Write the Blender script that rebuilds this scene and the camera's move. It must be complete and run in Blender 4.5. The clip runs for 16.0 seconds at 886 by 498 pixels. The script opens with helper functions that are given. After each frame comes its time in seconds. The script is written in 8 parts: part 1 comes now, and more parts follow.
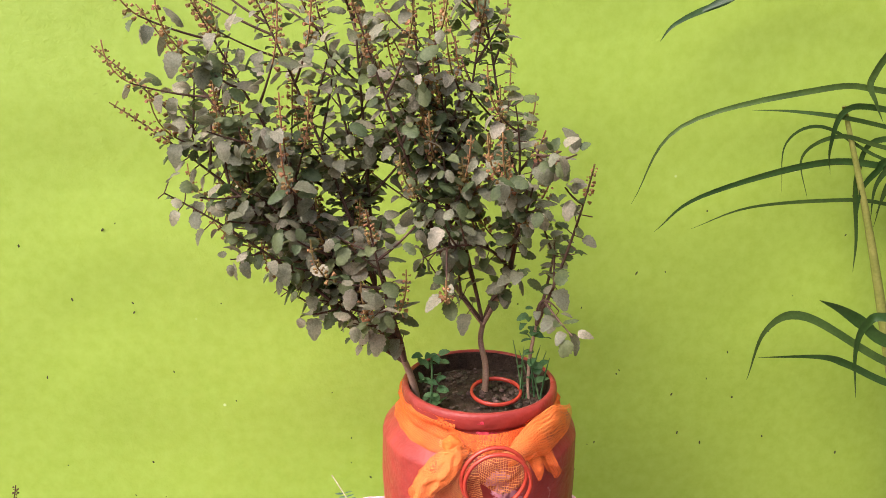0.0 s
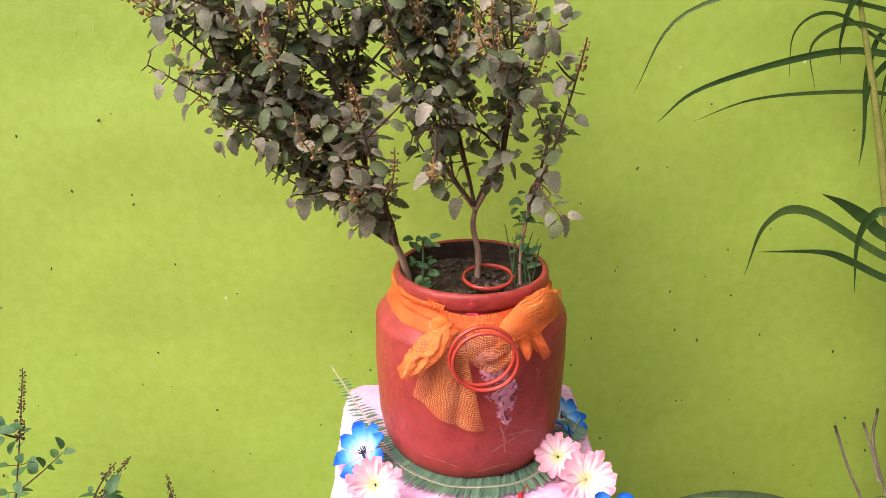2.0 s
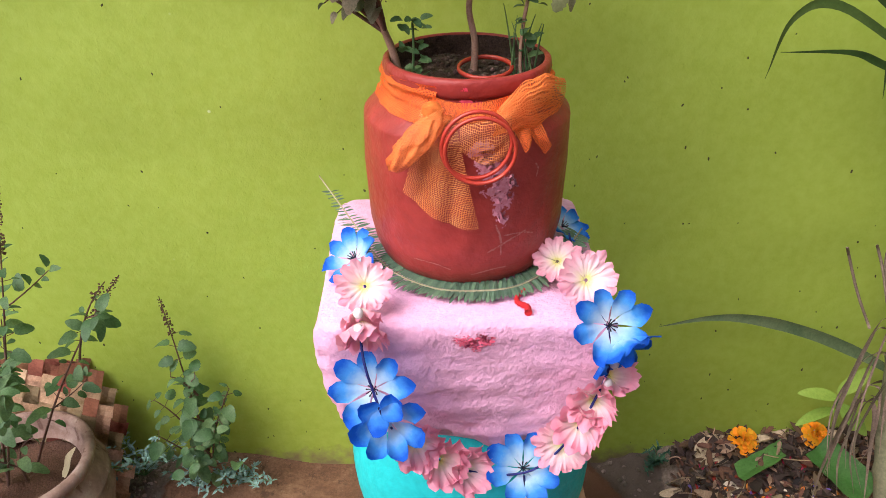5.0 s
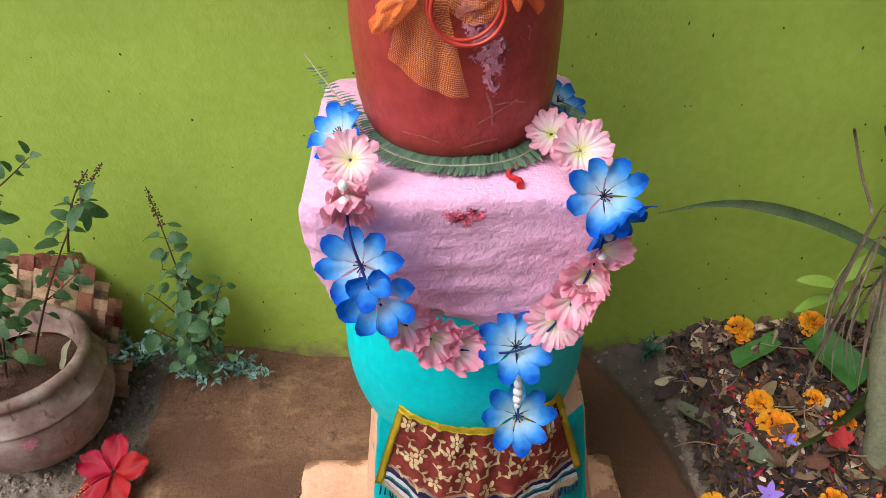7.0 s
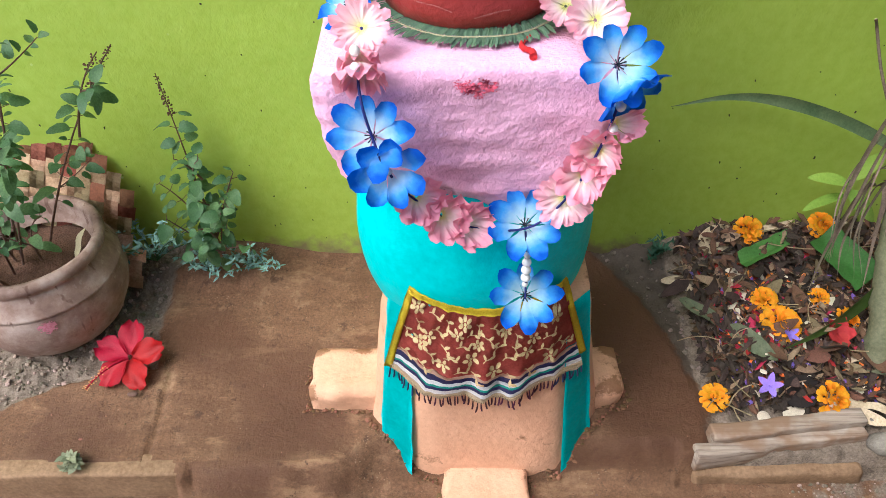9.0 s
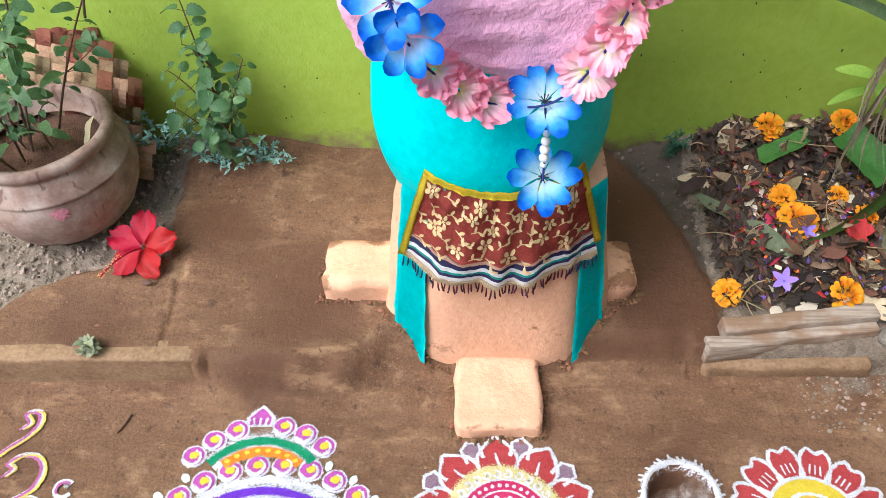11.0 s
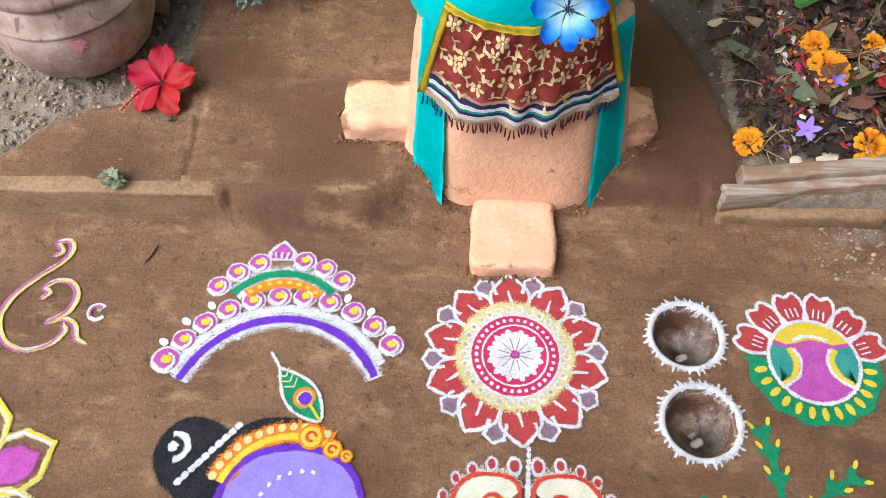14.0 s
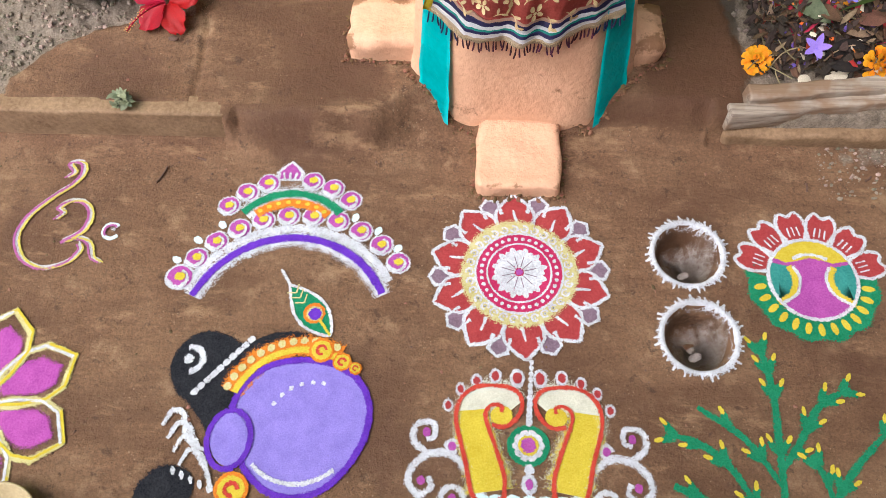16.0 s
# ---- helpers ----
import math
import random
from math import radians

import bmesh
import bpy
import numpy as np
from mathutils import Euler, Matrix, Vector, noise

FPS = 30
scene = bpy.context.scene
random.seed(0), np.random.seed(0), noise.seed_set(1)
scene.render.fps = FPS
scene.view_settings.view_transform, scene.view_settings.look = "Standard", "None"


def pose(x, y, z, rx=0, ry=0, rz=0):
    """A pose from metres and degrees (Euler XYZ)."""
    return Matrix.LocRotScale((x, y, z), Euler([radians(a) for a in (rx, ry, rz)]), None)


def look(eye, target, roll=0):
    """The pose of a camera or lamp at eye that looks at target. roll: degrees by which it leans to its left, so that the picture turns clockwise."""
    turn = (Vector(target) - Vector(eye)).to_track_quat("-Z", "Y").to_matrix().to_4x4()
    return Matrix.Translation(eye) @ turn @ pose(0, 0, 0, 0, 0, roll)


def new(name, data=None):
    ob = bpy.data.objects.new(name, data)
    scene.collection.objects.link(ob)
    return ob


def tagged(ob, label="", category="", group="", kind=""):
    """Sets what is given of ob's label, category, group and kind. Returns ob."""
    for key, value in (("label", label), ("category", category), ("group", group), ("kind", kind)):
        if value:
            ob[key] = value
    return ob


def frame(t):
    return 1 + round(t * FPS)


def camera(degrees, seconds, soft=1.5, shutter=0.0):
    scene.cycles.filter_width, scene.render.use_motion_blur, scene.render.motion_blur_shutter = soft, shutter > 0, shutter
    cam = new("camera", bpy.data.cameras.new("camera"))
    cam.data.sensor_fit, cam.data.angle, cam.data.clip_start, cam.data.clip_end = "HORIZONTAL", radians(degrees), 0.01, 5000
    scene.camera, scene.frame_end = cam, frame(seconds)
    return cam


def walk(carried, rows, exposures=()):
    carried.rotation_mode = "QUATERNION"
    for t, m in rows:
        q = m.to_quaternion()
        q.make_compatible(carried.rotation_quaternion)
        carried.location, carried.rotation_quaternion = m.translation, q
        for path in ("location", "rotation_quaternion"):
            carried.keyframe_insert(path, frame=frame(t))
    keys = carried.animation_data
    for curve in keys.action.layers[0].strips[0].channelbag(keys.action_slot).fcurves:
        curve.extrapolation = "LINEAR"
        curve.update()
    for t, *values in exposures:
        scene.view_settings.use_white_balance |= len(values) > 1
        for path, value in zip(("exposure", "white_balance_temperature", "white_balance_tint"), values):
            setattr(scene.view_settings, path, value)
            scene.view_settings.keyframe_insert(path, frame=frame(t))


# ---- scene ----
cam = camera(59.7, 16.0, 0.85)
PATH = [
    (0, (-0.08, -0.974, 1.215), (0.027, 0.949, 0.678), -0.0),
    (0.5, (-0.072, -0.98, 1.206), (0.017, 0.932, 0.629), -0.1),
    (1, (-0.067, -0.986, 1.199), (0.011, 0.914, 0.58), -0.1),
    (1.5, (-0.06, -0.985, 1.19), (0.01, 0.899, 0.521), -0.1),
    (2, (-0.054, -0.984, 1.172), (0.004, 0.883, 0.456), -0.1),
    (2.5, (-0.051, -0.981, 1.155), (-0.001, 0.865, 0.387), -0.1),
    (3, (-0.048, -0.976, 1.139), (-0.006, 0.848, 0.32), -0.1),
    (3.5, (-0.046, -0.972, 1.126), (-0.009, 0.83, 0.259), -0.2),
    (4, (-0.043, -0.968, 1.11), (-0.011, 0.811, 0.196), -0.3),
    (4.5, (-0.042, -0.965, 1.095), (-0.008, 0.787, 0.13), -0.3),
    (7, (-0.028, -0.964, 1.036), (-0.005, 0.635, -0.165), -1.1),
    (7.5, (-0.03, -0.972, 1.028), (-0.011, 0.598, -0.212), -1.0),
    (8, (-0.031, -0.981, 1.021), (-0.017, 0.561, -0.253), -0.9),
    (8.5, (-0.032, -0.991, 1.012), (-0.027, 0.52, -0.298), -0.9),
    (9, (-0.031, -0.999, 1.0), (-0.034, 0.48, -0.347), -1.0),
    (11.5, (-0.042, -1.023, 0.954), (-0.069, 0.269, -0.572), -1.0),
    (12, (-0.042, -1.023, 0.947), (-0.069, 0.223, -0.617), -0.8),
    (12.5, (-0.039, -1.024, 0.94), (-0.074, 0.175, -0.661), -0.8),
    (13, (-0.039, -1.035, 0.942), (-0.088, 0.115, -0.693), -1.0),
    (13.5, (-0.04, -1.046, 0.947), (-0.102, 0.052, -0.723), -1.5),
    (14, (-0.041, -1.052, 0.949), (-0.107, 0.0, -0.751), -1.7),
    (14.5, (-0.039, -1.056, 0.946), (-0.108, -0.048, -0.781), -1.8),
    (15, (-0.036, -1.053, 0.947), (-0.109, -0.097, -0.808), -2.2),
    (15.5, (-0.034, -1.063, 0.95), (-0.117, -0.142, -0.824), -3.0),
    (16, (-0.034, -1.072, 0.957), (-0.122, -0.181, -0.831), -3.5),
]
walk(cam, [(t, look(eye, target, roll)) for t, eye, target, roll in PATH],
     exposures=[(0, 1.25, 6250, 14), (1.5, 1.15, 6250, 16), (3, 1.13, 6250, 18), (4.5, 0.95, 6250, 20), (7, 0.57, 5950, 10), (8, 0.63, 5850, 8), (9, 0.97, 5750, 7), (11.5, 1.15, 5650, 6), (14, 1.03, 5700, 7), (16, 0.91, 5850, 8)])

# ---- light ----
SUN_EL, SUN_AZ = 52, 236
world = bpy.data.worlds.new("sky")
scene.world = world
world.use_nodes = True
wn = world.node_tree
sky = wn.nodes.new("ShaderNodeTexSky")
sky.sky_type, sky.sun_disc = "NISHITA", False
sky.sun_elevation, sky.sun_rotation = radians(SUN_EL), radians(SUN_AZ)
sky.dust_density, sky.ozone_density = 4.0, 1.0
wn.links.new(sky.outputs[0], wn.nodes["Background"].inputs[0])
wn.nodes["Background"].inputs[1].default_value = 0.15
sun = new("sun", bpy.data.lights.new("sun", "SUN"))
sun.data.energy, sun.data.angle, sun.data.color = 1.9, radians(55), (1.0, 0.95, 0.86)
az, el = radians(SUN_AZ), radians(SUN_EL)
sun.matrix_world = look((math.sin(az) * math.cos(el) * 10, math.cos(az) * math.cos(el) * 10, math.sin(el) * 10), (0, 0, 0))


# ---- materials ----
def ramp(nt, fac, stops):
    r = nt.nodes.new("ShaderNodeValToRGB")
    while len(r.color_ramp.elements) < len(stops):
        r.color_ramp.elements.new(0.5)
    for e, (p, c) in zip(r.color_ramp.elements, stops):
        e.position, e.color = p, (*c, 1)
    nt.links.new(fac, r.inputs[0])
    return r.outputs[0]


def noise_node(nt, vec, scale, detail=6.0, rough=0.6):
    n = nt.nodes.new("ShaderNodeTexNoise")
    n.inputs["Scale"].default_value, n.inputs["Detail"].default_value, n.inputs["Roughness"].default_value = scale, detail, rough
    nt.links.new(vec, n.inputs["Vector"])
    return n.outputs[0]


def mixc(nt, fac, a, b, mode="MIX"):
    m = nt.nodes.new("ShaderNodeMix")
    m.data_type, m.blend_type = "RGBA", mode
    for sock, v in ((m.inputs[0], fac), (m.inputs[6], a), (m.inputs[7], b)):
        if isinstance(v, (int, float)):
            sock.default_value = v
        elif isinstance(v, tuple):
            sock.default_value = (*v, 1)
        else:
            nt.links.new(v, sock)
    return m.outputs[2]


def mathn(nt, op, a, b=0.0, clamp=False):
    m = nt.nodes.new("ShaderNodeMath")
    m.operation, m.use_clamp = op, clamp
    for sock, v in ((m.inputs[0], a), (m.inputs[1], b)):
        if isinstance(v, (int, float)):
            sock.default_value = v
        else:
            nt.links.new(v, sock)
    return m.outputs[0]


def bump(nt, height, strength, dist=0.002, normal=None):
    b = nt.nodes.new("ShaderNodeBump")
    b.inputs["Strength"].default_value, b.inputs["Distance"].default_value = strength, dist
    nt.links.new(height, b.inputs["Height"])
    if normal:
        nt.links.new(normal, b.inputs["Normal"])
    return b.outputs[0]


def start(name):
    m = bpy.data.materials.new(name)
    m.use_nodes = True
    nt = m.node_tree
    tc = nt.nodes.new("ShaderNodeTexCoord")
    return m, nt, tc.outputs["Object"], nt.nodes["Principled BSDF"]


def mat(name, a, b, scale=25, rough=0.8, bscale=250, bstr=0.4, bdist=0.001, fine=0.25, rand=0.0, spec=0.3, metal=0.0, trans=0.0):
    """A mottled surface: two colours in patches, a fine grain, a relief, and, with rand, a shift from object to object."""
    m, nt, co, p = start(name)
    col = ramp(nt, noise_node(nt, co, scale), [(0.3, a), (0.7, b)])
    grain = noise_node(nt, co, scale * 9, 3)
    col = mixc(nt, fine, col, ramp(nt, grain, [(0.3, tuple(0.55 * x for x in a)), (0.7, tuple(min(1, 1.25 * x) for x in b))]))
    if rand:
        oi = nt.nodes.new("ShaderNodeObjectInfo")
        geo = nt.nodes.new("ShaderNodeNewGeometry")
        r = mathn(nt, "FRACT", mathn(nt, "ADD", oi.outputs["Random"], geo.outputs["Random Per Island"]))
        hsv = nt.nodes.new("ShaderNodeHueSaturation")
        nt.links.new(col, hsv.inputs["Color"])
        nt.links.new(mathn(nt, "ADD", mathn(nt, "MULTIPLY", r, rand), 1 - rand / 2), hsv.inputs["Value"])
        nt.links.new(mathn(nt, "ADD", mathn(nt, "MULTIPLY", r, -rand * 0.08), 0.5 + rand * 0.04), hsv.inputs["Hue"])
        col = hsv.outputs[0]
    nt.links.new(col, p.inputs["Base Color"])
    p.inputs["Roughness"].default_value, p.inputs["Metallic"].default_value = rough, metal
    p.inputs["Specular IOR Level"].default_value = spec
    if bstr:
        nt.links.new(bump(nt, noise_node(nt, co, bscale, 4), bstr, bdist), p.inputs["Normal"])
    if trans:
        t = nt.nodes.new("ShaderNodeBsdfTranslucent")
        nt.links.new(col, t.inputs[0])
        mx = nt.nodes.new("ShaderNodeMixShader")
        mx.inputs[0].default_value = trans
        nt.links.new(p.outputs[0], mx.inputs[1])
        nt.links.new(t.outputs[0], mx.inputs[2])
        nt.links.new(mx.outputs[0], nt.nodes["Material Output"].inputs[0])
    return m


def wall_mat():
    m, nt, co, p = start("lime plaster")
    big = noise_node(nt, co, 2.2, 5)
    col = ramp(nt, big, [(0.3, (0.300, 0.42, 0.050)), (0.7, (0.362, 0.495, 0.072))])
    fine = noise_node(nt, co, 60, 5)
    col = mixc(nt, 0.35, col, ramp(nt, fine, [(0.35, (0.285, 0.40, 0.045)), (0.65, (0.405, 0.54, 0.100))]))
    # mud splashed on the foot of the wall
    sep = nt.nodes.new("ShaderNodeSeparateXYZ")
    nt.links.new(co, sep.inputs[0])
    h = mathn(nt, "ADD", sep.outputs[2], mathn(nt, "MULTIPLY", noise_node(nt, co, 14, 6), 0.16))
    foot = ramp(nt, h, [(0.165, (0.9, 0.9, 0.9)), (0.195, (0, 0, 0))])
    col = mixc(nt, foot, col, (0.20, 0.15, 0.09))
    # small flakes where paler paint shows
    v = nt.nodes.new("ShaderNodeTexVoronoi")
    v.inputs["Scale"].default_value = 22
    nt.links.new(co, v.inputs["Vector"])
    chip = ramp(nt, v.outputs["Distance"], [(0.03, (0.8, 0.8, 0.8)), (0.06, (0, 0, 0))])
    col = mixc(nt, mathn(nt, "MULTIPLY", chip, ramp(nt, noise_node(nt, co, 5, 2), [(0.55, (0, 0, 0)), (0.62, (1, 1, 1))])), col, (0.62, 0.72, 0.42))
    nt.links.new(col, p.inputs["Base Color"])
    p.inputs["Roughness"].default_value, p.inputs["Specular IOR Level"].default_value = 0.5, 0.4
    n1 = bump(nt, noise_node(nt, co, 13, 3, 0.5), 0.35, 0.004)
    pit = ramp(nt, noise_node(nt, co, 75, 3, 0.6), [(0.62, (0, 0, 0)), (0.70, (1, 1, 1))])
    n1 = bump(nt, pit, 0.16, 0.0015, n1)
    n2 = bump(nt, noise_node(nt, co, 210, 4, 0.6), 0.5, 0.0014, n1)
    nt.links.new(n2, p.inputs["Normal"])
    return m


def ground_mat():
    m, nt, co, p = start("mud ground")
    at = nt.nodes.new("ShaderNodeAttribute")
    at.attribute_name = "mud"
    mud = ramp(nt, noise_node(nt, co, 7, 8, 0.7), [(0.34, (0.085, 0.038, 0.019)), (0.48, (0.165, 0.085, 0.045)), (0.62, (0.275, 0.162, 0.090))])
    streak = nt.nodes.new("ShaderNodeMapping")
    streak.inputs["Scale"].default_value = (18, 70, 18)
    nt.links.new(co, streak.inputs[0])
    mud = mixc(nt, 0.4, mud, ramp(nt, noise_node(nt, streak.outputs[0], 1, 5), [(0.35, (0.085, 0.040, 0.021)), (0.68, (0.225, 0.120, 0.064))]))
    mud = mixc(nt, 0.42, mud, ramp(nt, noise_node(nt, co, 230, 4, 0.75), [(0.32, (0.050, 0.022, 0.011)), (0.70, (0.26, 0.145, 0.080))]))
    pale = ramp(nt, noise_node(nt, co, 23, 6, 0.7), [(0.54, (0, 0, 0)), (0.68, (0.5, 0.5, 0.5))])
    mud = mixc(nt, pale, mud, (0.34, 0.215, 0.125))
    # dried wash marks: broad dark swashes and trampled, speckled places
    swash = nt.nodes.new("ShaderNodeMapping")
    swash.inputs["Scale"].default_value, swash.inputs["Rotation"].default_value = (2.2, 5.5, 3), (0, 0, 0.35)
    nt.links.new(co, swash.inputs[0])
    mud = mixc(nt, ramp(nt, noise_node(nt, swash.outputs[0], 1.6, 7, 0.62), [(0.50, (0, 0, 0)), (0.60, (0.55, 0.55, 0.55))]), mud, (0.095, 0.045, 0.024))
    mud = mixc(nt, ramp(nt, noise_node(nt, swash.outputs[0], 3.1, 8, 0.72), [(0.56, (0, 0, 0)), (0.66, (0.6, 0.6, 0.6))]), mud, (0.33, 0.20, 0.11))
    # scuffed spots and fine grains on the mud wash
    spot = ramp(nt, noise_node(nt, co, 38, 7, 0.75), [(0.57, (0, 0, 0)), (0.64, (0.75, 0.75, 0.75))])
    mud = mixc(nt, spot, mud, (0.060, 0.032, 0.020))
    vg = nt.nodes.new("ShaderNodeTexVoronoi")
    vg.inputs["Scale"].default_value = 190
    nt.links.new(co, vg.inputs["Vector"])
    grit = mathn(nt, "MULTIPLY", ramp(nt, vg.outputs["Distance"], [(0.14, (1, 1, 1)), (0.24, (0, 0, 0))]), ramp(nt, noise_node(nt, co, 16, 4), [(0.48, (0, 0, 0)), (0.62, (0.8, 0.8, 0.8))]))
    mud = mixc(nt, grit, mud, ramp(nt, noise_node(nt, co, 120, 2), [(0.45, (0.06, 0.035, 0.022)), (0.55, (0.33, 0.22, 0.14))]))
    # hairline cracks
    vc = nt.nodes.new("ShaderNodeTexVoronoi")
    vc.feature = "DISTANCE_TO_EDGE"
    vc.inputs["Scale"].default_value = 9
    wob = nt.nodes.new("ShaderNodeMix")
    wob.data_type, wob.blend_type = "RGBA", "LINEAR_LIGHT"
    wob.inputs[0].default_value = 0.05
    nt.links.new(co, wob.inputs[6])
    nzc = nt.nodes.new("ShaderNodeTexNoise")
    nzc.inputs["Scale"].default_value, nzc.inputs["Detail"].default_value = 14, 6
    nt.links.new(co, nzc.inputs["Vector"])
    nt.links.new(nzc.outputs["Color"], wob.inputs[7])
    nt.links.new(wob.outputs[2], vc.inputs["Vector"])
    crack = mathn(nt, "MULTIPLY", ramp(nt, vc.outputs["Distance"], [(0.003, (0.30, 0.30, 0.30)), (0.010, (0, 0, 0))]), ramp(nt, noise_node(nt, co, 5, 3), [(0.52, (0, 0, 0)), (0.6, (1, 1, 1))]))
    mud = mixc(nt, crack, mud, (0.035, 0.018, 0.011))
    soil = ramp(nt, noise_node(nt, co, 45, 6, 0.7), [(0.3, (0.085, 0.060, 0.042)), (0.55, (0.20, 0.150, 0.112)), (0.75, (0.34, 0.275, 0.215))])
    soil = mixc(nt, 0.4, soil, ramp(nt, noise_node(nt, co, 300, 3), [(0.3, (0.045, 0.033, 0.024)), (0.7, (0.36, 0.295, 0.235))]))
    edge = mathn(nt, "ADD", at.outputs["Fac"], mathn(nt, "MULTIPLY", mathn(nt, "SUBTRACT", noise_node(nt, co, 40, 5), 0.5), 0.9))
    sel = ramp(nt, edge, [(0.42, (0, 0, 0)), (0.58, (1, 1, 1))])
    # damp stains, with shade painted into the same mask
    wet_shade = nt.nodes.new("ShaderNodeAttribute")
    wet_shade.attribute_name = "wet_shade"
    wet_shade_mix = ramp(nt, mathn(nt, "ADD", wet_shade.outputs["Fac"], mathn(nt, "MULTIPLY", mathn(nt, "SUBTRACT", noise_node(nt, co, 12, 5), 0.5), 0.8)), [(0.50, (0, 0, 0)), (0.62, (0.55, 0.55, 0.55)), (0.85, (0.85, 0.85, 0.85))])
    mud = mixc(nt, wet_shade_mix, mud, (0.088, 0.038, 0.019))
    soil = mixc(nt, wet_shade_mix, soil, (0.062, 0.045, 0.033))
    nt.links.new(mixc(nt, sel, soil, mud), p.inputs["Base Color"])
    rr = nt.nodes.new("ShaderNodeMapRange")
    rr.inputs[3].default_value, rr.inputs[4].default_value = 0.85, 0.6
    nt.links.new(wet_shade_mix, rr.inputs[0])
    nt.links.new(rr.outputs[0], p.inputs["Roughness"])
    p.inputs["Specular IOR Level"].default_value = 0.3
    n1 = bump(nt, noise_node(nt, co, 45, 8, 0.7), 0.9, 0.005)
    nt.links.new(bump(nt, noise_node(nt, co, 380, 4, 0.7), 0.7, 0.0014, n1), p.inputs["Normal"])
    return m


M_WALL, M_GROUND = wall_mat(), ground_mat()
M_PLAIN = mat("plain plaster", (0.14, 0.12, 0.10), (0.22, 0.19, 0.165), 4, 0.85, 90, 0.4, 0.002)
M_TEAL = mat("teal paint", (0.005, 0.46, 0.49), (0.015, 0.60, 0.62), 9, 0.5, 45, 0.6, 0.005, 0.2)


def stained(name, a, b, dirt, share, scale=16, bscale=110):
    """Brushed paint with muddy stains and chips."""
    m, nt, co, p = start(name)
    col = ramp(nt, noise_node(nt, co, 18, 5), [(0.3, a), (0.7, b)])
    col = mixc(nt, 0.25, col, ramp(nt, noise_node(nt, co, 150, 4), [(0.3, tuple(0.75 * q for q in a)), (0.7, tuple(min(1, 1.12 * q) for q in b))]))
    geo = nt.nodes.new("ShaderNodeNewGeometry")
    edge = mathn(nt, "MULTIPLY", mathn(nt, "SUBTRACT", geo.outputs["Pointiness"], 0.5), 2.2)
    st = mathn(nt, "ADD", noise_node(nt, co, scale, 7, 0.75), edge)
    col = mixc(nt, ramp(nt, st, [(share, (0, 0, 0)), (share + 0.07, (0.85, 0.85, 0.85))]), col, dirt)
    nt.links.new(col, p.inputs["Base Color"])
    p.inputs["Roughness"].default_value, p.inputs["Specular IOR Level"].default_value = 0.75, 0.25
    n1 = bump(nt, noise_node(nt, co, 30, 5), 0.6, 0.005)
    nt.links.new(bump(nt, noise_node(nt, co, bscale, 5, 0.65), 0.7, 0.0025, n1), p.inputs["Normal"])
    return m


M_PINK = mat("pink paint", (0.74, 0.38, 0.57), (0.82, 0.47, 0.65), 14, 0.75, 190, 0.9, 0.003, 0.2)
M_PEACH = stained("peach paint", (0.60, 0.330, 0.205), (0.71, 0.415, 0.270), (0.24, 0.115, 0.055), 0.635)
M_POT = mat("brick red paint", (0.29, 0.032, 0.026), (0.40, 0.058, 0.048), 7, 0.42, 40, 0.6, 0.006, 0.25)
M_YELLOW = mat("yellow ribbon", (0.66, 0.46, 0.02), (0.78, 0.58, 0.04), 60, 0.8, 900, 0.5, 0.0006, 0.3)
M_SOIL = mat("potting soil", (0.025, 0.015, 0.010), (0.10, 0.06, 0.04), 70, 0.95, 300, 1.0, 0.004, 0.5)
M_CLAY = mat("weathered clay", (0.20, 0.115, 0.085), (0.34, 0.22, 0.17), 16, 0.85, 140, 0.5, 0.002, 0.35)
M_LEAF = mat("dusky basil leaf", (0.145, 0.150, 0.085), (0.34, 0.305, 0.215), 60, 0.45, 500, 0.6, 0.001, 0.35, 0.8, 0.35, 0, 0.30)
M_LEAFG = mat("green basil leaf", (0.050, 0.120, 0.040), (0.14, 0.25, 0.105), 30, 0.5, 500, 0.4, 0.0006, 0.3, 0.5, 0.3, 0, 0.25)
M_LEAFD = mat("dark green basil leaf", (0.075, 0.105, 0.040), (0.18, 0.205, 0.095), 45, 0.5, 500, 0.4, 0.0006, 0.3, 0.6, 0.3, 0, 0.35)
M_STEM = mat("basil stem", (0.075, 0.040, 0.030), (0.17, 0.095, 0.07), 60, 0.8, 600, 0.5)
M_BARK = mat("pale bark", (0.26, 0.145, 0.10), (0.44, 0.28, 0.20), 80, 0.85, 500, 0.8)
M_SPIKEB = mat("brown basil flowers", (0.06, 0.035, 0.022), (0.15, 0.085, 0.055), 80, 0.85, 600, 0.4, 0.001, 0.3, 0.6)
M_SPIKE = mat("dry basil flowers", (0.18, 0.085, 0.034), (0.40, 0.250, 0.100), 80, 0.85, 600, 0.4, 0.001, 0.35, 0.7)
M_BLADE = mat("grass blade", (0.020, 0.050, 0.010), (0.055, 0.100, 0.022), 20, 0.4, 400, 0.3, 0.0006, 0.25, 0.5, 0.35, 0, 0.2)
M_WOOD = mat("weathered plank", (0.24, 0.18, 0.13), (0.46, 0.38, 0.30), 20, 0.85, 180, 0.7, 0.002, 0.4)


# ---- mesh helpers ----
ORIGIN = {}


def thing(name, at, label, category, group=""):
    ob = new(name)
    ob.empty_display_size = 0.02
    ob.location = at
    ORIGIN[ob.name] = Vector(at)
    return tagged(ob, label, category, group)


def shade(mesh, smooth):
    if smooth:
        mesh.polygons.foreach_set("use_smooth", [True] * len(mesh.polygons))


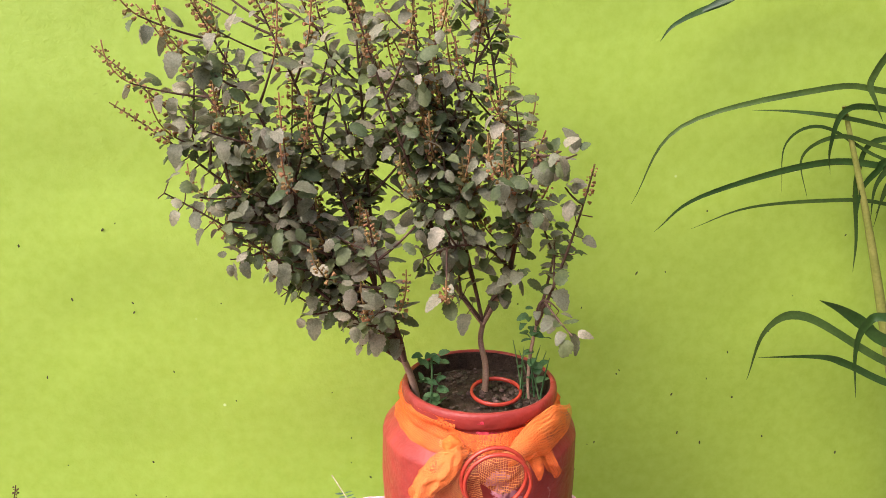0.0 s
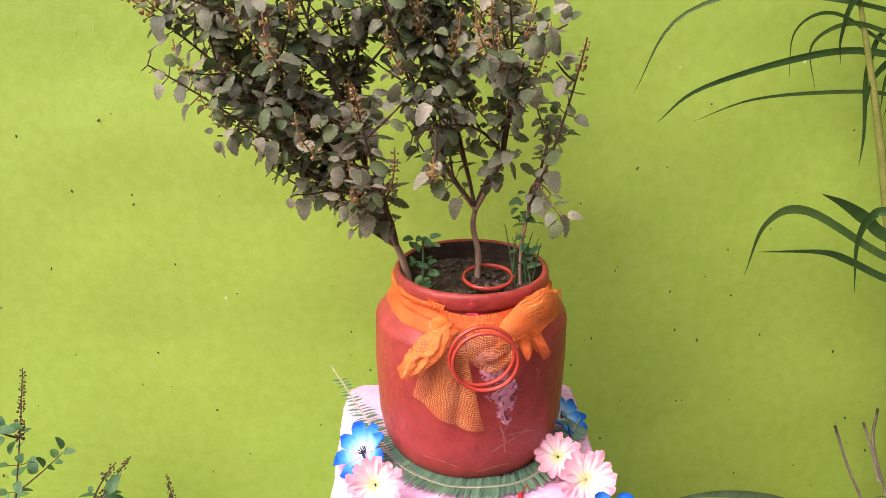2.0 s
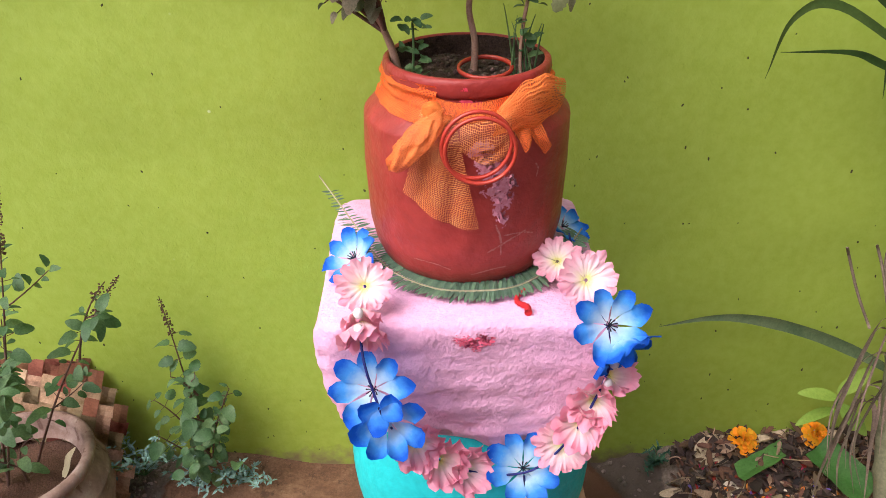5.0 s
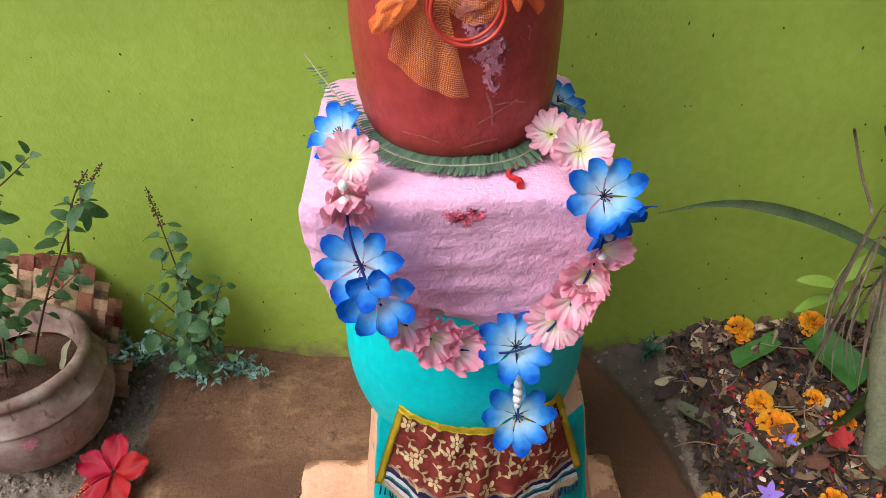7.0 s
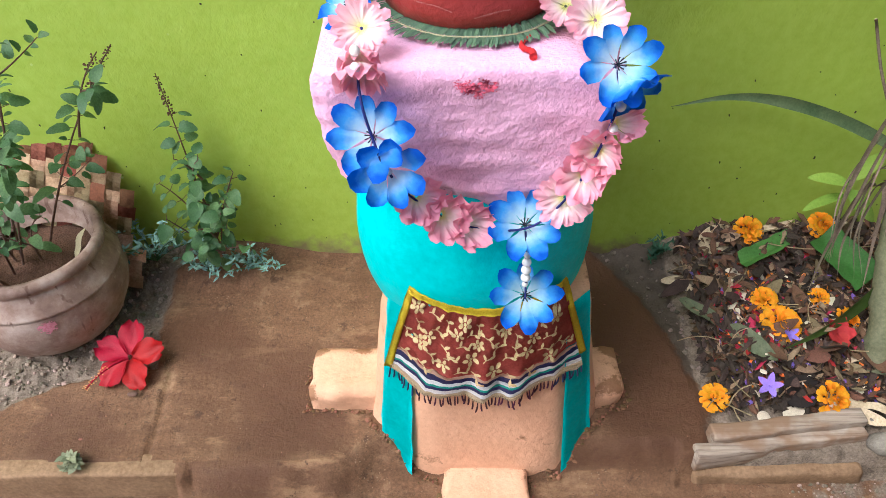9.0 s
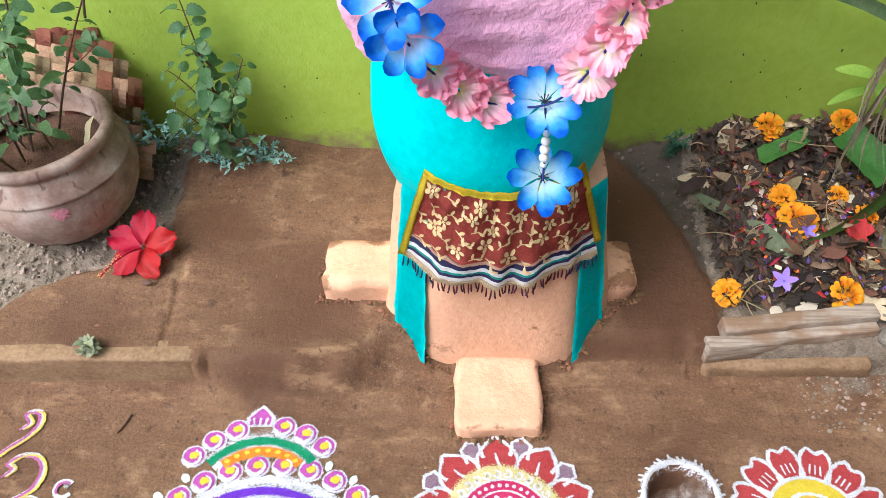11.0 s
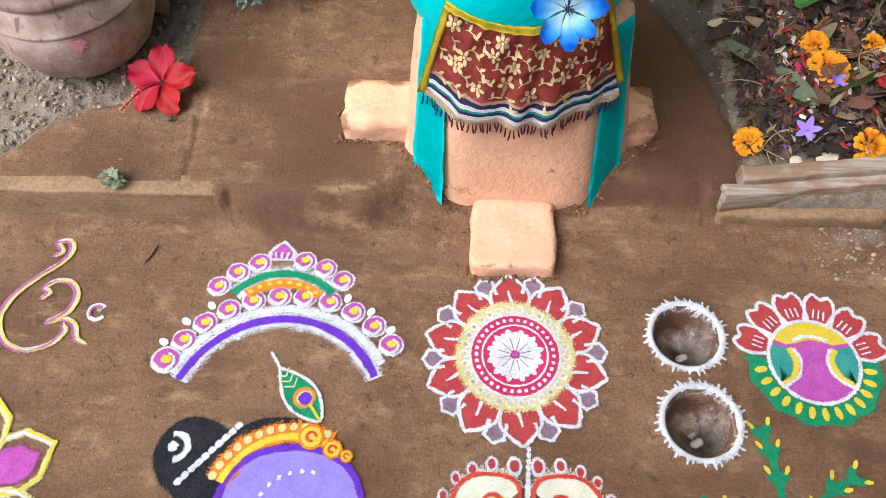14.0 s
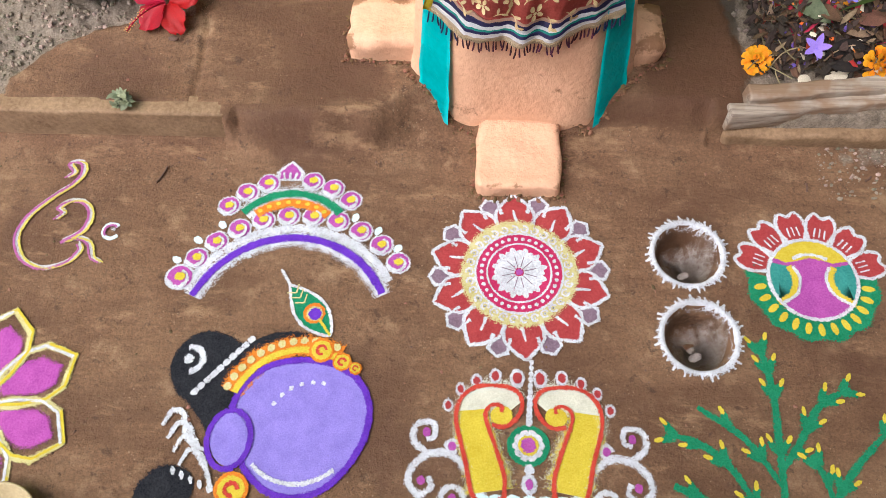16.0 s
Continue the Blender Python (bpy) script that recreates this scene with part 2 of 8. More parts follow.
def part(name, bm, material, parent=None, label="", smooth=True):
    """Links bm, given in world metres, as one mesh under parent."""
    me = bpy.data.meshes.new(name)
    o = ORIGIN.get(parent.name, Vector((0, 0, 0))) if parent else Vector((0, 0, 0))
    if parent:
        bmesh.ops.translate(bm, vec=-o, verts=bm.verts)
    bm.to_mesh(me)
    bm.free()
    shade(me, smooth)
    me.materials.append(material)
    ob = new(name, me)
    if parent:
        ob.parent = parent
    ORIGIN[ob.name] = o
    return tagged(ob, label) if label else ob


def piece(name, me, m, parent, label=""):
    """One more object on a shared mesh, at the world pose m, under parent."""
    ob = new(name, me)
    ob.parent = parent
    ob.matrix_basis = Matrix.Translation(-ORIGIN[parent.name]) @ m
    ORIGIN[ob.name] = m.translation.copy()
    return tagged(ob, label) if label else ob


def mesh_of(name, bm, material, smooth=True):
    me = bpy.data.meshes.new(name)
    bm.to_mesh(me)
    bm.free()
    shade(me, smooth)
    me.materials.append(material)
    return me


def lathe(profile, n=48, at=(0, 0, 0), wob=0.0, bm=None, cap=True):
    bm = bm or bmesh.new()
    rings = []
    for r, z in profile:
        ring = []
        for i in range(n):
            a = 2 * math.pi * i / n
            k = 1 + wob * noise.noise((math.cos(a) * 2, math.sin(a) * 2, z * 22 + at[0] * 9))
            ring.append(bm.verts.new((at[0] + r * k * math.cos(a), at[1] + r * k * math.sin(a), at[2] + z)))
        rings.append(ring)
    for a, b in zip(rings, rings[1:]):
        for i in range(n):
            bm.faces.new((a[i], a[(i + 1) % n], b[(i + 1) % n], b[i]))
    if cap is not None:
        bm.faces.new(list(reversed(rings[0])))
    if cap:
        bm.faces.new(rings[-1])
    return bm


def tube(pts, radii, n=6, bm=None):
    bm = bm or bmesh.new()
    pts = [Vector(p) for p in pts]
    if isinstance(radii, (int, float)):
        radii = [radii] * len(pts)
    rings, side = [], Vector((0.31, 0.87, 0.38))
    for i, p in enumerate(pts):
        d = (pts[min(i + 1, len(pts) - 1)] - pts[max(i - 1, 0)]).normalized()
        u = d.cross(side)
        if u.length < 0.1:
            u = d.cross(Vector((1, 0, 0)))
        u.normalize()
        v = d.cross(u)
        side = u.cross(d)
        rings.append([bm.verts.new(p + (u * math.cos(2 * math.pi * k / n) + v * math.sin(2 * math.pi * k / n)) * radii[i]) for k in range(n)])
    for a, b in zip(rings, rings[1:]):
        for k in range(n):
            bm.faces.new((a[k], a[(k + 1) % n], b[(k + 1) % n], b[k]))
    bm.faces.new(rings[0])
    bm.faces.new(list(reversed(rings[-1])))
    return bm


def bezier(a, b, c, n=8):
    a, b, c = Vector(a), Vector(b), Vector(c)
    return [(1 - t) ** 2 * a + 2 * t * (1 - t) * b + t * t * c for t in (i / n for i in range(n + 1))]


def spline(pts, n=6):
    """A smooth line through the points (Catmull-Rom)."""
    P = [Vector(p) for p in pts]
    P = [2 * P[0] - P[1]] + P + [2 * P[-1] - P[-2]]
    out = []
    for i in range(1, len(P) - 2):
        for k in range(n):
            t = k / n
            out.append(0.5 * (2 * P[i] + (P[i + 1] - P[i - 1]) * t + (2 * P[i - 1] - 5 * P[i] + 4 * P[i + 1] - P[i + 2]) * t * t + (3 * P[i] - P[i - 1] - 3 * P[i + 1] + P[i + 2]) * t ** 3))
    return out + [P[-2]]


def block(x0, x1, y0, y1, z0, z1, cut=0.02, rough=0.002, bev=0.006, top=None, n=10):
    """A block with softened, uneven faces; top: how far the upper outline is drawn in."""
    bm = bmesh.new()
    bmesh.ops.create_cube(bm, size=1)
    cx, cy, cz, sx, sy, sz = (x0 + x1) / 2, (y0 + y1) / 2, (z0 + z1) / 2, x1 - x0, y1 - y0, z1 - z0
    bmesh.ops.scale(bm, vec=(sx, sy, sz), verts=bm.verts)
    bmesh.ops.bevel(bm, geom=bm.edges[:], offset=bev, segments=2, affect="EDGES", profile=0.6)
    bmesh.ops.subdivide_edges(bm, edges=[e for e in bm.edges if e.calc_length() > cut], cuts=n, use_grid_fill=True)
    for v in bm.verts:
        k = (v.co.z + sz / 2) / sz
        if top:
            v.co.x *= 1 - top * k
            v.co.y *= 1 - top * k
        q = v.co + Vector((cx, cy, cz))
        v.co = q + Vector((noise.noise(q * 30), noise.noise(q * 30 + Vector((9, 0, 0))), noise.noise(q * 30 + Vector((0, 9, 0))))) * rough
    return bm


# ---- ground and wall ----
PITS = ((0.253, -0.594, 0.043, 0.050), (0.257, -0.714, 0.044, 0.050))
EDGE_Y = -0.399


def smooth01(a, b, x):
    t = min(1, max(0, (x - a) / (b - a)))
    return t * t * (3 - 2 * t)


def mud_left(y):
    return float(np.interp(y, [-0.36, -0.30, -0.262, -0.24, -0.2, -0.05, 0.0], [-0.74, -0.68, -0.60, -0.475, -0.49, -0.487, -0.44]))


def mud_right(y):
    return float(np.interp(y, [-0.40, -0.32, -0.19, -0.10, 0.0], [0.335, 0.352, 0.318, 0.285, 0.225]))


def ground_z(x, y):
    lip = EDGE_Y + 0.006 * noise.noise((x * 9, 3.3, 0)) - (0.012 * noise.noise((x * 25, 1.3, 0)) if -0.38 < x < 0.3 else 0)
    lip += 0.014 * smooth01(-0.19, -0.13, x) * (1 - smooth01(0.16, 0.22, x))
    lip -= 0.030 * smooth01(-0.42, -0.405, x) * (1 - smooth01(-0.30, -0.02, x))
    soft = 0.003 if x < -0.39 or x > 0.3 else 0.026
    up = smooth01(lip - soft, lip + soft, y)
    z = up * (0.058 + 0.022 * smooth01(-0.40, -0.15, y))
    z += up * 0.035 * smooth01(-0.10, -0.01, y) * (smooth01(0.2, 0.4, abs(x)))
    z += 0.0035 * noise.noise((x * 7, y * 7, 0.5)) * (0.25 + 0.75 * up)
    rough = up * (1 - smooth01(-0.012, 0.012, min(x - mud_left(y), mud_right(y) - x)))
    z += rough * (0.008 * noise.noise((x * 38, y * 38, 2)) + 0.005 * noise.noise((x * 95, y * 95, 4)) - 0.009)
    z -= 0.006 * up * math.exp(-((x + 0.452 - 0.01 * noise.noise((y * 20, 0, 0))) / 0.004) ** 2) * (y < -0.245)
    if x > 0.33 and y > EDGE_Y:
        z += 0.028 * smooth01(0.33, 0.45, x) * smooth01(-0.36, -0.22, y)
    for px, py, r, d in PITS:
        q = math.hypot(x - px, (y - py) * 0.97)
        z -= d * (1 - smooth01(r * 0.72, r * 1.02, q)) * (1 + 0.15 * noise.noise((x * 40, y * 40, 7)))
        z += 0.004 * math.exp(-((q - r * 1.1) / 0.008) ** 2)
    return z


def build_ground():
    far = [0.03 * 1.5 ** k for k in range(1, 18)]
    xs = [-0.86 - f for f in reversed(far)] + list(np.arange(-0.86, 0.8601, 0.005)) + [0.86 + f for f in far]
    ys = [-1.06 - f for f in reversed(far)] + list(np.arange(-1.06, 0.021, 0.005)) + [0.02 + f for f in far]
    verts = [(x, y, ground_z(x, y) if abs(x) < 1.2 and -1.3 < y < 0.1 else (0.08 if y > EDGE_Y else 0.0)) for y in ys for x in xs]
    w = len(xs)
    faces = [(j * w + i, j * w + i + 1, (j + 1) * w + i + 1, (j + 1) * w + i) for j in range(len(ys) - 1) for i in range(w - 1)]
    me = bpy.data.meshes.new("ground")
    me.from_pydata(verts, [], faces)
    mud, wet_shade = me.attributes.new("mud", "FLOAT", "POINT"), me.attributes.new("wet_shade", "FLOAT", "POINT")
    a, b = [], []
    for x, y, z in verts:
        if y < EDGE_Y - 0.01:
            d = max(0.56 - 0.25 * smooth01(0.40, 0.52, x) * smooth01(-0.50, -0.42, y) * 1.3, -1) * 2
            a.append(min(1, d))
        else:
            a.append(min(1, max(0, 0.5 + min(x - mud_left(y), mud_right(y) - x) * 22)))
        # damp mixed with painted shade right of the altar; darker in pits, step foot
        heap = 0.75 * smooth01(0.39, 0.46, x - 0.25 * max(0, -y - 0.25)) * (y > EDGE_Y + 0.04)
        b.append(max(heap, (0.50 + 0.60 * noise.noise((x * 6, y * 6, 9))) * (y > EDGE_Y) if x < 0.34 else 0, 0.36 + 0.5 * noise.noise((x * 4.5, y * 4.5, 5)) if y < EDGE_Y else 0, 1.15 * smooth01(0.185, 0.215, x + 0.02 * noise.noise((y * 15, 2, 0))) * (1 - smooth01(0.335, 0.355, x)) * smooth01(-0.44, -0.36, y), 0.55 * math.exp(-((y + 0.06) / 0.05) ** 2) * (y > -0.3), 0.25 * math.exp(-((y + 0.43) / 0.025) ** 2),
                     max(0.95 * (math.hypot(x - p[0], y - p[1]) < p[2] * 0.93) for p in PITS) * 0.45))
    mud.data.foreach_set("value", a)
    wet_shade.data.foreach_set("value", b)
    shade(me, True)
    me.materials.append(M_GROUND)
    tagged(new("ground", me), "brown mud-washed yard with a low terrace and two small pits", "ground", kind="structure")


def build_wall():
    bm = bmesh.new()
    nx, nz = 160, 70
    grid = []
    for j in range(nz + 1):
        z = -0.05 + 2.65 * j / nz
        grid.append([bm.verts.new((-4 + 8 * i / nx, 0.004 * noise.noise((i * 0.4, j * 0.4, 0)) + 0.002, z)) for i in range(nx + 1)])
    for j in range(nz):
        for i in range(nx):
            bm.faces.new((grid[j][i], grid[j][i + 1], grid[j + 1][i + 1], grid[j + 1][i]))
    r = bmesh.ops.extrude_face_region(bm, geom=bm.faces[:])
    for v in r["geom"]:
        if isinstance(v, bmesh.types.BMVert):
            v.co.y = 0.15
    bmesh.ops.recalc_face_normals(bm, faces=bm.faces)
    tagged(part("wall_back", bm, M_WALL), "lime green painted plaster wall with muddy foot", "wall", kind="structure")


def shade_wall(name, x0, x1, y0, y1, h, label):
    bm = block(x0, x1, y0, y1, -0.1, h, 0.5, 0.004, 0.01, None, 3)
    tagged(part(name, bm, M_PLAIN), label, "wall", kind="structure")


build_ground()
build_wall()
# unseen walls, added to keep sky light off the right side and lower wall
shade_wall("unseen_wall_side", 0.88, 1.03, -1.9, -0.002, 2.2, "added grey-brown wall out of view, shading the right side")
shade_wall("unseen_wall_front", -1.2, 1.03, -2.05, -1.9, 2.1, "added grey-brown wall behind the camera, shading the lower wall")

# ---- altar pedestal ----
AX, AY = 0.012, -0.235
altar = thing("altar_pedestal", (AX, AY, 0.07), "painted concrete altar pedestal, pink, teal and peach, against a green wall", "altar")


def octagon_block(z0, z1, ring):
    """ring(z): half width of the front face, half width, front depth, back depth."""
    bm = bmesh.new()
    rows = []
    nz = 14
    for j in range(nz + 1):
        z = z0 + (z1 - z0) * j / nz
        fw, hw, fd, bd = ring(j / nz)
        corners = [(-fw, -fd), (fw, -fd), (hw, -fd * 0.60), (hw, bd * 0.62), (fw, bd), (-fw, bd), (-hw, bd * 0.62), (-hw, -fd * 0.60)]
        row = []
        for k in range(8):
            a, b = Vector(corners[k]), Vector(corners[(k + 1) % 8])
            for i in range(6):
                q = a.lerp(b, i / 6)
                p = Vector((AX + 0.012 + q.x, AY + q.y, z))
                off = 0.0035 * noise.noise(p * 25) + 0.0015 * noise.noise(p * 80)
                d = Vector((q.x, q.y, 0)).normalized()
                if i == 0:
                    off -= 0.003
                row.append(bm.verts.new(p + d * off))
        rows.append(row)
    n = len(rows[0])
    for a, b in zip(rows, rows[1:]):
        for i in range(n):
            bm.faces.new((a[i], a[(i + 1) % n], b[(i + 1) % n], b[i]))
    bm.faces.new(rows[-1])
    bm.faces.new(list(reversed(rows[0])))
    return bm


def base_ring(k):
    s = 1 - 0.13 * k
    return 0.103 - 0.03 * k, 0.174 - 0.044 * k, 0.163 - 0.03 * k, 0.14 * s


def teal_strip(side):
    """A teal painted band on the slanting corner of the base."""
    bm = bmesh.new()
    rows = []
    for j in range(13):
        k = j / 12
        fw, hw, fd, bd = base_ring(k)
        a = Vector((fw * 1.0, -fd, 0))
        b = Vector((hw, -fd * 0.60, 0))
        nn = Vector((b.y - a.y, -(b.x - a.x), 0)).normalized() * 0.0042
        nn = nn if nn.y < 0 else -nn
        row = []
        for i in range(7):
            q = a.lerp(b, 0.30 * k + (0.66 - 0.08 * k) * i / 6)
            edge = 0.002 * noise.noise((k * 9, i * 0.7, side))
            row.append(bm.verts.new((AX + 0.012 + side * (q.x + nn.x + edge * (i in (0, 6))), AY + q.y + nn.y, 0.020 + 0.294 * k + (0.008 * noise.noise((i, side * 3, 0)) if j == 0 else 0))))
        rows.append(row)
    for a, b in zip(rows, rows[1:]):
        for i in range(6):
            bm.faces.new((a[i], a[i + 1], b[i + 1], b[i]))
    bmesh.ops.solidify(bm, geom=bm.faces[:], thickness=0.003)
    bmesh.ops.recalc_face_normals(bm, faces=bm.faces)
    return bm


part("base", octagon_block(-0.01, 0.31, base_ring), M_PEACH, altar, "peach painted eight-sided base")
part("corner_band", teal_strip(-1), M_TEAL, altar, "teal painted corner band")
part("corner_band", teal_strip(1), M_TEAL, altar, "teal painted corner band")
part("front_step", block(-0.038, 0.082, -0.508, -0.385, -0.02, 0.025, 0.02, 0.004, 0.008), M_PEACH, altar, "low peach painted front step")
part("side_arm", block(-0.231, -0.11, -0.320, -0.232, 0.04, 0.106, 0.02, 0.005, 0.014), M_PEACH, altar, "peach painted side arm")
part("side_arm", block(0.14, 0.228, -0.320, -0.232, 0.04, 0.106, 0.02, 0.005, 0.022), M_PEACH, altar, "peach painted side arm")
body_profile = [(0.085, 0.215), (0.105, 0.235), (0.127, 0.268), (0.142, 0.308), (0.149, 0.35), (0.149, 0.39), (0.143, 0.43), (0.13, 0.47), (0.11, 0.50), (0.08, 0.53)]
part("pot_body", lathe([(p.x, p.y) for p in spline([(r, z, 0) for r, z in body_profile], 3)], 64, (AX - 0.004, AY, 0), 0.012), M_TEAL, altar, "round teal painted middle")


def cap_rough(p):
    return 0.0032 * noise.noise((p.x * 9, p.y * 9, p.z * 55)) + 0.0024 * noise.noise((p.x * 50, p.y * 50, p.z * 120)) + 0.0014 * noise.noise(p * 170)


def capital():
    bm = bmesh.new()
    levels = [(0.485, 0.80, 0.84), (0.505, 0.86, 0.93), (0.53, 0.90, 0.955), (0.555, 0.955, 0.97), (0.58, 0.985, 0.985), (0.605, 1.010, 0.995), (0.625, 1.012, 1.0), (0.645, 1.0, 1.0), (0.652, 0.985, 0.99), (0.655, 0.96, 0.965)]
    rows = []
    n = 44
    zs, sxs, sys_ = zip(*levels)
    fine = [0.485 + 0.165 * i / 30 for i in range(31)] + [0.653, 0.655]
    for z in fine:
        sx, sy = float(np.interp(z, zs, sxs)), float(np.interp(z, zs, sys_))
        row = []
        for k in range(4):
            c = [(-1, -1), (1, -1), (1, 1), (-1, 1)]
            a, b = Vector(c[k]), Vector(c[(k + 1) % 4])
            for i in range(n):
                q = a.lerp(b, i / n)
                l = max(abs(q.x), abs(q.y))
                # rounded corners
                corner = min(1, max(0, (min(abs(q.x), abs(q.y)) - 0.86) / 0.14))
                f = 1 - 0.055 * corner ** 2
                p = Vector((-0.006 + q.x * f * 0.144 * sx, -0.25 + q.y * f * 0.135 * sy, z))
                low = max(0, (0.53 - z) / 0.045)
                dip = 0.028 * max(0, 1 - abs((p.x - 0.03) / 0.035)) if q.y < -0.9 else 0
                lift = 0.012 * noise.noise((p.x * 18, 0, 3)) + (0.024 if p.x < -0.02 else 0.012)
                p.z += low * (lift - dip)
                d = Vector((q.x, q.y, 0)).normalized()
                if z < 0.65:
                    p += d * cap_rough(p)
                row.append(bm.verts.new(p))
        rows.append(row)
    m = 4 * n
    for a, b in zip(rows, rows[1:]):
        for i in range(m):
            bm.faces.new((a[i], a[(i + 1) % m], b[(i + 1) % m], b[i]))
    bm.faces.new(rows[-1])
    bm.faces.new(list(reversed(rows[0])))
    return bm


part("capital", capital(), M_PINK, altar, "pink painted rough square top block")

# ---- red pot ----
PX, PY, PZ = -0.001, -0.235, 0.656
pot = thing("plant_pot", (PX, PY, PZ), "brick red painted round plant pot on the pink altar top", "pot")
pp = [(0.070, 0.0), (0.083, 0.003), (0.090, 0.010), (0.096, 0.024), (0.1005, 0.045), (0.102, 0.075), (0.1025, 0.11), (0.1022, 0.157), (0.1015, 0.1605), (0.0992, 0.1630), (0.0830, 0.1800), (0.0795, 0.1830), (0.0778, 0.188), (0.0774, 0.196)]
part("pot_wall", lathe(pp, 72, (PX, PY, PZ), 0.012, None, False), M_POT, pot)
rim = [(0.0770, 0.192), (0.0795, 0.1935), (0.0810, 0.197), (0.0812, 0.205), (0.0804, 0.2090), (0.0782, 0.2110), (0.0755, 0.2110), (0.0742, 0.2095)]
part("rim", lathe(rim, 72, (PX, PY, PZ), 0.006, None, None), M_POT, pot, "rolled brick red rim")
part("inner_wall", lathe([(0.0742, 0.2095), (0.0735, 0.204), (0.0725, 0.178)], 72, (PX, PY, PZ), 0.006, None, None), M_SOIL, pot, "dark soil-stained inner wall")


def pot_r(z):
    h = z - PZ
    return float(np.interp(h, [q[1] for q in pp] + [0.204, 0.215], [q[0] for q in pp] + [0.0812, 0.0755]))


def on_pot(x, z, off=0.002):
    """A place on the front of the red pot."""
    r = pot_r(z)
    x = max(-r * 0.999, min(r * 0.999, x - PX)) + PX
    return Vector((x, PY - math.sqrt(max(0, r * r - (x - PX) ** 2)) - off, z))


# ---- flat and draped shapes ----
def powder_mat(name, a, b, loose=0.5, size=560):
    """Coloured powder strewn thin, its rim breaking up into grains."""
    m, nt, co, p = start(name)
    n1 = noise_node(nt, co, size, 2, 0.7)
    col = ramp(nt, noise_node(nt, co, size * 0.8, 3), [(0.35, a), (0.65, b)])
    col = mixc(nt, 0.35, col, ramp(nt, noise_node(nt, co, 40, 4), [(0.35, tuple(0.75 * c for c in a)), (0.65, b)]))
    nt.links.new(col, p.inputs["Base Color"])
    p.inputs["Roughness"].default_value, p.inputs["Specular IOR Level"].default_value = 0.95, 0.1
    nt.links.new(bump(nt, n1, 0.6, 0.001), p.inputs["Normal"])
    e = nt.nodes.new("ShaderNodeAttribute")
    e.attribute_name = "e"
    patch = mathn(nt, "MULTIPLY", mathn(nt, "SUBTRACT", noise_node(nt, co, 75, 4, 0.7), 0.5), 1.1 * loose)
    grain = mathn(nt, "MULTIPLY", mathn(nt, "SUBTRACT", n1, 0.5), 2.0 * loose + 0.8)
    keep = mathn(nt, "GREATER_THAN", mathn(nt, "ADD", mathn(nt, "ADD", e.outputs["Fac"], patch), grain), 0.46)
    nt.links.new(keep, p.inputs["Alpha"])
    return m


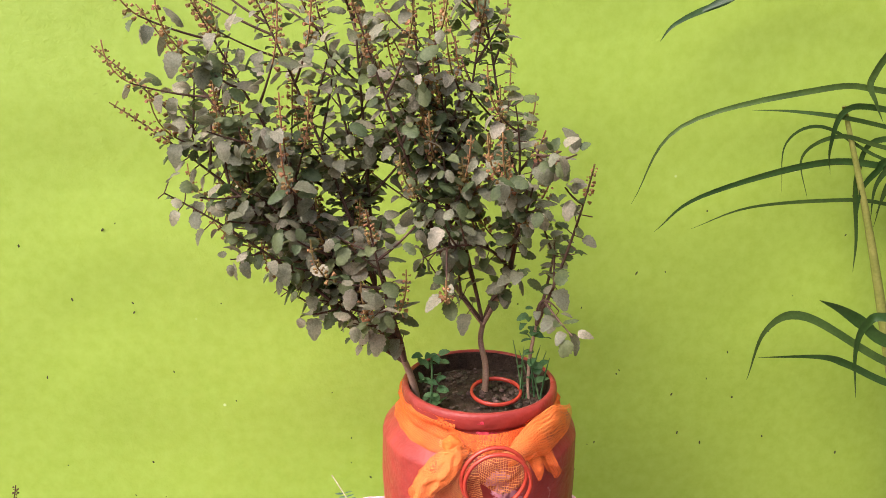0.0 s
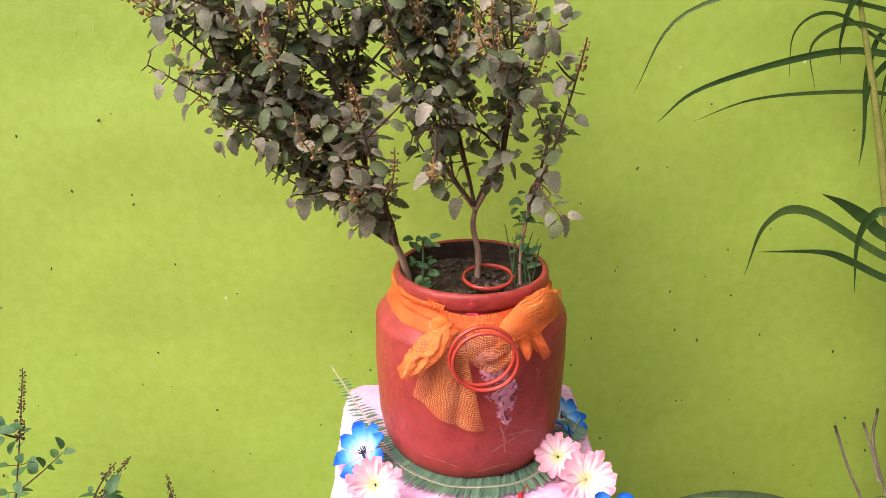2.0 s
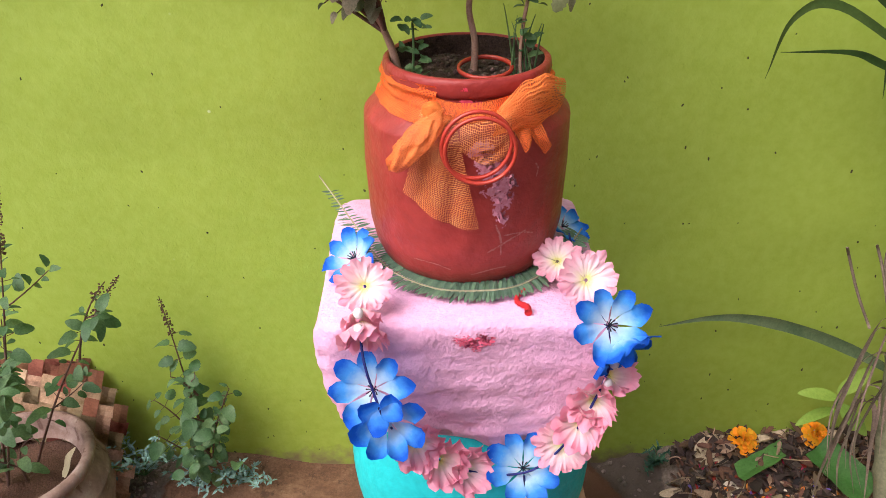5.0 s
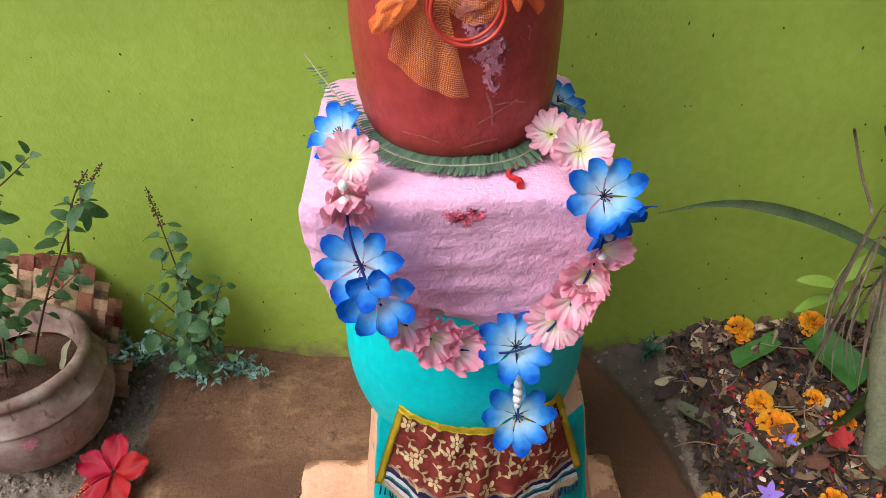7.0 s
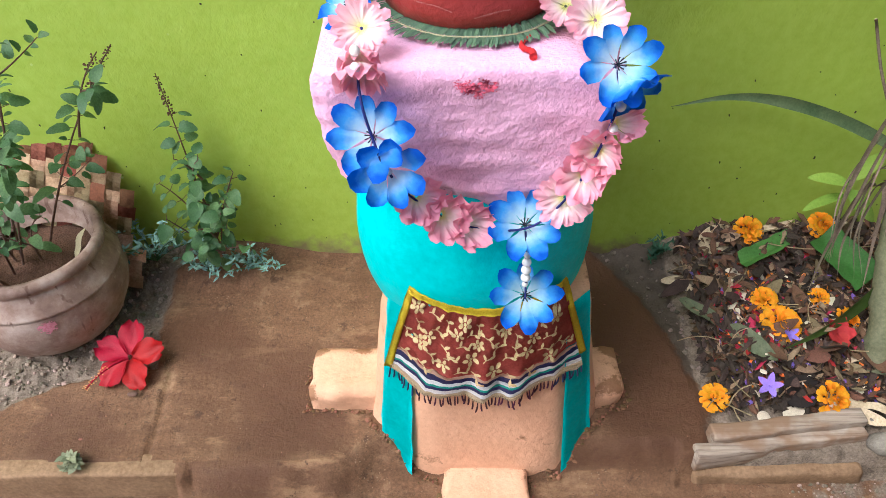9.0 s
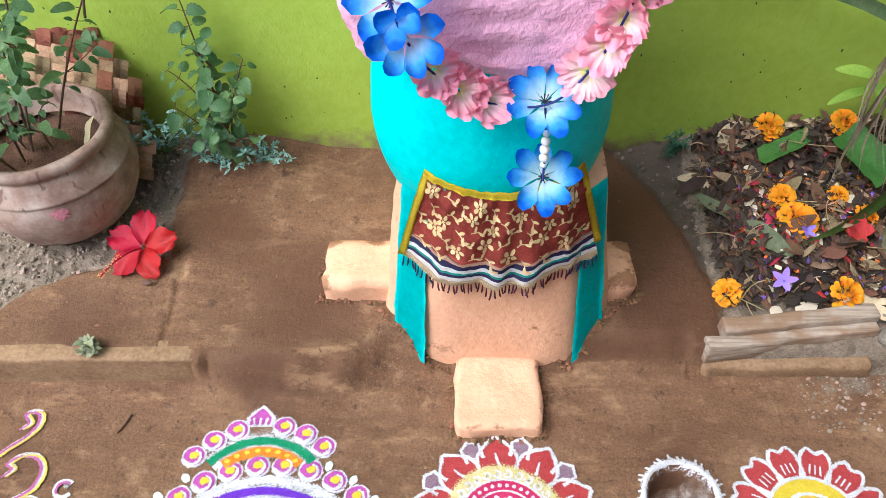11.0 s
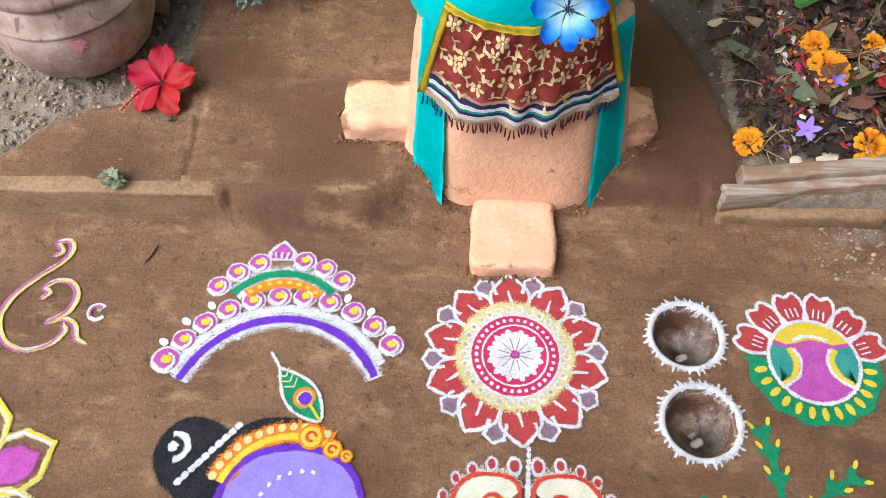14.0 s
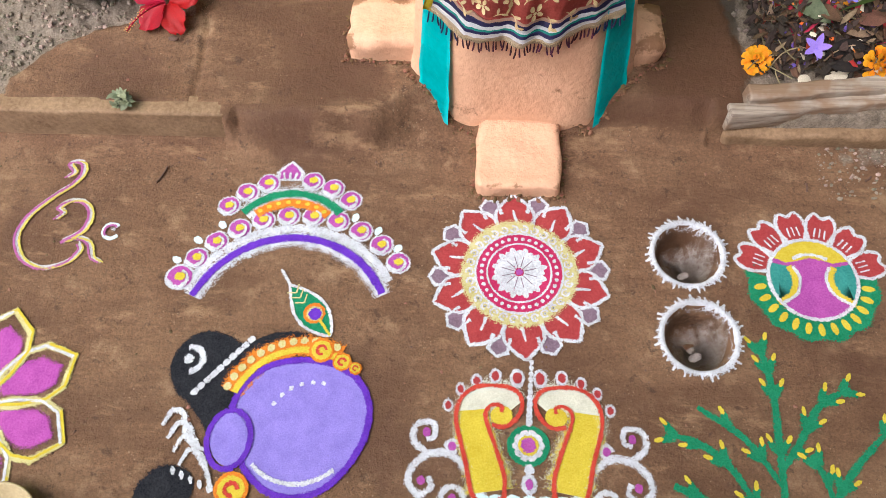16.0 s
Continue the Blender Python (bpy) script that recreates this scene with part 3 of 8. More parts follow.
class Sheet:
    """Gathers thin shapes drawn on one surface into one mesh; e tells how thick the powder lies."""

    def __init__(self, place):
        self.place, self.v, self.f, self.e = place, [], [], []

    def put(self, x, y, h, e):
        self.v.append(self.place(x, y, h))
        self.e.append(e)
        return len(self.v) - 1

    def line(self, pts, width, h=0.002, n=4, taper=0.0, closed=False):
        if len(pts) > 2 and n > 1:
            pts = [(p.x, p.y) for p in spline([(x, y, 0) for x, y in (list(pts) + [pts[0]] if closed else pts)], n)]
        P = [Vector(p) for p in pts]
        rows = []
        for i, p in enumerate(P):
            d = P[min(i + 1, len(P) - 1)] - P[max(i - 1, 0)]
            if closed and i in (0, len(P) - 1):
                d = P[1] - P[-2]
            nrm = Vector((-d.y, d.x)).normalized()
            k = i / max(1, len(P) - 1)
            w = width[0] + (width[1] - width[0]) * k if isinstance(width, tuple) else width
            w *= (1 - taper * abs(2 * k - 1) ** 2) * (1 + 0.22 * noise.noise((p.x * 130, p.y * 130, 1)))
            rows.append([self.put(*(p + nrm * w * s), h, e) for s, e in ((-0.85, 0), (-0.22, 1), (0.22, 1), (0.85, 0))])
        for a, b in zip(rows, rows[1:]):
            for k in range(3):
                self.f.append((a[k + 1], a[k], b[k], b[k + 1]))
        return self

    def fill(self, cx, cy, outline, h=0.001, soft=0.0025):
        """A patch inside an outline that is seen whole from (cx, cy)."""
        c = self.put(cx, cy, h, 1)
        n = len(outline)
        rings = []
        for k, e in ((0.55, 1), (None, 1), (None, 0)):
            ring = []
            for x, y in outline:
                d = math.hypot(x - cx, y - cy) or 1e-6
                s = k if k else (1 - soft / d if e else 1 + soft / d)
                ring.append(self.put(cx + (x - cx) * s, cy + (y - cy) * s, h, e))
            rings.append(ring)
        for i in range(n):
            j = (i + 1) % n
            self.f.append((c, rings[0][i], rings[0][j]))
            for a, b in zip(rings, rings[1:]):
                self.f.append((a[i], b[i], b[j], a[j]))
        return self

    def disc(self, cx, cy, rx, ry=None, h=0.001, turn=0, soft=0.0015, n=20):
        ry = ry or rx
        c, s = math.cos(turn), math.sin(turn)
        o = []
        for i in range(n):
            a = 2 * math.pi * i / n
            k = 1 + 0.06 * noise.noise((cx * 90 + math.cos(a), cy * 90 + math.sin(a), 4))
            x, y = rx * k * math.cos(a), ry * k * math.sin(a)
            o.append((cx + c * x - s * y, cy + s * x + c * y))
        return self.fill(cx, cy, o, h, soft)

    def circle(self, cx, cy, r, width, h=0.002, a0=0, a1=360, n=40):
        k = max(6, int(n * abs(a1 - a0) / 360))
        pts = [(cx + r * math.cos(radians(a0 + (a1 - a0) * i / k)), cy + r * math.sin(radians(a0 + (a1 - a0) * i / k))) for i in range(k + 1)]
        return self.line(pts, width, h, 1)

    def done(self, name, material, parent, label=""):
        o = ORIGIN[parent.name]
        me = bpy.data.meshes.new(name)
        me.from_pydata([tuple(Vector(v) - o) for v in self.v], [], self.f)
        me.attributes.new("e", "FLOAT", "POINT").data.foreach_set("value", self.e)
        shade(me, True)
        me.materials.append(material)
        ob = new(name, me)
        ob.parent = parent
        ORIGIN[ob.name] = o
        return tagged(ob, label) if label else ob


def cap_front(x, z, h):
    sy = float(np.interp(z, [0.555, 0.58, 0.605, 0.625, 0.645, 0.652], [0.97, 0.985, 0.995, 1.0, 1.0, 0.99]))
    p = Vector((x, -0.25 - 0.135 * sy, z))
    return (x, p.y - cap_rough(p) - h, z)


W_MARK = powder_mat("vermilion powder", (0.52, 0.06, 0.11), (0.68, 0.15, 0.24), 1.3, 420)
W_SMEAR = powder_mat("pink powder smear", (0.50, 0.15, 0.20), (0.66, 0.30, 0.38), 1.3, 240)
sh = Sheet(cap_front)
for dx, dz, r in ((-0.004, 0.0, 0.008), (0.006, 0.003, 0.007), (-0.012, 0.003, 0.005), (0.013, 0.001, 0.005), (0.002, -0.005, 0.004)):
    sh.disc(dx * 1.1, 0.638 + dz * 1.2, r * 0.95, r * 0.65, 0.0012, soft=0.004)
sh.done("vermilion_mark", W_MARK, altar, "smudge of red vermilion powder")
sh = Sheet(lambda x, z, h: tuple(on_pot(x, z, h)))
for x, z, rx, rz in ((0.018, 0.790, 0.008, 0.006), (0.022, 0.772, 0.010, 0.005), (0.028, 0.762, 0.006, 0.008), (0.036, 0.778, 0.004, 0.006), (0.026, 0.744, 0.003, 0.008), (0.010, 0.800, 0.006, 0.005), (0.006, 0.812, 0.008, 0.004)):
    sh.disc(x, z, rx * 1.3, rz * 1.3, 0.001, 0.3, 0.004)
sh.done("powder_smear", W_SMEAR, pot, "faded pink powder smears")
W_SCRATCH = powder_mat("pale scratch", (0.42, 0.13, 0.11), (0.54, 0.24, 0.21), 1.9, 500)
for x0, z0, x1, z1, w in ((0.015, 0.705, 0.052, 0.722, 0.0014), (0.030, 0.722, 0.060, 0.716, 0.0010), (0.022, 0.735, 0.028, 0.700, 0.0016), (-0.055, 0.690, -0.020, 0.684, 0.0010), (0.000, 0.678, 0.034, 0.684, 0.0012), (0.058, 0.790, 0.060, 0.776, 0.0012)):
    Sheet(lambda x, z, h: tuple(on_pot(x, z, h))).line([(x0, z0), ((x0 + x1) / 2 + 0.002, (z0 + z1) / 2 + 0.002), (x1, z1)], w, 0.0008, 5).done("scratch", W_SCRATCH, pot)
sh = Sheet(lambda x, z, h: tuple(on_pot(x, z, h)))
sh.disc(-0.006, 0.852, 0.005, 0.010, 0.0012, 0, 0.003).disc(0.0, 0.843, 0.009, 0.004, 0.0012, 0, 0.003)
sh.done("powder_dab", powder_mat("bright red powder", (0.62, 0.03, 0.07), (0.75, 0.10, 0.14), 0.6, 500), pot, "bright red powder dab")

# ---- soil in the pot ----
bm = bmesh.new()
rows = []
for j in range(13):
    r = 0.0720 * j / 12
    rows.append([bm.verts.new((PX + r * math.cos(2 * math.pi * i / 40), PY + r * math.sin(2 * math.pi * i / 40), 0.846 + 0.006 * noise.noise((r * 60 * math.cos(i * 0.157), r * 60 * math.sin(i * 0.157), 0)))) for i in range(40)])
for a, b in zip(rows, rows[1:]):
    for i in range(40):
        bm.faces.new((a[i], b[i], b[(i + 1) % 40], a[(i + 1) % 40]))
bmesh.ops.remove_doubles(bm, verts=bm.verts, dist=1e-5)
part("soil", bm, M_SOIL, pot, "dark crumbly soil")
bm = bmesh.new()
rnd = random.Random(4)
for _ in range(260):
    a, r = rnd.uniform(0, 6.28), 0.067 * math.sqrt(rnd.random())
    c = Vector((PX + r * math.cos(a), PY + r * math.sin(a), 0.848))
    s = rnd.uniform(0.0012, 0.0038)
    bmesh.ops.create_icosphere(bm, subdivisions=1, radius=s, matrix=Matrix.Translation(c) @ Matrix.Diagonal((1, rnd.uniform(0.5, 1), rnd.uniform(0.4, 0.9), 1)))
ob = part("loose_soil", bm, mat("soil crumbs", (0.03, 0.02, 0.014), (0.16, 0.11, 0.08), 60, 0.95, 300, 0.5, 0.001, 0.4, 0.9), pot, smooth=False)
tagged(ob, kind="stuff")

# ---- bangles ----
M_BANGLE = mat("red glass bangle", (0.42, 0.035, 0.022), (0.52, 0.06, 0.035), 40, 0.25, 300, 0.1, 0.0005, 0.2, 0, 0.5)


def bangle(centre, r, u, v, label, thick=0.0019):
    b = thing("bangle", centre, label, "bangle", "bangles on the pot")
    u, v, c = Vector(u).normalized(), Vector(v).normalized(), Vector(centre)
    bm = bmesh.new()
    w = u.cross(v)
    rings = [[bm.verts.new(c + (u * math.cos(a) + v * math.sin(a)) * (r + thick * math.cos(q)) + w * thick * 1.3 * math.sin(q)) for q in (k * math.pi / 4 for k in range(8))] for a in (i * math.pi / 32 for i in range(64))]
    for i in range(64):
        for k in range(8):
            bm.faces.new((rings[i][k], rings[(i + 1) % 64][k], rings[(i + 1) % 64][(k + 1) % 8], rings[i][(k + 1) % 8]))
    part("ring", bm, M_BANGLE, b)
    return b


bangle((0.002, -0.3475, 0.820), 0.0305, (1, 0.05, 0.05), (0, 0.02, 1), "thin red glass bangle hanging on the orange scarf")
bangle((0.005, -0.3535, 0.817), 0.0305, (1, 0.0, -0.03), (0.05, -0.02, 1), "thin red glass bangle hanging in front of another")
bangle((0.016, -0.243, 0.856), 0.0255, (1, 0, 0.02), (0, 1, 0.1), "thin red glass bangle lying on the pot soil")


# ---- orange net scarf ----
def net_mat(name, a, b, open_=0.5, pitch=0.0021):
    m, nt, co, p = start(name)
    uv = nt.nodes.new("ShaderNodeUVMap")
    sep = nt.nodes.new("ShaderNodeSeparateXYZ")
    warp = nt.nodes.new("ShaderNodeVectorMath")
    warp.operation = "ADD"
    nz = nt.nodes.new("ShaderNodeTexNoise")
    nz.inputs["Scale"].default_value = 60
    nt.links.new(uv.outputs[0], nz.inputs["Vector"])
    sc = nt.nodes.new("ShaderNodeVectorMath")
    sc.operation = "SCALE"
    sc.inputs[3].default_value = 0.006
    nt.links.new(nz.outputs["Color"], sc.inputs[0])
    nt.links.new(uv.outputs[0], warp.inputs[0])
    nt.links.new(sc.outputs[0], warp.inputs[1])
    nt.links.new(warp.outputs[0], sep.inputs[0])
    k = 2 * math.pi / pitch
    wx = mathn(nt, "SINE", mathn(nt, "MULTIPLY", sep.outputs[0], k))
    wy = mathn(nt, "SINE", mathn(nt, "MULTIPLY", sep.outputs[1], k))
    thr = mathn(nt, "MAXIMUM", wx, wy)
    nt.links.new(mathn(nt, "GREATER_THAN", thr, open_), p.inputs["Alpha"])
    col = ramp(nt, noise_node(nt, co, 60, 4), [(0.35, a), (0.65, b)])
    nt.links.new(col, p.inputs["Base Color"])
    p.inputs["Roughness"].default_value = 0.7
    nt.links.new(bump(nt, thr, 0.5, 0.0006), p.inputs["Normal"])
    return m


M_NET = net_mat("orange net", (0.88, 0.19, 0.03), (0.94, 0.28, 0.06), 0.50, 0.0018)
M_NETO = net_mat("open orange net", (0.80, 0.24, 0.06), (0.88, 0.36, 0.12), 0.72, 0.0020)
M_NETD = net_mat("gathered orange net", (0.88, 0.13, 0.012), (0.94, 0.21, 0.03), 0.25, 0.0015)
scarf = thing("net_scarf", (PX, PY - 0.1, 0.83), "orange net scarf knotted round the neck of the red pot", "scarf")


def drape(name, fn, nu, nv, su, sv, material, label=""):
    """A cloth surface fn(u, v) with its weave laid out by its size su x sv."""
    bm = bmesh.new()
    g = [[bm.verts.new(fn(i / nu, j / nv)) for i in range(nu + 1)] for j in range(nv + 1)]
    uvl = bm.loops.layers.uv.new("UVMap")
    for j in range(nv):
        for i in range(nu):
            f = bm.faces.new((g[j][i], g[j][i + 1], g[j + 1][i + 1], g[j + 1][i]))
            for l, (a, b) in zip(f.loops, ((i, j), (i + 1, j), (i + 1, j + 1), (i, j + 1))):
                l[uvl].uv = (su * a / nu, sv * b / nv)
    return part(name, bm, material, scarf, label)


def band_fn(a0, a1, za, zb, wa, wb, seed):
    def fn(u, v):
        a = radians(a0 + (a1 - a0) * u)
        z = za + (zb - za) * u ** 1.6
        w = wa + (wb - wa) * u
        zz = z + w * (v - 0.5)
        r = pot_r(min(zz, 0.845)) + 0.004 + 0.0035 * noise.noise((u * 14, v * 4, seed)) + 0.0018 * math.sin(v * 20 + u * 5 + seed)
        return (PX + r * math.cos(a), PY + r * math.sin(a), zz)
    return fn


drape("neck_band", band_fn(85, 248, 0.848, 0.844, 0.016, 0.034, 1), 40, 20, 0.24, 0.05, M_NETD)
drape("neck_band", band_fn(95, -62, 0.848, 0.845, 0.016, 0.022, 2), 40, 20, 0.24, 0.05, M_NETD)
KNOT = Vector((-0.036, -0.330, 0.846))


def twist(a, b, c, w0, w1, seed, sag=0.012):
    pts = bezier(a, b, c, 24)

    def fn(u, v):
        p = pts[min(24, int(round(u * 24)))]
        w = w0 + (w1 - w0) * u
        q = on_pot(p.x, p.z + w * (v - 0.5), 0.003 + sag * math.sin(math.pi * v) * (0.5 + 0.5 * u) + 0.002 * noise.noise((u * 8, v * 9, seed)))
        q.y = min(q.y, p.y + 0.02)
        return q
    return fn


drape("front_twist", twist(KNOT, (-0.01, -0.34, 0.832), (0.038, -0.335, 0.846), 0.014, 0.018, 3, 0.007), 24, 8, 0.09, 0.035, M_NETD)


def pouch(u, v):
    """The left loop of the bow, a puffed bag."""
    a = 2 * math.pi * u
    k = math.sin(math.pi * min(1, v * 0.92 + 0.04)) ** 0.7
    axis = KNOT.lerp(Vector((-0.063, -0.338, 0.796)), v)
    rx = 0.0235 * k * (1 + 0.10 * math.sin(a * 8 + v * 3) * (1 - 0.5 * v) + 0.34 * noise.noise((math.cos(a) * 2.2, math.sin(a) * 2.2, v * 7)))
    return axis + Vector((rx * math.cos(a) * 0.95, rx * 0.75 * math.sin(a) - 0.004, rx * math.cos(a) * 0.45))


drape("bow_loop", pouch, 48, 20, 0.10, 0.06, M_NET)


def tail(u, v):
    top = Vector((-0.046 + 0.03 * u, 0, 0.838))
    low = Vector((-0.064 + 0.070 * u, 0, 0.766 - 0.030 * u - 0.008 * math.sin(u * 3.1)))
    p = top.lerp(low, v)
    q = on_pot(p.x, p.z, 0.004 + 0.006 * v * abs(math.sin(u * 7 + v * 2)) + 0.004 * math.sin(math.pi * v))
    return q


drape("hanging_tail", tail, 30, 24, 0.085, 0.10, M_NETO, "loose open net tail")


def middle(u, v):
    p = Vector((-0.012 + 0.05 * u, 0, 0.842 - (0.030 + 0.012 * math.sin(u * 3)) * v))
    return on_pot(p.x, p.z, 0.004 + 0.004 * math.sin(v * 9 + u * 4) ** 2)


drape("fold", middle, 20, 14, 0.06, 0.045, M_NETO, "loose open net fold")


def bow_right(u, v):
    a = 2 * math.pi * v
    p = bezier((0.018, 0, 0.832), (0.052, 0, 0.860), (0.088, 0, 0.838), 20)[int(round(u * 20))]
    k = 0.005 + 0.0155 * math.sin(math.pi * min(1, u * 0.75 + 0.1))
    q = on_pot(p.x, 0.825, 0.004)
    q.z = p.z
    return q + Vector((0.15 * k * math.cos(a), k * 0.8 * math.sin(a), k * math.cos(a) * (1 + 0.15 * math.sin(a * 7 + u * 4) + 0.25 * noise.noise((u * 5, math.cos(a) * 2, math.sin(a) * 2)))))


drape("bow_loop", bow_right, 20, 40, 0.08, 0.08, M_NET)
for (x0, x1, zl), sd in (((0.052, 0.072, 0.797), 1), ((0.034, 0.052, 0.806), 2)):
    def strip(u, v, x0=x0, x1=x1, zl=zl, sd=sd):
        xa, xb = 0.036 + 0.014 * u, x0 + (x1 - x0) * u
        z = 0.852 + (zl + 0.034 * abs(u - 0.7) - 0.852) * v
        return on_pot(xa + (xb - xa) * v, z, 0.007 + 0.005 * math.sin(u * 7 + sd) * v)
    drape("bow_tail", strip, 12, 14, 0.03, 0.05, M_NETD)
bm = bmesh.new()
bmesh.ops.create_icosphere(bm, subdivisions=3, radius=0.009, matrix=Matrix.Translation(KNOT) @ Matrix.Diagonal((1, 0.8, 0.85, 1)))
for v in bm.verts:
    v.co += (v.co - KNOT).normalized() * 0.0022 * noise.noise(v.co * 260)
part("knot", bm, mat("orange knot", (0.66, 0.13, 0.02), (0.82, 0.24, 0.04), 90, 0.75, 700, 0.9, 0.001), scarf)


# ---- leaves and plants ----
def leaf_mesh(name, material, length=0.026, width=0.017, fold=0.25, droop=0.35, teeth=0.0, n=6):
    bm = bmesh.new()
    rows = []
    for i in range(n + 1):
        t = i / n
        w = width * 0.5 * (math.sin(math.pi * min(1, t ** 0.8 * 0.95 + 0.03))) ** (0.5 if teeth else 0.62)
        if teeth and 0 < i < n:
            w *= 1 + teeth * (1 if i % 2 else -1)
        y, z = length * t, -droop * length * t * t
        rows.append([bm.verts.new((-w, y, z + fold * w)), bm.verts.new((0, y + 0.02 * length, z)), bm.verts.new((w, y, z + fold * w))])
    for a, b in zip(rows, rows[1:]):
        bm.faces.new((a[0], a[1], b[1], b[0]))
        bm.faces.new((a[1], a[2], b[2], b[1]))
    return mesh_of(name, bm, material)


LEAVES = [leaf_mesh("leaf", M_LEAF, 0.0165, 0.0145, 0.3, 0.5, 0.10, 9), leaf_mesh("leaf", M_LEAF, 0.019, 0.0175, 0.15, 0.8, 0.09, 9), leaf_mesh("leaf", M_LEAFD, 0.014, 0.0120, 0.5, 0.2, 0.10, 7), leaf_mesh("leaf", M_LEAFD, 0.020, 0.0165, -0.35, 0.5, 0.11, 9), leaf_mesh("leaf", M_LEAF, 0.017, 0.0155, -0.5, 0.9, 0.10, 7)]
LEAVES_W = [leaf_mesh("leaf", M_LEAFG, 0.031, 0.026, 0.35, 0.55, 0.07, 9), leaf_mesh("leaf", M_LEAFG, 0.026, 0.022, -0.4, 0.7, 0.08, 9), leaf_mesh("leaf", M_LEAFG, 0.020, 0.015, 0.45, 0.3, 0.06, 7)]
LEAVES_G = [leaf_mesh("leaf", M_LEAFG, 0.027, 0.019, 0.25, 0.45, 0.05), leaf_mesh("leaf", M_LEAFG, 0.033, 0.021, 0.15, 0.6, 0.05), leaf_mesh("leaf", M_LEAFG, 0.021, 0.014, 0.35, 0.3, 0.05)]


def leaf_pose(p, out, rnd, size=1.0):
    """A leaf at p pointing along out, its face turned upwards with some disorder."""
    y = out.normalized()
    up = Vector((rnd.uniform(-0.5, 0.5), rnd.uniform(-0.9, 0.3), 1.0))
    x = y.cross(up).normalized()
    z = x.cross(y)
    m = Matrix((x, y, z)).transposed().to_4x4()
    return Matrix.Translation(p) @ m @ Matrix.Diagonal((size, size, size, 1))


def spike_into(bm, path, rnd, r=0.0044, step=0.0050):
    """Whorls of small dry cups up a flower stalk."""
    run, total = 0.0, sum((b - a).length for a, b in zip(path, path[1:]))
    for a, b in zip(path, path[1:]):
        d = (b - a)
        n = max(1, int(d.length / step))
        u = d.cross(Vector((0.3, 0.9, 0.2))).normalized()
        v = d.normalized().cross(u)
        for i in range(n):
            p = a + d * (i / n)
            k = run / total
            run += d.length / n
            for q in range(5):
                if rnd.random() < 0.16:
                    continue
                ang = q * 1.257 + rnd.uniform(-0.4, 0.4) + i
                o = (u * math.cos(ang) + v * math.sin(ang))
                c = p + o * r * (1.05 - 0.55 * k) * rnd.uniform(0.65, 1.35) + Vector((0, 0, rnd.uniform(-0.0016, 0.0016)))
                s = r * 0.36 * (1.1 - 0.5 * k) * rnd.uniform(0.6, 1.3)
                bmesh.ops.create_cone(bm, cap_ends=True, segments=5, radius1=s * 0.5, radius2=s * 1.05, depth=s * 1.9, matrix=Matrix.Translation(c) @ o.to_track_quat("Z", "Y").to_matrix().to_4x4())


def outside(p):
    """Beyond the leaning outline of the big bush."""
    return p.x < float(np.interp(p.z, [0.93, 0.97, 1.0, 1.1, 1.2], [-0.14, -0.205, -0.235, -0.292, -0.345])) or p.x > float(np.interp(p.z, [0.95, 1.08, 1.15, 1.25], [0.088, 0.092, 0.056, 0.020]))


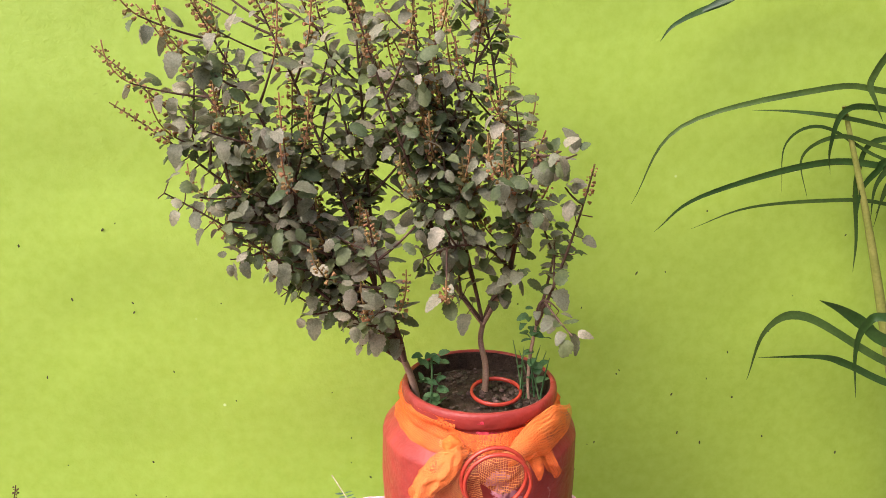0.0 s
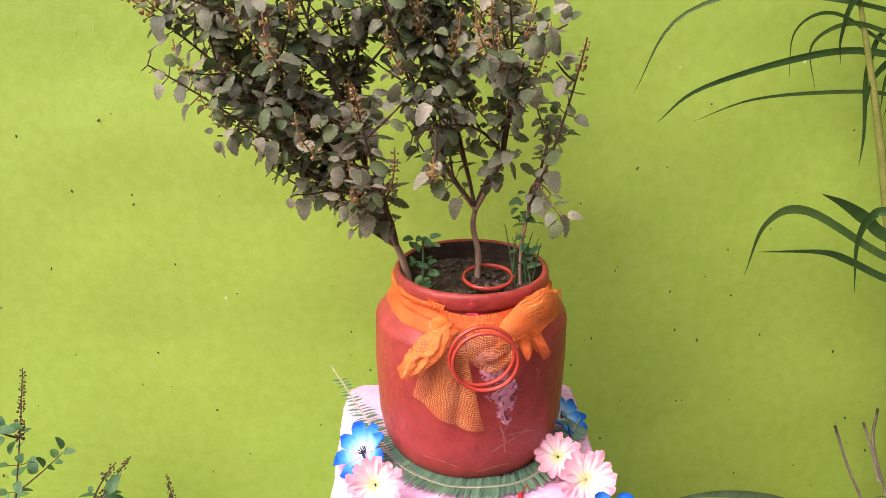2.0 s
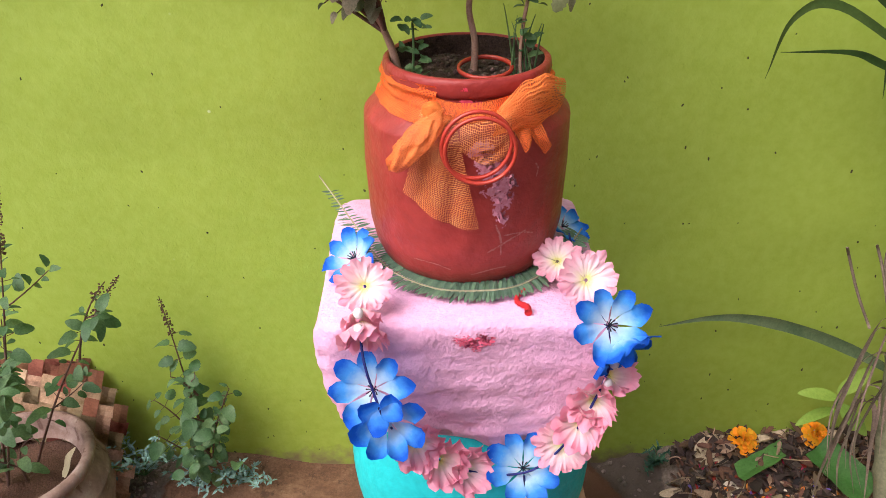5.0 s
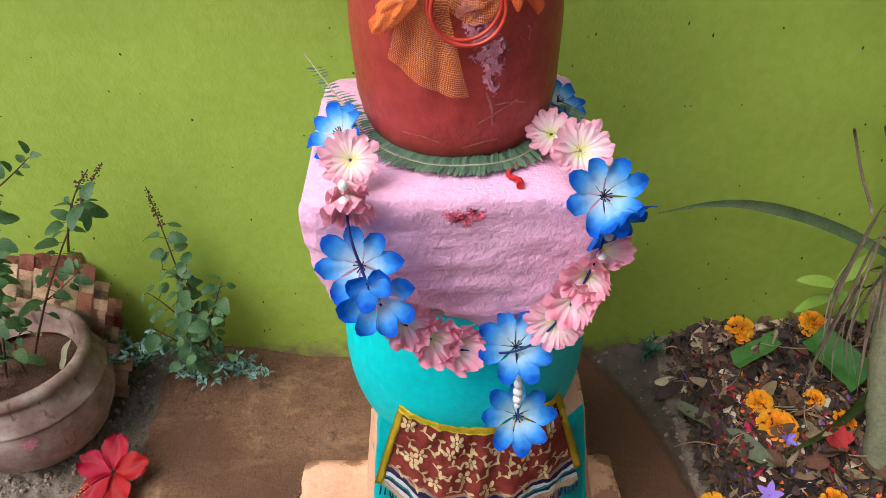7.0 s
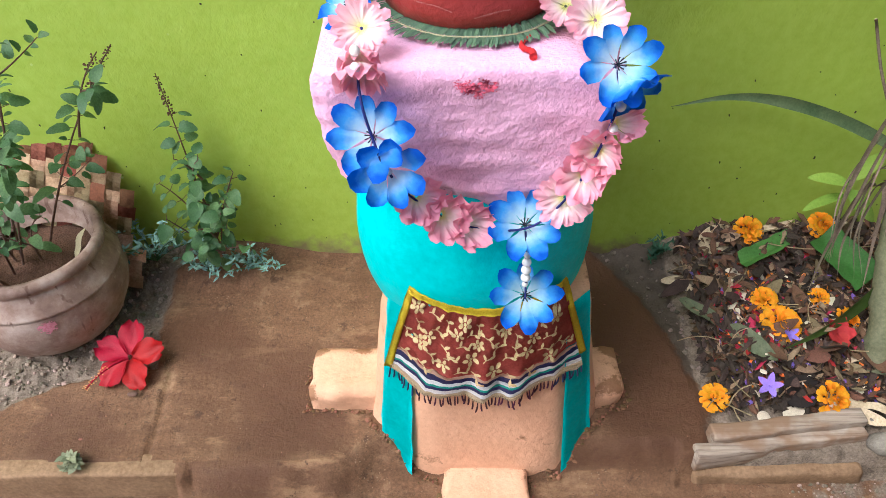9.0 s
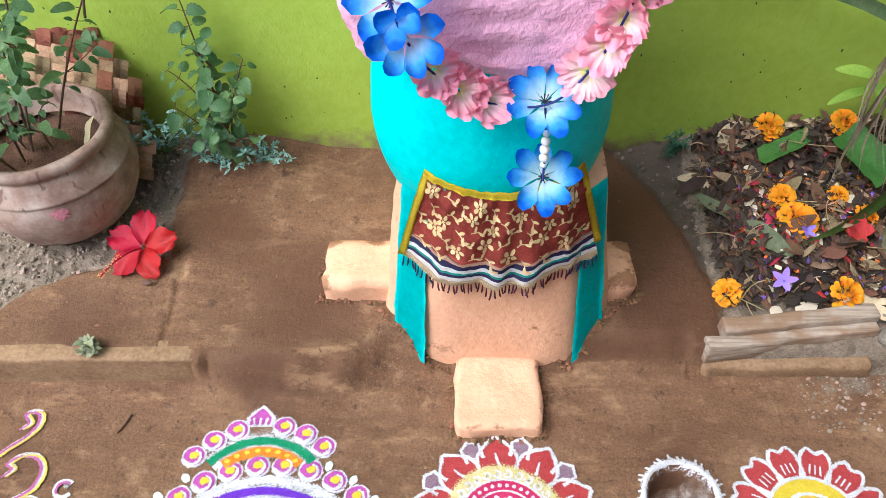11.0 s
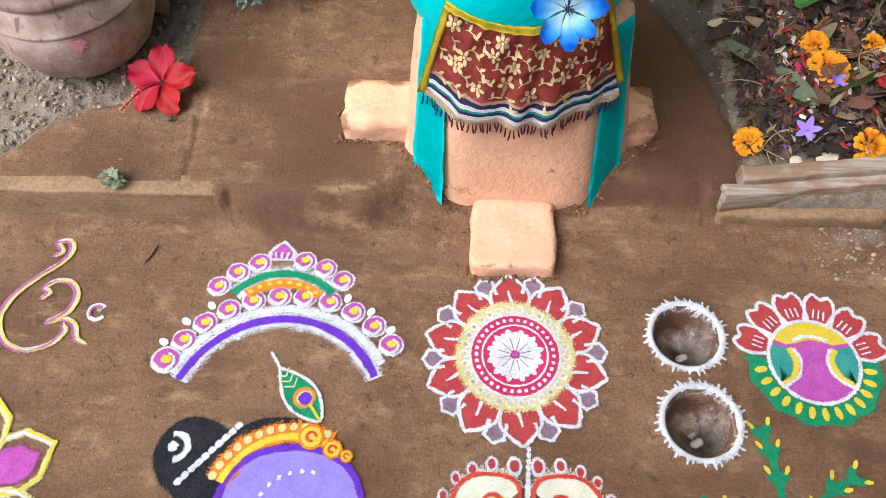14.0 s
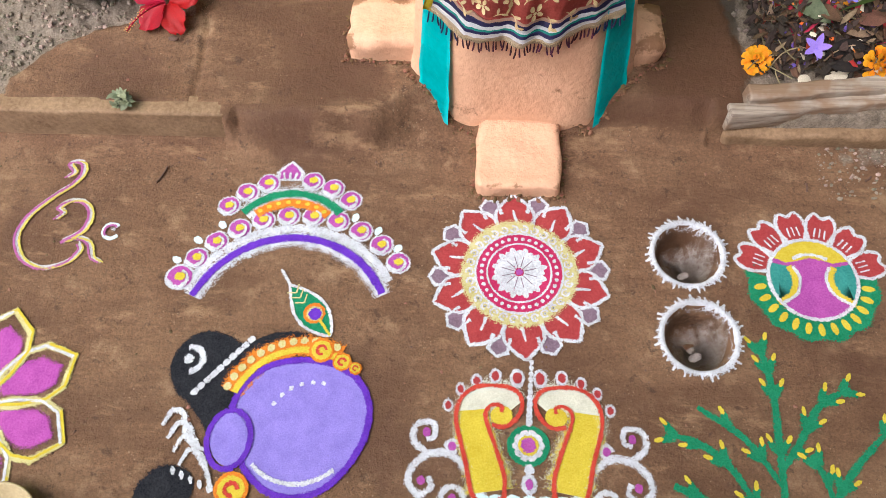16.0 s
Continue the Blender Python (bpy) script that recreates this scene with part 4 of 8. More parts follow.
def grow(plant, tips, y_mid, leaves, rnd, limit, spike_share, gap=0.017, bushy=1.0):
    """Branches from their nodes to the tips, with paired leaves, side shoots and flower spikes."""
    spots, stems, spikes = [], bmesh.new(), []
    for k, (node, tip, spiked) in enumerate(tips):
        node = Vector(node)
        tip = Vector(tip)
        mid = node.lerp(tip, 0.5) + Vector((rnd.uniform(-0.02, 0.02), rnd.uniform(-0.015, 0.015), 0.02 + rnd.uniform(-0.01, 0.02)))
        path = bezier(node, mid, tip, 14)
        tube(path, [0.0021 * (1 - 0.7 * i / 14) for i in range(15)], 5, stems)
        length = sum((b - a).length for a, b in zip(path, path[1:]))
        n = max(3, int(length / gap))
        end = 0.80 if spiked else 1.0
        for i in range(1, n + 1):
            t = i / n
            if t < 0.22 or t > end:
                continue
            q = path[min(14, int(t * 14))].lerp(path[min(14, int(t * 14) + 1)], t * 14 % 1)
            d = (path[min(14, int(t * 14) + 1)] - path[max(0, int(t * 14) - 1)]).normalized()
            u = d.cross(Vector((rnd.uniform(-1, 1), rnd.uniform(-1, 1), rnd.uniform(-0.3, 0.3)))).normalized()
            for sgn in (1, -1):
                if rnd.random() < 0.9:
                    out = u * sgn + d * 0.35 + Vector((0, 0, -0.15))
                    stalk = q + out.normalized() * rnd.uniform(0.005, 0.012)
                    tube([q, stalk], 0.0006, 3, stems)
                    spots.append((stalk, out, rnd.uniform(0.5, 1.05) * (1.05 - 0.25 * t)))
            if rnd.random() < 0.42 * bushy and t < 0.9:
                out = (u * rnd.choice((1, -1)) + d * 0.9 + Vector((rnd.uniform(-0.3, 0.3), rnd.uniform(-0.5, 0.3), 0.1))).normalized()
                L = rnd.uniform(0.03, 0.075)
                e = q + out * L
                if leaves is LEAVES and outside(e):
                    continue
                side = bezier(q, q + out * L * 0.5 + Vector((0, 0, -0.004)), e, 5)
                tube(side, [0.0014, 0.0013, 0.0012, 0.001, 0.0009, 0.0007], 4, stems)
                if rnd.random() < spike_share * 0.5:
                    spikes.append(bezier(e, e + out * 0.02 + Vector((0, 0, 0.006)), e + out * 0.02 + Vector((0, 0, 0.032)), 5))
                for m in range(2, 6):
                    for sgn in (1, -1):
                        o2 = out.cross(Vector((rnd.uniform(-1, 1), rnd.uniform(-1, 1), 0.4))).normalized() * sgn + out * 0.5
                        spots.append((side[m] + o2.normalized() * 0.005, o2, rnd.uniform(0.45, 0.9)))
        if spiked:
            spikes.append(path[11:])
    part("stem", stems, M_STEM, plant, "thin dark branching stems")
    for s in spikes:
        bm = bmesh.new()
        tube(s, 0.0008, 4, bm)
        spike_into(bm, s, rnd)
        part("flower_spike", bm, M_SPIKE if leaves is LEAVES else M_SPIKEB, plant, "dry reddish-brown flower spike" if leaves is LEAVES else "dry dark brown flower spike", smooth=False)
    if leaves is LEAVES:
        spots = [q for q in spots if not outside(q[0])]
    rnd.shuffle(spots)
    rest, more = bmesh.new(), bmesh.new()
    for i, (p, out, size) in enumerate(spots):
        me = leaves[rnd.randrange(len(leaves))]
        m = leaf_pose(p, out, rnd, size)
        if i < limit:
            piece("leaf", me, m, plant)
        else:
            to = rest if me.materials[0] is leaves[0].materials[0] else more
            tmp = me.copy()
            tmp.transform(m)
            to.from_mesh(tmp)
            bpy.data.meshes.remove(tmp)
    if len(rest.verts):
        tagged(part("leaf_mass", rest, leaves[0].materials[0], plant), kind="stuff")
    if len(more.verts):
        tagged(part("leaf_mass", more, leaves[2].materials[0], plant), kind="stuff")


basil = thing("basil_plant", (PX, PY, 0.845), "tall dusky purple-green basil bush with dry flower spikes", "plant")
rnd = random.Random(11)
L0, C0, R0 = Vector((-0.066, -0.24, 0.842)), Vector((0.006, -0.225, 0.842)), Vector((0.05, -0.245, 0.842))
trunks = bmesh.new()
tl = bezier(L0, (-0.07, -0.24, 0.89), (-0.105, -0.245, 0.935), 8)
tube(tl, [0.0044 - 0.00025 * i for i in range(9)], 8, trunks)
tc = spline([C0, (0.007, -0.224, 0.875), (0.001, -0.225, 0.905), (0.003, -0.226, 0.925)], 4)
tube(tc, [0.0038 - 0.0001 * i for i in range(13)], 8, trunks)
tube(bezier(tc[-1], (-0.012, -0.226, 0.945), (-0.03, -0.23, 0.975), 5), 0.0028, 6, trunks)
tube(bezier(tc[-1], (0.014, -0.226, 0.945), (0.03, -0.23, 0.98), 5), 0.0028, 6, trunks)
tube(bezier(R0, (0.046, -0.245, 0.89), (0.056, -0.245, 0.93), 6), 0.0018, 6, trunks)
part("trunk", trunks, M_BARK, basil, "pale brown woody stems")
left_tips = [(-0.348, 1.205, 1), (-0.308, 1.240, 1), (-0.330, 1.158, 1), (-0.280, 1.085, 0), (-0.248, 0.996, 0), (-0.205, 0.965, 0), (-0.262, 1.275, 1), (-0.225, 1.30, 1), (-0.17, 1.31, 1), (-0.125, 1.31, 1),
             (-0.145, 0.955, 0), (-0.285, 1.165, 1), (-0.22, 1.13, 1), (-0.16, 1.11, 1), (-0.11, 1.07, 1), (-0.19, 1.04, 0), (-0.25, 1.07, 0), (-0.10, 0.96, 0)]
mid_tips = [(-0.10, 1.14, 0), (-0.12, 1.25, 1), (-0.08, 1.10, 1), (-0.05, 1.245, 1), (-0.07, 1.32, 1), (-0.015, 1.31, 1), (0.0, 1.245, 1), (0.022, 1.155, 0), (0.045, 1.135, 1), (-0.055, 1.17, 1), (-0.03, 1.075, 1), (-0.06, 1.02, 0), (0.035, 1.05, 1), (-0.035, 0.955, 0), (-0.09, 1.22, 1), (0.03, 0.985, 0)]
right_tips = [(0.090, 1.105, 1), (0.082, 1.01, 0), (0.072, 0.955, 0)]
tips = []
for grp, nodes in ((left_tips, [tl[4], tl[6], tl[8]]), (mid_tips, [Vector((-0.03, -0.23, 0.975)), tc[-1], Vector((0.03, -0.23, 0.98))]), (right_tips, [Vector((0.056, -0.245, 0.93))])):
    for i, (x, z, s) in enumerate(grp):
        node = min(nodes, key=lambda q: abs((q.x - x) * 0.6) + 0.2 * rnd.random()) if z > 1.0 else nodes[0 if grp is not mid_tips else 1]
        tips.append((node, (x, -0.25 + rnd.uniform(-0.075, 0.06) * min(1, (z - 0.93) / 0.1 + 0.3), z), s))
grow(basil, tips, -0.25, LEAVES, rnd, 300, 0.8, 0.0116, 1.2)

# ---- fern frond, red thread ----
frond = thing("fern_frond", (0, -0.327, 0.658), "grey-green feathery leaf strip lying on the pink altar top", "leaf")
line = spline([(-0.170, -0.125, 0.690), (-0.122, -0.215, 0.672), (-0.085, -0.290, 0.664), (-0.040, -0.328, 0.662), (0.006, -0.336, 0.662), (0.050, -0.326, 0.662), (0.090, -0.288, 0.664), (0.128, -0.225, 0.668)], 9)
part("midrib", tube(line, 0.0009, 5), mat("pale midrib", (0.30, 0.27, 0.16), (0.42, 0.38, 0.24), 60), frond, "pale thin midrib")
M_FERN = mat("fern leaflet", (0.060, 0.125, 0.075), (0.14, 0.22, 0.14), 60, 0.6, 400, 0.3, 0.0005, 0.3, 0.5)
LEAFLET = leaf_mesh("leaflet", M_FERN, 0.017, 0.0042, 0.15, 0.15, 0, 4)
rnd = random.Random(5)
for i in range(3, len(line) - 2):
    d = (line[i + 1] - line[i - 1]).normalized()
    sd = Vector((0, 0, 1)).cross(d).normalized()
    for half in (0, 0.5):
        for sgn in (1, -1):
            p = line[i].lerp(line[i + 1], half)
            piece("leaflet", LEAFLET, leaf_pose(p, sd * sgn + d * 0.25 * sgn + Vector((0, 0, rnd.uniform(-0.05, 0.2) if sgn < 0 else 0.3)), rnd, rnd.uniform(0.8, 1.1) * (0.6 if i < 8 else 1)), frond)
thread = thing("red_thread", (0.05, -0.355, 0.657), "short twisted red cotton thread on the pink altar top", "thread")
bm = tube(spline([(0.053, -0.332, 0.660), (0.045, -0.342, 0.6595), (0.044, -0.352, 0.659), (0.052, -0.360, 0.659), (0.052, -0.370, 0.659)], 8), [0.0018 + 0.0016 * i / 32 + 0.0005 * math.sin(i * 2.2) for i in range(33)], 8)
part("strand", bm, mat("red cotton", (0.40, 0.01, 0.015), (0.55, 0.03, 0.03), 200, 0.9, 900, 0.8), thread)


# ---- garland ----
def petal_flower(name, material, petals, r, depth, layers, ruffle, gap, tip, seed):
    """A cloth flower facing +z: rings of broad petals, fluted and uneven at the rim, rising like a funnel."""
    bm = bmesh.new()
    rg = random.Random(seed)
    for ly in range(layers):
        rr = r * (1 - 0.16 * ly)
        for k in range(petals):
            a0 = 2 * math.pi * (k + 0.5 * ly) / petals + rg.uniform(-0.07, 0.07)
            half = math.pi / petals * gap
            long, lean, ph, roll = rg.uniform(0.90, 1.06), rg.uniform(-0.16, 0.16), rg.uniform(0, 6.28), rg.uniform(0.2, 0.7)
            rows = []
            for i in range(9):
                t = i / 8
                row = []
                for j in range(7):
                    q = j / 3 - 1
                    a = a0 + half * q * (0.62 + 0.38 * min(1, t * 1.6))
                    edge = 1 - tip * abs(q) ** (4 if layers > 1 else 2.4) * t * t + (0.03 * rg.uniform(-1, 1) if i == 8 else 0) + (0.05 if layers < 2 else 0) * (1 - abs(q)) * t ** 6
                    rad = rr * long * (0.07 + 0.93 * t) * edge
                    z = rr * (depth * (1 + lean) * t ** 1.25 - roll * 0.35 * max(0, t - 0.6) + (0.05 * (1 - q * q) + 0.05 * (k % 2)) * t + 0.07 * ly)
                    z += ruffle * rr * t * t * math.sin(q * 4.2 + ph)
                    k2 = 1 + ruffle * 0.25 * t * t * math.cos(q * 4.2 + ph)
                    row.append(bm.verts.new((rad * k2 * math.cos(a), rad * k2 * math.sin(a), z)))
                rows.append(row)
            for p, q in zip(rows, rows[1:]):
                for j in range(6):
                    bm.faces.new((p[j], p[j + 1], q[j + 1], q[j]))
    return mesh_of(name, bm, material)


def flower_mat(name, stops, reach):
    """Dyed cloth, shading from the heart of the flower to its rim."""
    m, nt, co, p = start(name)
    ln = nt.nodes.new("ShaderNodeVectorMath")
    ln.operation = "LENGTH"
    nt.links.new(co, ln.inputs[0])
    t = mathn(nt, "ADD", mathn(nt, "DIVIDE", ln.outputs["Value"], reach), mathn(nt, "MULTIPLY", mathn(nt, "SUBTRACT", noise_node(nt, co, 130, 4), 0.5), 0.28))
    col = ramp(nt, t, stops)
    nt.links.new(col, p.inputs["Base Color"])
    p.inputs["Roughness"].default_value, p.inputs["Specular IOR Level"].default_value = 0.75, 0.2
    nt.links.new(bump(nt, noise_node(nt, co, 500, 4), 0.4, 0.0006), p.inputs["Normal"])
    tr = nt.nodes.new("ShaderNodeBsdfTranslucent")
    nt.links.new(col, tr.inputs[0])
    mx = nt.nodes.new("ShaderNodeMixShader")
    mx.inputs[0].default_value = 0.35
    nt.links.new(p.outputs[0], mx.inputs[1])
    nt.links.new(tr.outputs[0], mx.inputs[2])
    nt.links.new(mx.outputs[0], nt.nodes["Material Output"].inputs[0])
    return m


M_BLUE = flower_mat("blue cloth petals", [(0.12, (0.70, 0.84, 0.93)), (0.42, (0.38, 0.67, 0.93)), (0.68, (0.07, 0.36, 0.88)), (0.95, (0.008, 0.11, 0.62))], 0.043)
M_ROSE = flower_mat("pink cloth petals", [(0.12, (0.80, 0.80, 0.30)), (0.26, (0.90, 0.82, 0.66)), (0.50, (0.91, 0.70, 0.73)), (0.92, (0.89, 0.40, 0.52))], 0.038)
M_BEAD = mat("pearl bead", (0.72, 0.72, 0.70), (0.82, 0.82, 0.80), 60, 0.25, 300, 0.05, 0.0003, 0.1, 0, 0.5)
M_CORD = mat("dark blue cord", (0.012, 0.018, 0.12), (0.025, 0.035, 0.2), 90, 0.7)
BLUE = [petal_flower("flower", M_BLUE, 8, 0.040, 0.36, 1, 0.07, 1.10, 0.34, 5), petal_flower("flower", M_BLUE, 7, 0.039, 0.55, 1, 0.08, 1.10, 0.34, 6)]
ROSE = [petal_flower("flower", M_ROSE, 13, 0.034, 0.34, 2, 0.07, 1.12, 0.30, 7), petal_flower("flower", M_ROSE, 8, 0.034, 0.80, 2, 0.22, 1.20, 0.22, 8)]
bm = bmesh.new()
rg = random.Random(12)
for k in range(9):
    a = k * 0.7
    tube([(0, 0, 0.001), (0.004 * math.cos(a), 0.004 * math.sin(a), 0.006), (0.006 * math.cos(a), 0.006 * math.sin(a), 0.009 + 0.002 * rg.random())], [0.0007, 0.0006, 0.0008], 4, bm)
STAMENS = mesh_of("stamen_cluster", bm, mat("black stamen", (0.006, 0.007, 0.016), (0.02, 0.022, 0.05), 90, 0.6))
bm = bmesh.new()
bmesh.ops.create_uvsphere(bm, u_segments=14, v_segments=8, radius=0.0042)
BEAD = mesh_of("bead", bm, M_BEAD)
garland = thing("flower_garland", (0, -0.39, 0.56), "garland of blue and pink cloth flowers hung over the altar top", "garland")
POSIES = [  # colour, kind, place, facing, turn, size
    ("b", 0, (-0.116, -0.288, 0.672), (-0.45, -0.35, 0.8), 10, 0.80), ("b", 0, (0.106, -0.222, 0.668), (0.5, -0.2, 0.85), 40, 0.72),
    ("r", 0, (-0.102, -0.352, 0.680), (0.0, -0.72, 0.69), 0, 0.83), ("r", 1, (-0.105, -0.382, 0.676), (0.1, -0.60, -0.4), 25, 0.56), ("r", 1, (-0.102, -0.394, 0.670), (0.05, -0.72, -0.55), 60, 0.74),
    ("b", 0, (-0.094, -0.410, 0.604), (-0.15, -0.85, 0.5), 12, 0.96), ("b", 1, (-0.082, -0.420, 0.574), (0.1, -0.9, 0.25), 30, 0.90),
    ("r", 1, (-0.058, -0.398, 0.524), (0.25, -0.85, 0.35), 0, 0.76), ("r", 1, (-0.034, -0.400, 0.502), (0.35, -0.80, 0.35), 40, 0.76), ("r", 1, (-0.010, -0.400, 0.489), (0.55, -0.70, 0.40), 15, 0.76),
    ("b", 0, (0.052, -0.398, 0.484), (0.0, -0.55, 0.70), 20, 0.95), ("b", 0, (0.056, -0.410, 0.394), (0.05, -0.75, 0.55), 0, 0.95),
    ("r", 0, (0.089, -0.404, 0.525), (-0.2, -0.85, 0.35), 10, 0.88), ("r", 1, (0.104, -0.408, 0.556), (-0.30, -0.75, 0.20), 35, 0.74), ("r", 1, (0.114, -0.406, 0.584), (-0.20, -0.75, 0.10), 70, 0.74), ("r", 1, (0.127, -0.400, 0.606), (0.35, -0.5, 0.6), 20, 0.66),
    ("b", 0, (0.119, -0.408, 0.671), (0.10, -0.82, 0.55), 15, 0.88), ("b", 1, (0.126, -0.408, 0.655), (0.45, -0.70, -0.50), 50, 0.86),
    ("r", 0, (0.105, -0.362, 0.689), (0.10, -0.72, 0.68), 25, 0.88), ("r", 0, (0.087, -0.310, 0.678), (-0.1, -0.6, 0.75), 5, 0.74)]
for colour, kind, at, face, turn, size in POSIES:
    q = Vector(face).normalized().to_track_quat("Z", "Y").to_matrix().to_4x4()
    m = Matrix.Translation(at) @ q @ pose(0, 0, 0, 0, 0, turn) @ Matrix.Scale(size, 4)
    f = piece("flower", (BLUE if colour == "b" else ROSE)[kind], m, garland, "blue cloth lily with pale heart" if colour == "b" else "ruffled pink cloth flower with cream heart")
    if colour == "b":
        b = new("bead" if kind else "stamen_cluster", BEAD if kind else STAMENS)
        b.parent = f
        b.location = (0, 0, 0.008 if kind else 0.0)
cord = spline([(-0.128, -0.262, 0.672), (-0.102, -0.340, 0.670), (-0.105, -0.378, 0.664), (-0.102, -0.412, 0.645), (-0.094, -0.420, 0.610), (-0.082, -0.428, 0.578), (-0.058, -0.402, 0.522), (-0.010, -0.402, 0.488), (0.052, -0.408, 0.488), (0.089, -0.412, 0.530), (0.114, -0.412, 0.588), (0.123, -0.416, 0.650), (0.112, -0.385, 0.674), (0.105, -0.350, 0.672), (0.112, -0.232, 0.668)], 6)
part("cord", tube(cord, 0.0013, 6), M_CORD, garland, "dark blue cord")
part("cord", tube([(0.052, -0.408, 0.484), (0.054, -0.416, 0.45), (0.056, -0.418, 0.396)], 0.0012, 6), M_CORD, garland, "dark blue cord")
for z, size in ((0.459, 0.9), (0.449, 1.2), (0.438, 1.3), (0.427, 1.25), (0.417, 0.8)):
    piece("bead", BEAD, Matrix.Translation((0.0545, -0.4165, z)) @ Matrix.Diagonal((size, size, size, 1)), garland, "white pearl bead")
for x, y, z in ((-0.104, -0.404, 0.686), (-0.104, -0.412, 0.674), (0.124, -0.424, 0.640), (0.122, -0.418, 0.612)):
    piece("bead", BEAD, Matrix.Translation((x, y, z)) @ Matrix.Diagonal((1.1, 1.1, 1.3, 1)), garland, "white pearl bead")


# ---- brocade cloth ----
apron = thing("altar_cloth", (0.018, -0.39, 0.29), "maroon brocade cloth with gold flowers, striped hem and dark fringe", "cloth")


def cloth_at(u, v, h=0.0):
    """A place on the cloth: u across from -1 to 1, v down from 0 to 1."""
    x = 0.020 + u * (0.090 + 0.038 * v)
    zt = 0.344 + 0.013 * u * u
    zb = 0.194 + 0.014 * u * u + 0.007 * u
    z = zt + (zb - zt) * v
    yt = AY - math.sqrt(max(0.0005, (0.1495 + 0.002) ** 2 - (x - AX) ** 2)) + 0.004
    yb = -0.398 + 0.046 * u * u
    fold = 0.0065 * math.sin(u * 13 + v * 3 + 1.5 * math.sin(u * 5)) * v + 0.004 * noise.noise((u * 6, v * 7, 3)) + 0.002 * noise.noise((u * 16, v * 16, 6))
    fw, hw, fd, bd = base_ring(min(1, (z + 0.01) / 0.32))
    dx = abs(x - AX - 0.012)
    yk = AY - fd + max(0, dx - fw) * fd * 0.40 / (hw - fw)
    y = min(yt + (yb - yt) * min(1, v * 1.15), yk - 0.007 if z < 0.325 else 9)
    return Vector((x, y - 0.004 - fold - h, z))


def cloth_patch(name, u0, u1, v0, v1, material, nu=60, nv=10, h=0.0, label="", wave=None):
    bm = bmesh.new()
    g = []
    for j in range(nv + 1):
        row = []
        for i in range(nu + 1):
            u = u0 + (u1 - u0) * i / nu
            v = v0 + (v1 - v0) * j / nv
            row.append(bm.verts.new(cloth_at(u, v + (wave(u) if wave else 0), h)))
        g.append(row)
    for j in range(nv):
        for i in range(nu):
            bm.faces.new((g[j][i], g[j][i + 1], g[j + 1][i + 1], g[j + 1][i]))
    bmesh.ops.solidify(bm, geom=bm.faces[:], thickness=0.0008)
    bmesh.ops.recalc_face_normals(bm, faces=bm.faces)
    return part(name, bm, material, apron, label)


M_MAROON = mat("maroon brocade", (0.29, 0.035, 0.028), (0.42, 0.085, 0.065), 40, 0.6, 1400, 0.6, 0.0004, 0.3)
M_GOLD = mat("gold brocade", (0.52, 0.36, 0.16), (0.70, 0.54, 0.30), 120, 0.5, 1200, 0.5, 0.0004, 0.4, 0, 0.5, 0.15)
cloth_patch("brocade_panel", -1, 1, 0.03, 0.72, M_MAROON, 70, 26)
cloth_patch("top_band", -1.04, 1.04, -0.03, 0.045, M_YELLOW, 60, 3, 0.0015, "yellow ribbon band")
cloth_patch("side_band", -1.045, -0.965, 0.0, 0.98, M_YELLOW, 3, 20, 0.0018, "yellow ribbon band")
cloth_patch("side_band", 0.975, 1.05, 0.0, 0.85, M_YELLOW, 3, 20, 0.0018, "yellow ribbon band")
STRIPES = [("stripe", 0.715, 0.745, (0.50, 0.30, 0.22)), ("stripe", 0.745, 0.795, (0.030, 0.025, 0.09)), ("stripe", 0.795, 0.83, (0.72, 0.72, 0.74)), ("stripe", 0.83, 0.85, (0.02, 0.30, 0.24)), ("stripe", 0.85, 0.885, (0.035, 0.03, 0.11)), ("stripe", 0.885, 0.925, (0.74, 0.70, 0.70)), ("stripe", 0.925, 0.985, (0.50, 0.38, 0.27))]
for nm, a, b, c in STRIPES:
    cloth_patch(nm, -0.985, 0.985, a, b, mat("hem stripe", tuple(0.85 * q for q in c), c, 60, 0.55, 1500, 0.4, 0.0004, 0.25), 60, 2, 0.001, wave=lambda u: 0.01 * math.sin(u * 9))
bm = bmesh.new()
for i in range(90):  # looped braid over the hem
    u = -0.97 + 1.94 * i / 89
    tube([cloth_at(u + 0.011 * math.cos(q), 0.955 + 0.018 * math.sin(q), 0.0022) for q in (j * math.pi / 4 for j in range(9))], 0.0005, 3, bm)
braid = part("braid", bm, mat("gold braid", (0.42, 0.30, 0.16), (0.6, 0.46, 0.28), 200, 0.5, 900, 0.4), apron, "gold looped braid")
tagged(braid, kind="stuff")
M_TASSEL = mat("dark maroon fringe", (0.035, 0.008, 0.02), (0.09, 0.015, 0.035), 90, 0.8, 900, 0.5, 0.0005, 0.3, 0.6)
M_TASSELB = mat("dark blue fringe", (0.01, 0.012, 0.05), (0.03, 0.03, 0.11), 90, 0.8, 900, 0.5, 0.0005, 0.3, 0.6)
rnd = random.Random(8)
for i in range(52):
    u = -0.97 + 1.94 * i / 51 + rnd.uniform(-0.008, 0.008)
    p = cloth_at(u, 0.985, 0.0005)
    L = rnd.uniform(0.013, 0.019)
    lean = rnd.uniform(-0.004, 0.004)
    bm = tube([p, p + Vector((lean * 0.4, -0.002, -L * 0.5)), p + Vector((lean, -0.001, -L))], [0.0007, 0.0013, 0.0011], 5)
    part("tassel", bm, M_TASSELB if abs(u) > 0.68 else M_TASSEL, apron)


def gold(shape, name="gold_petal"):
    shape.done(name, M_GOLD, apron)


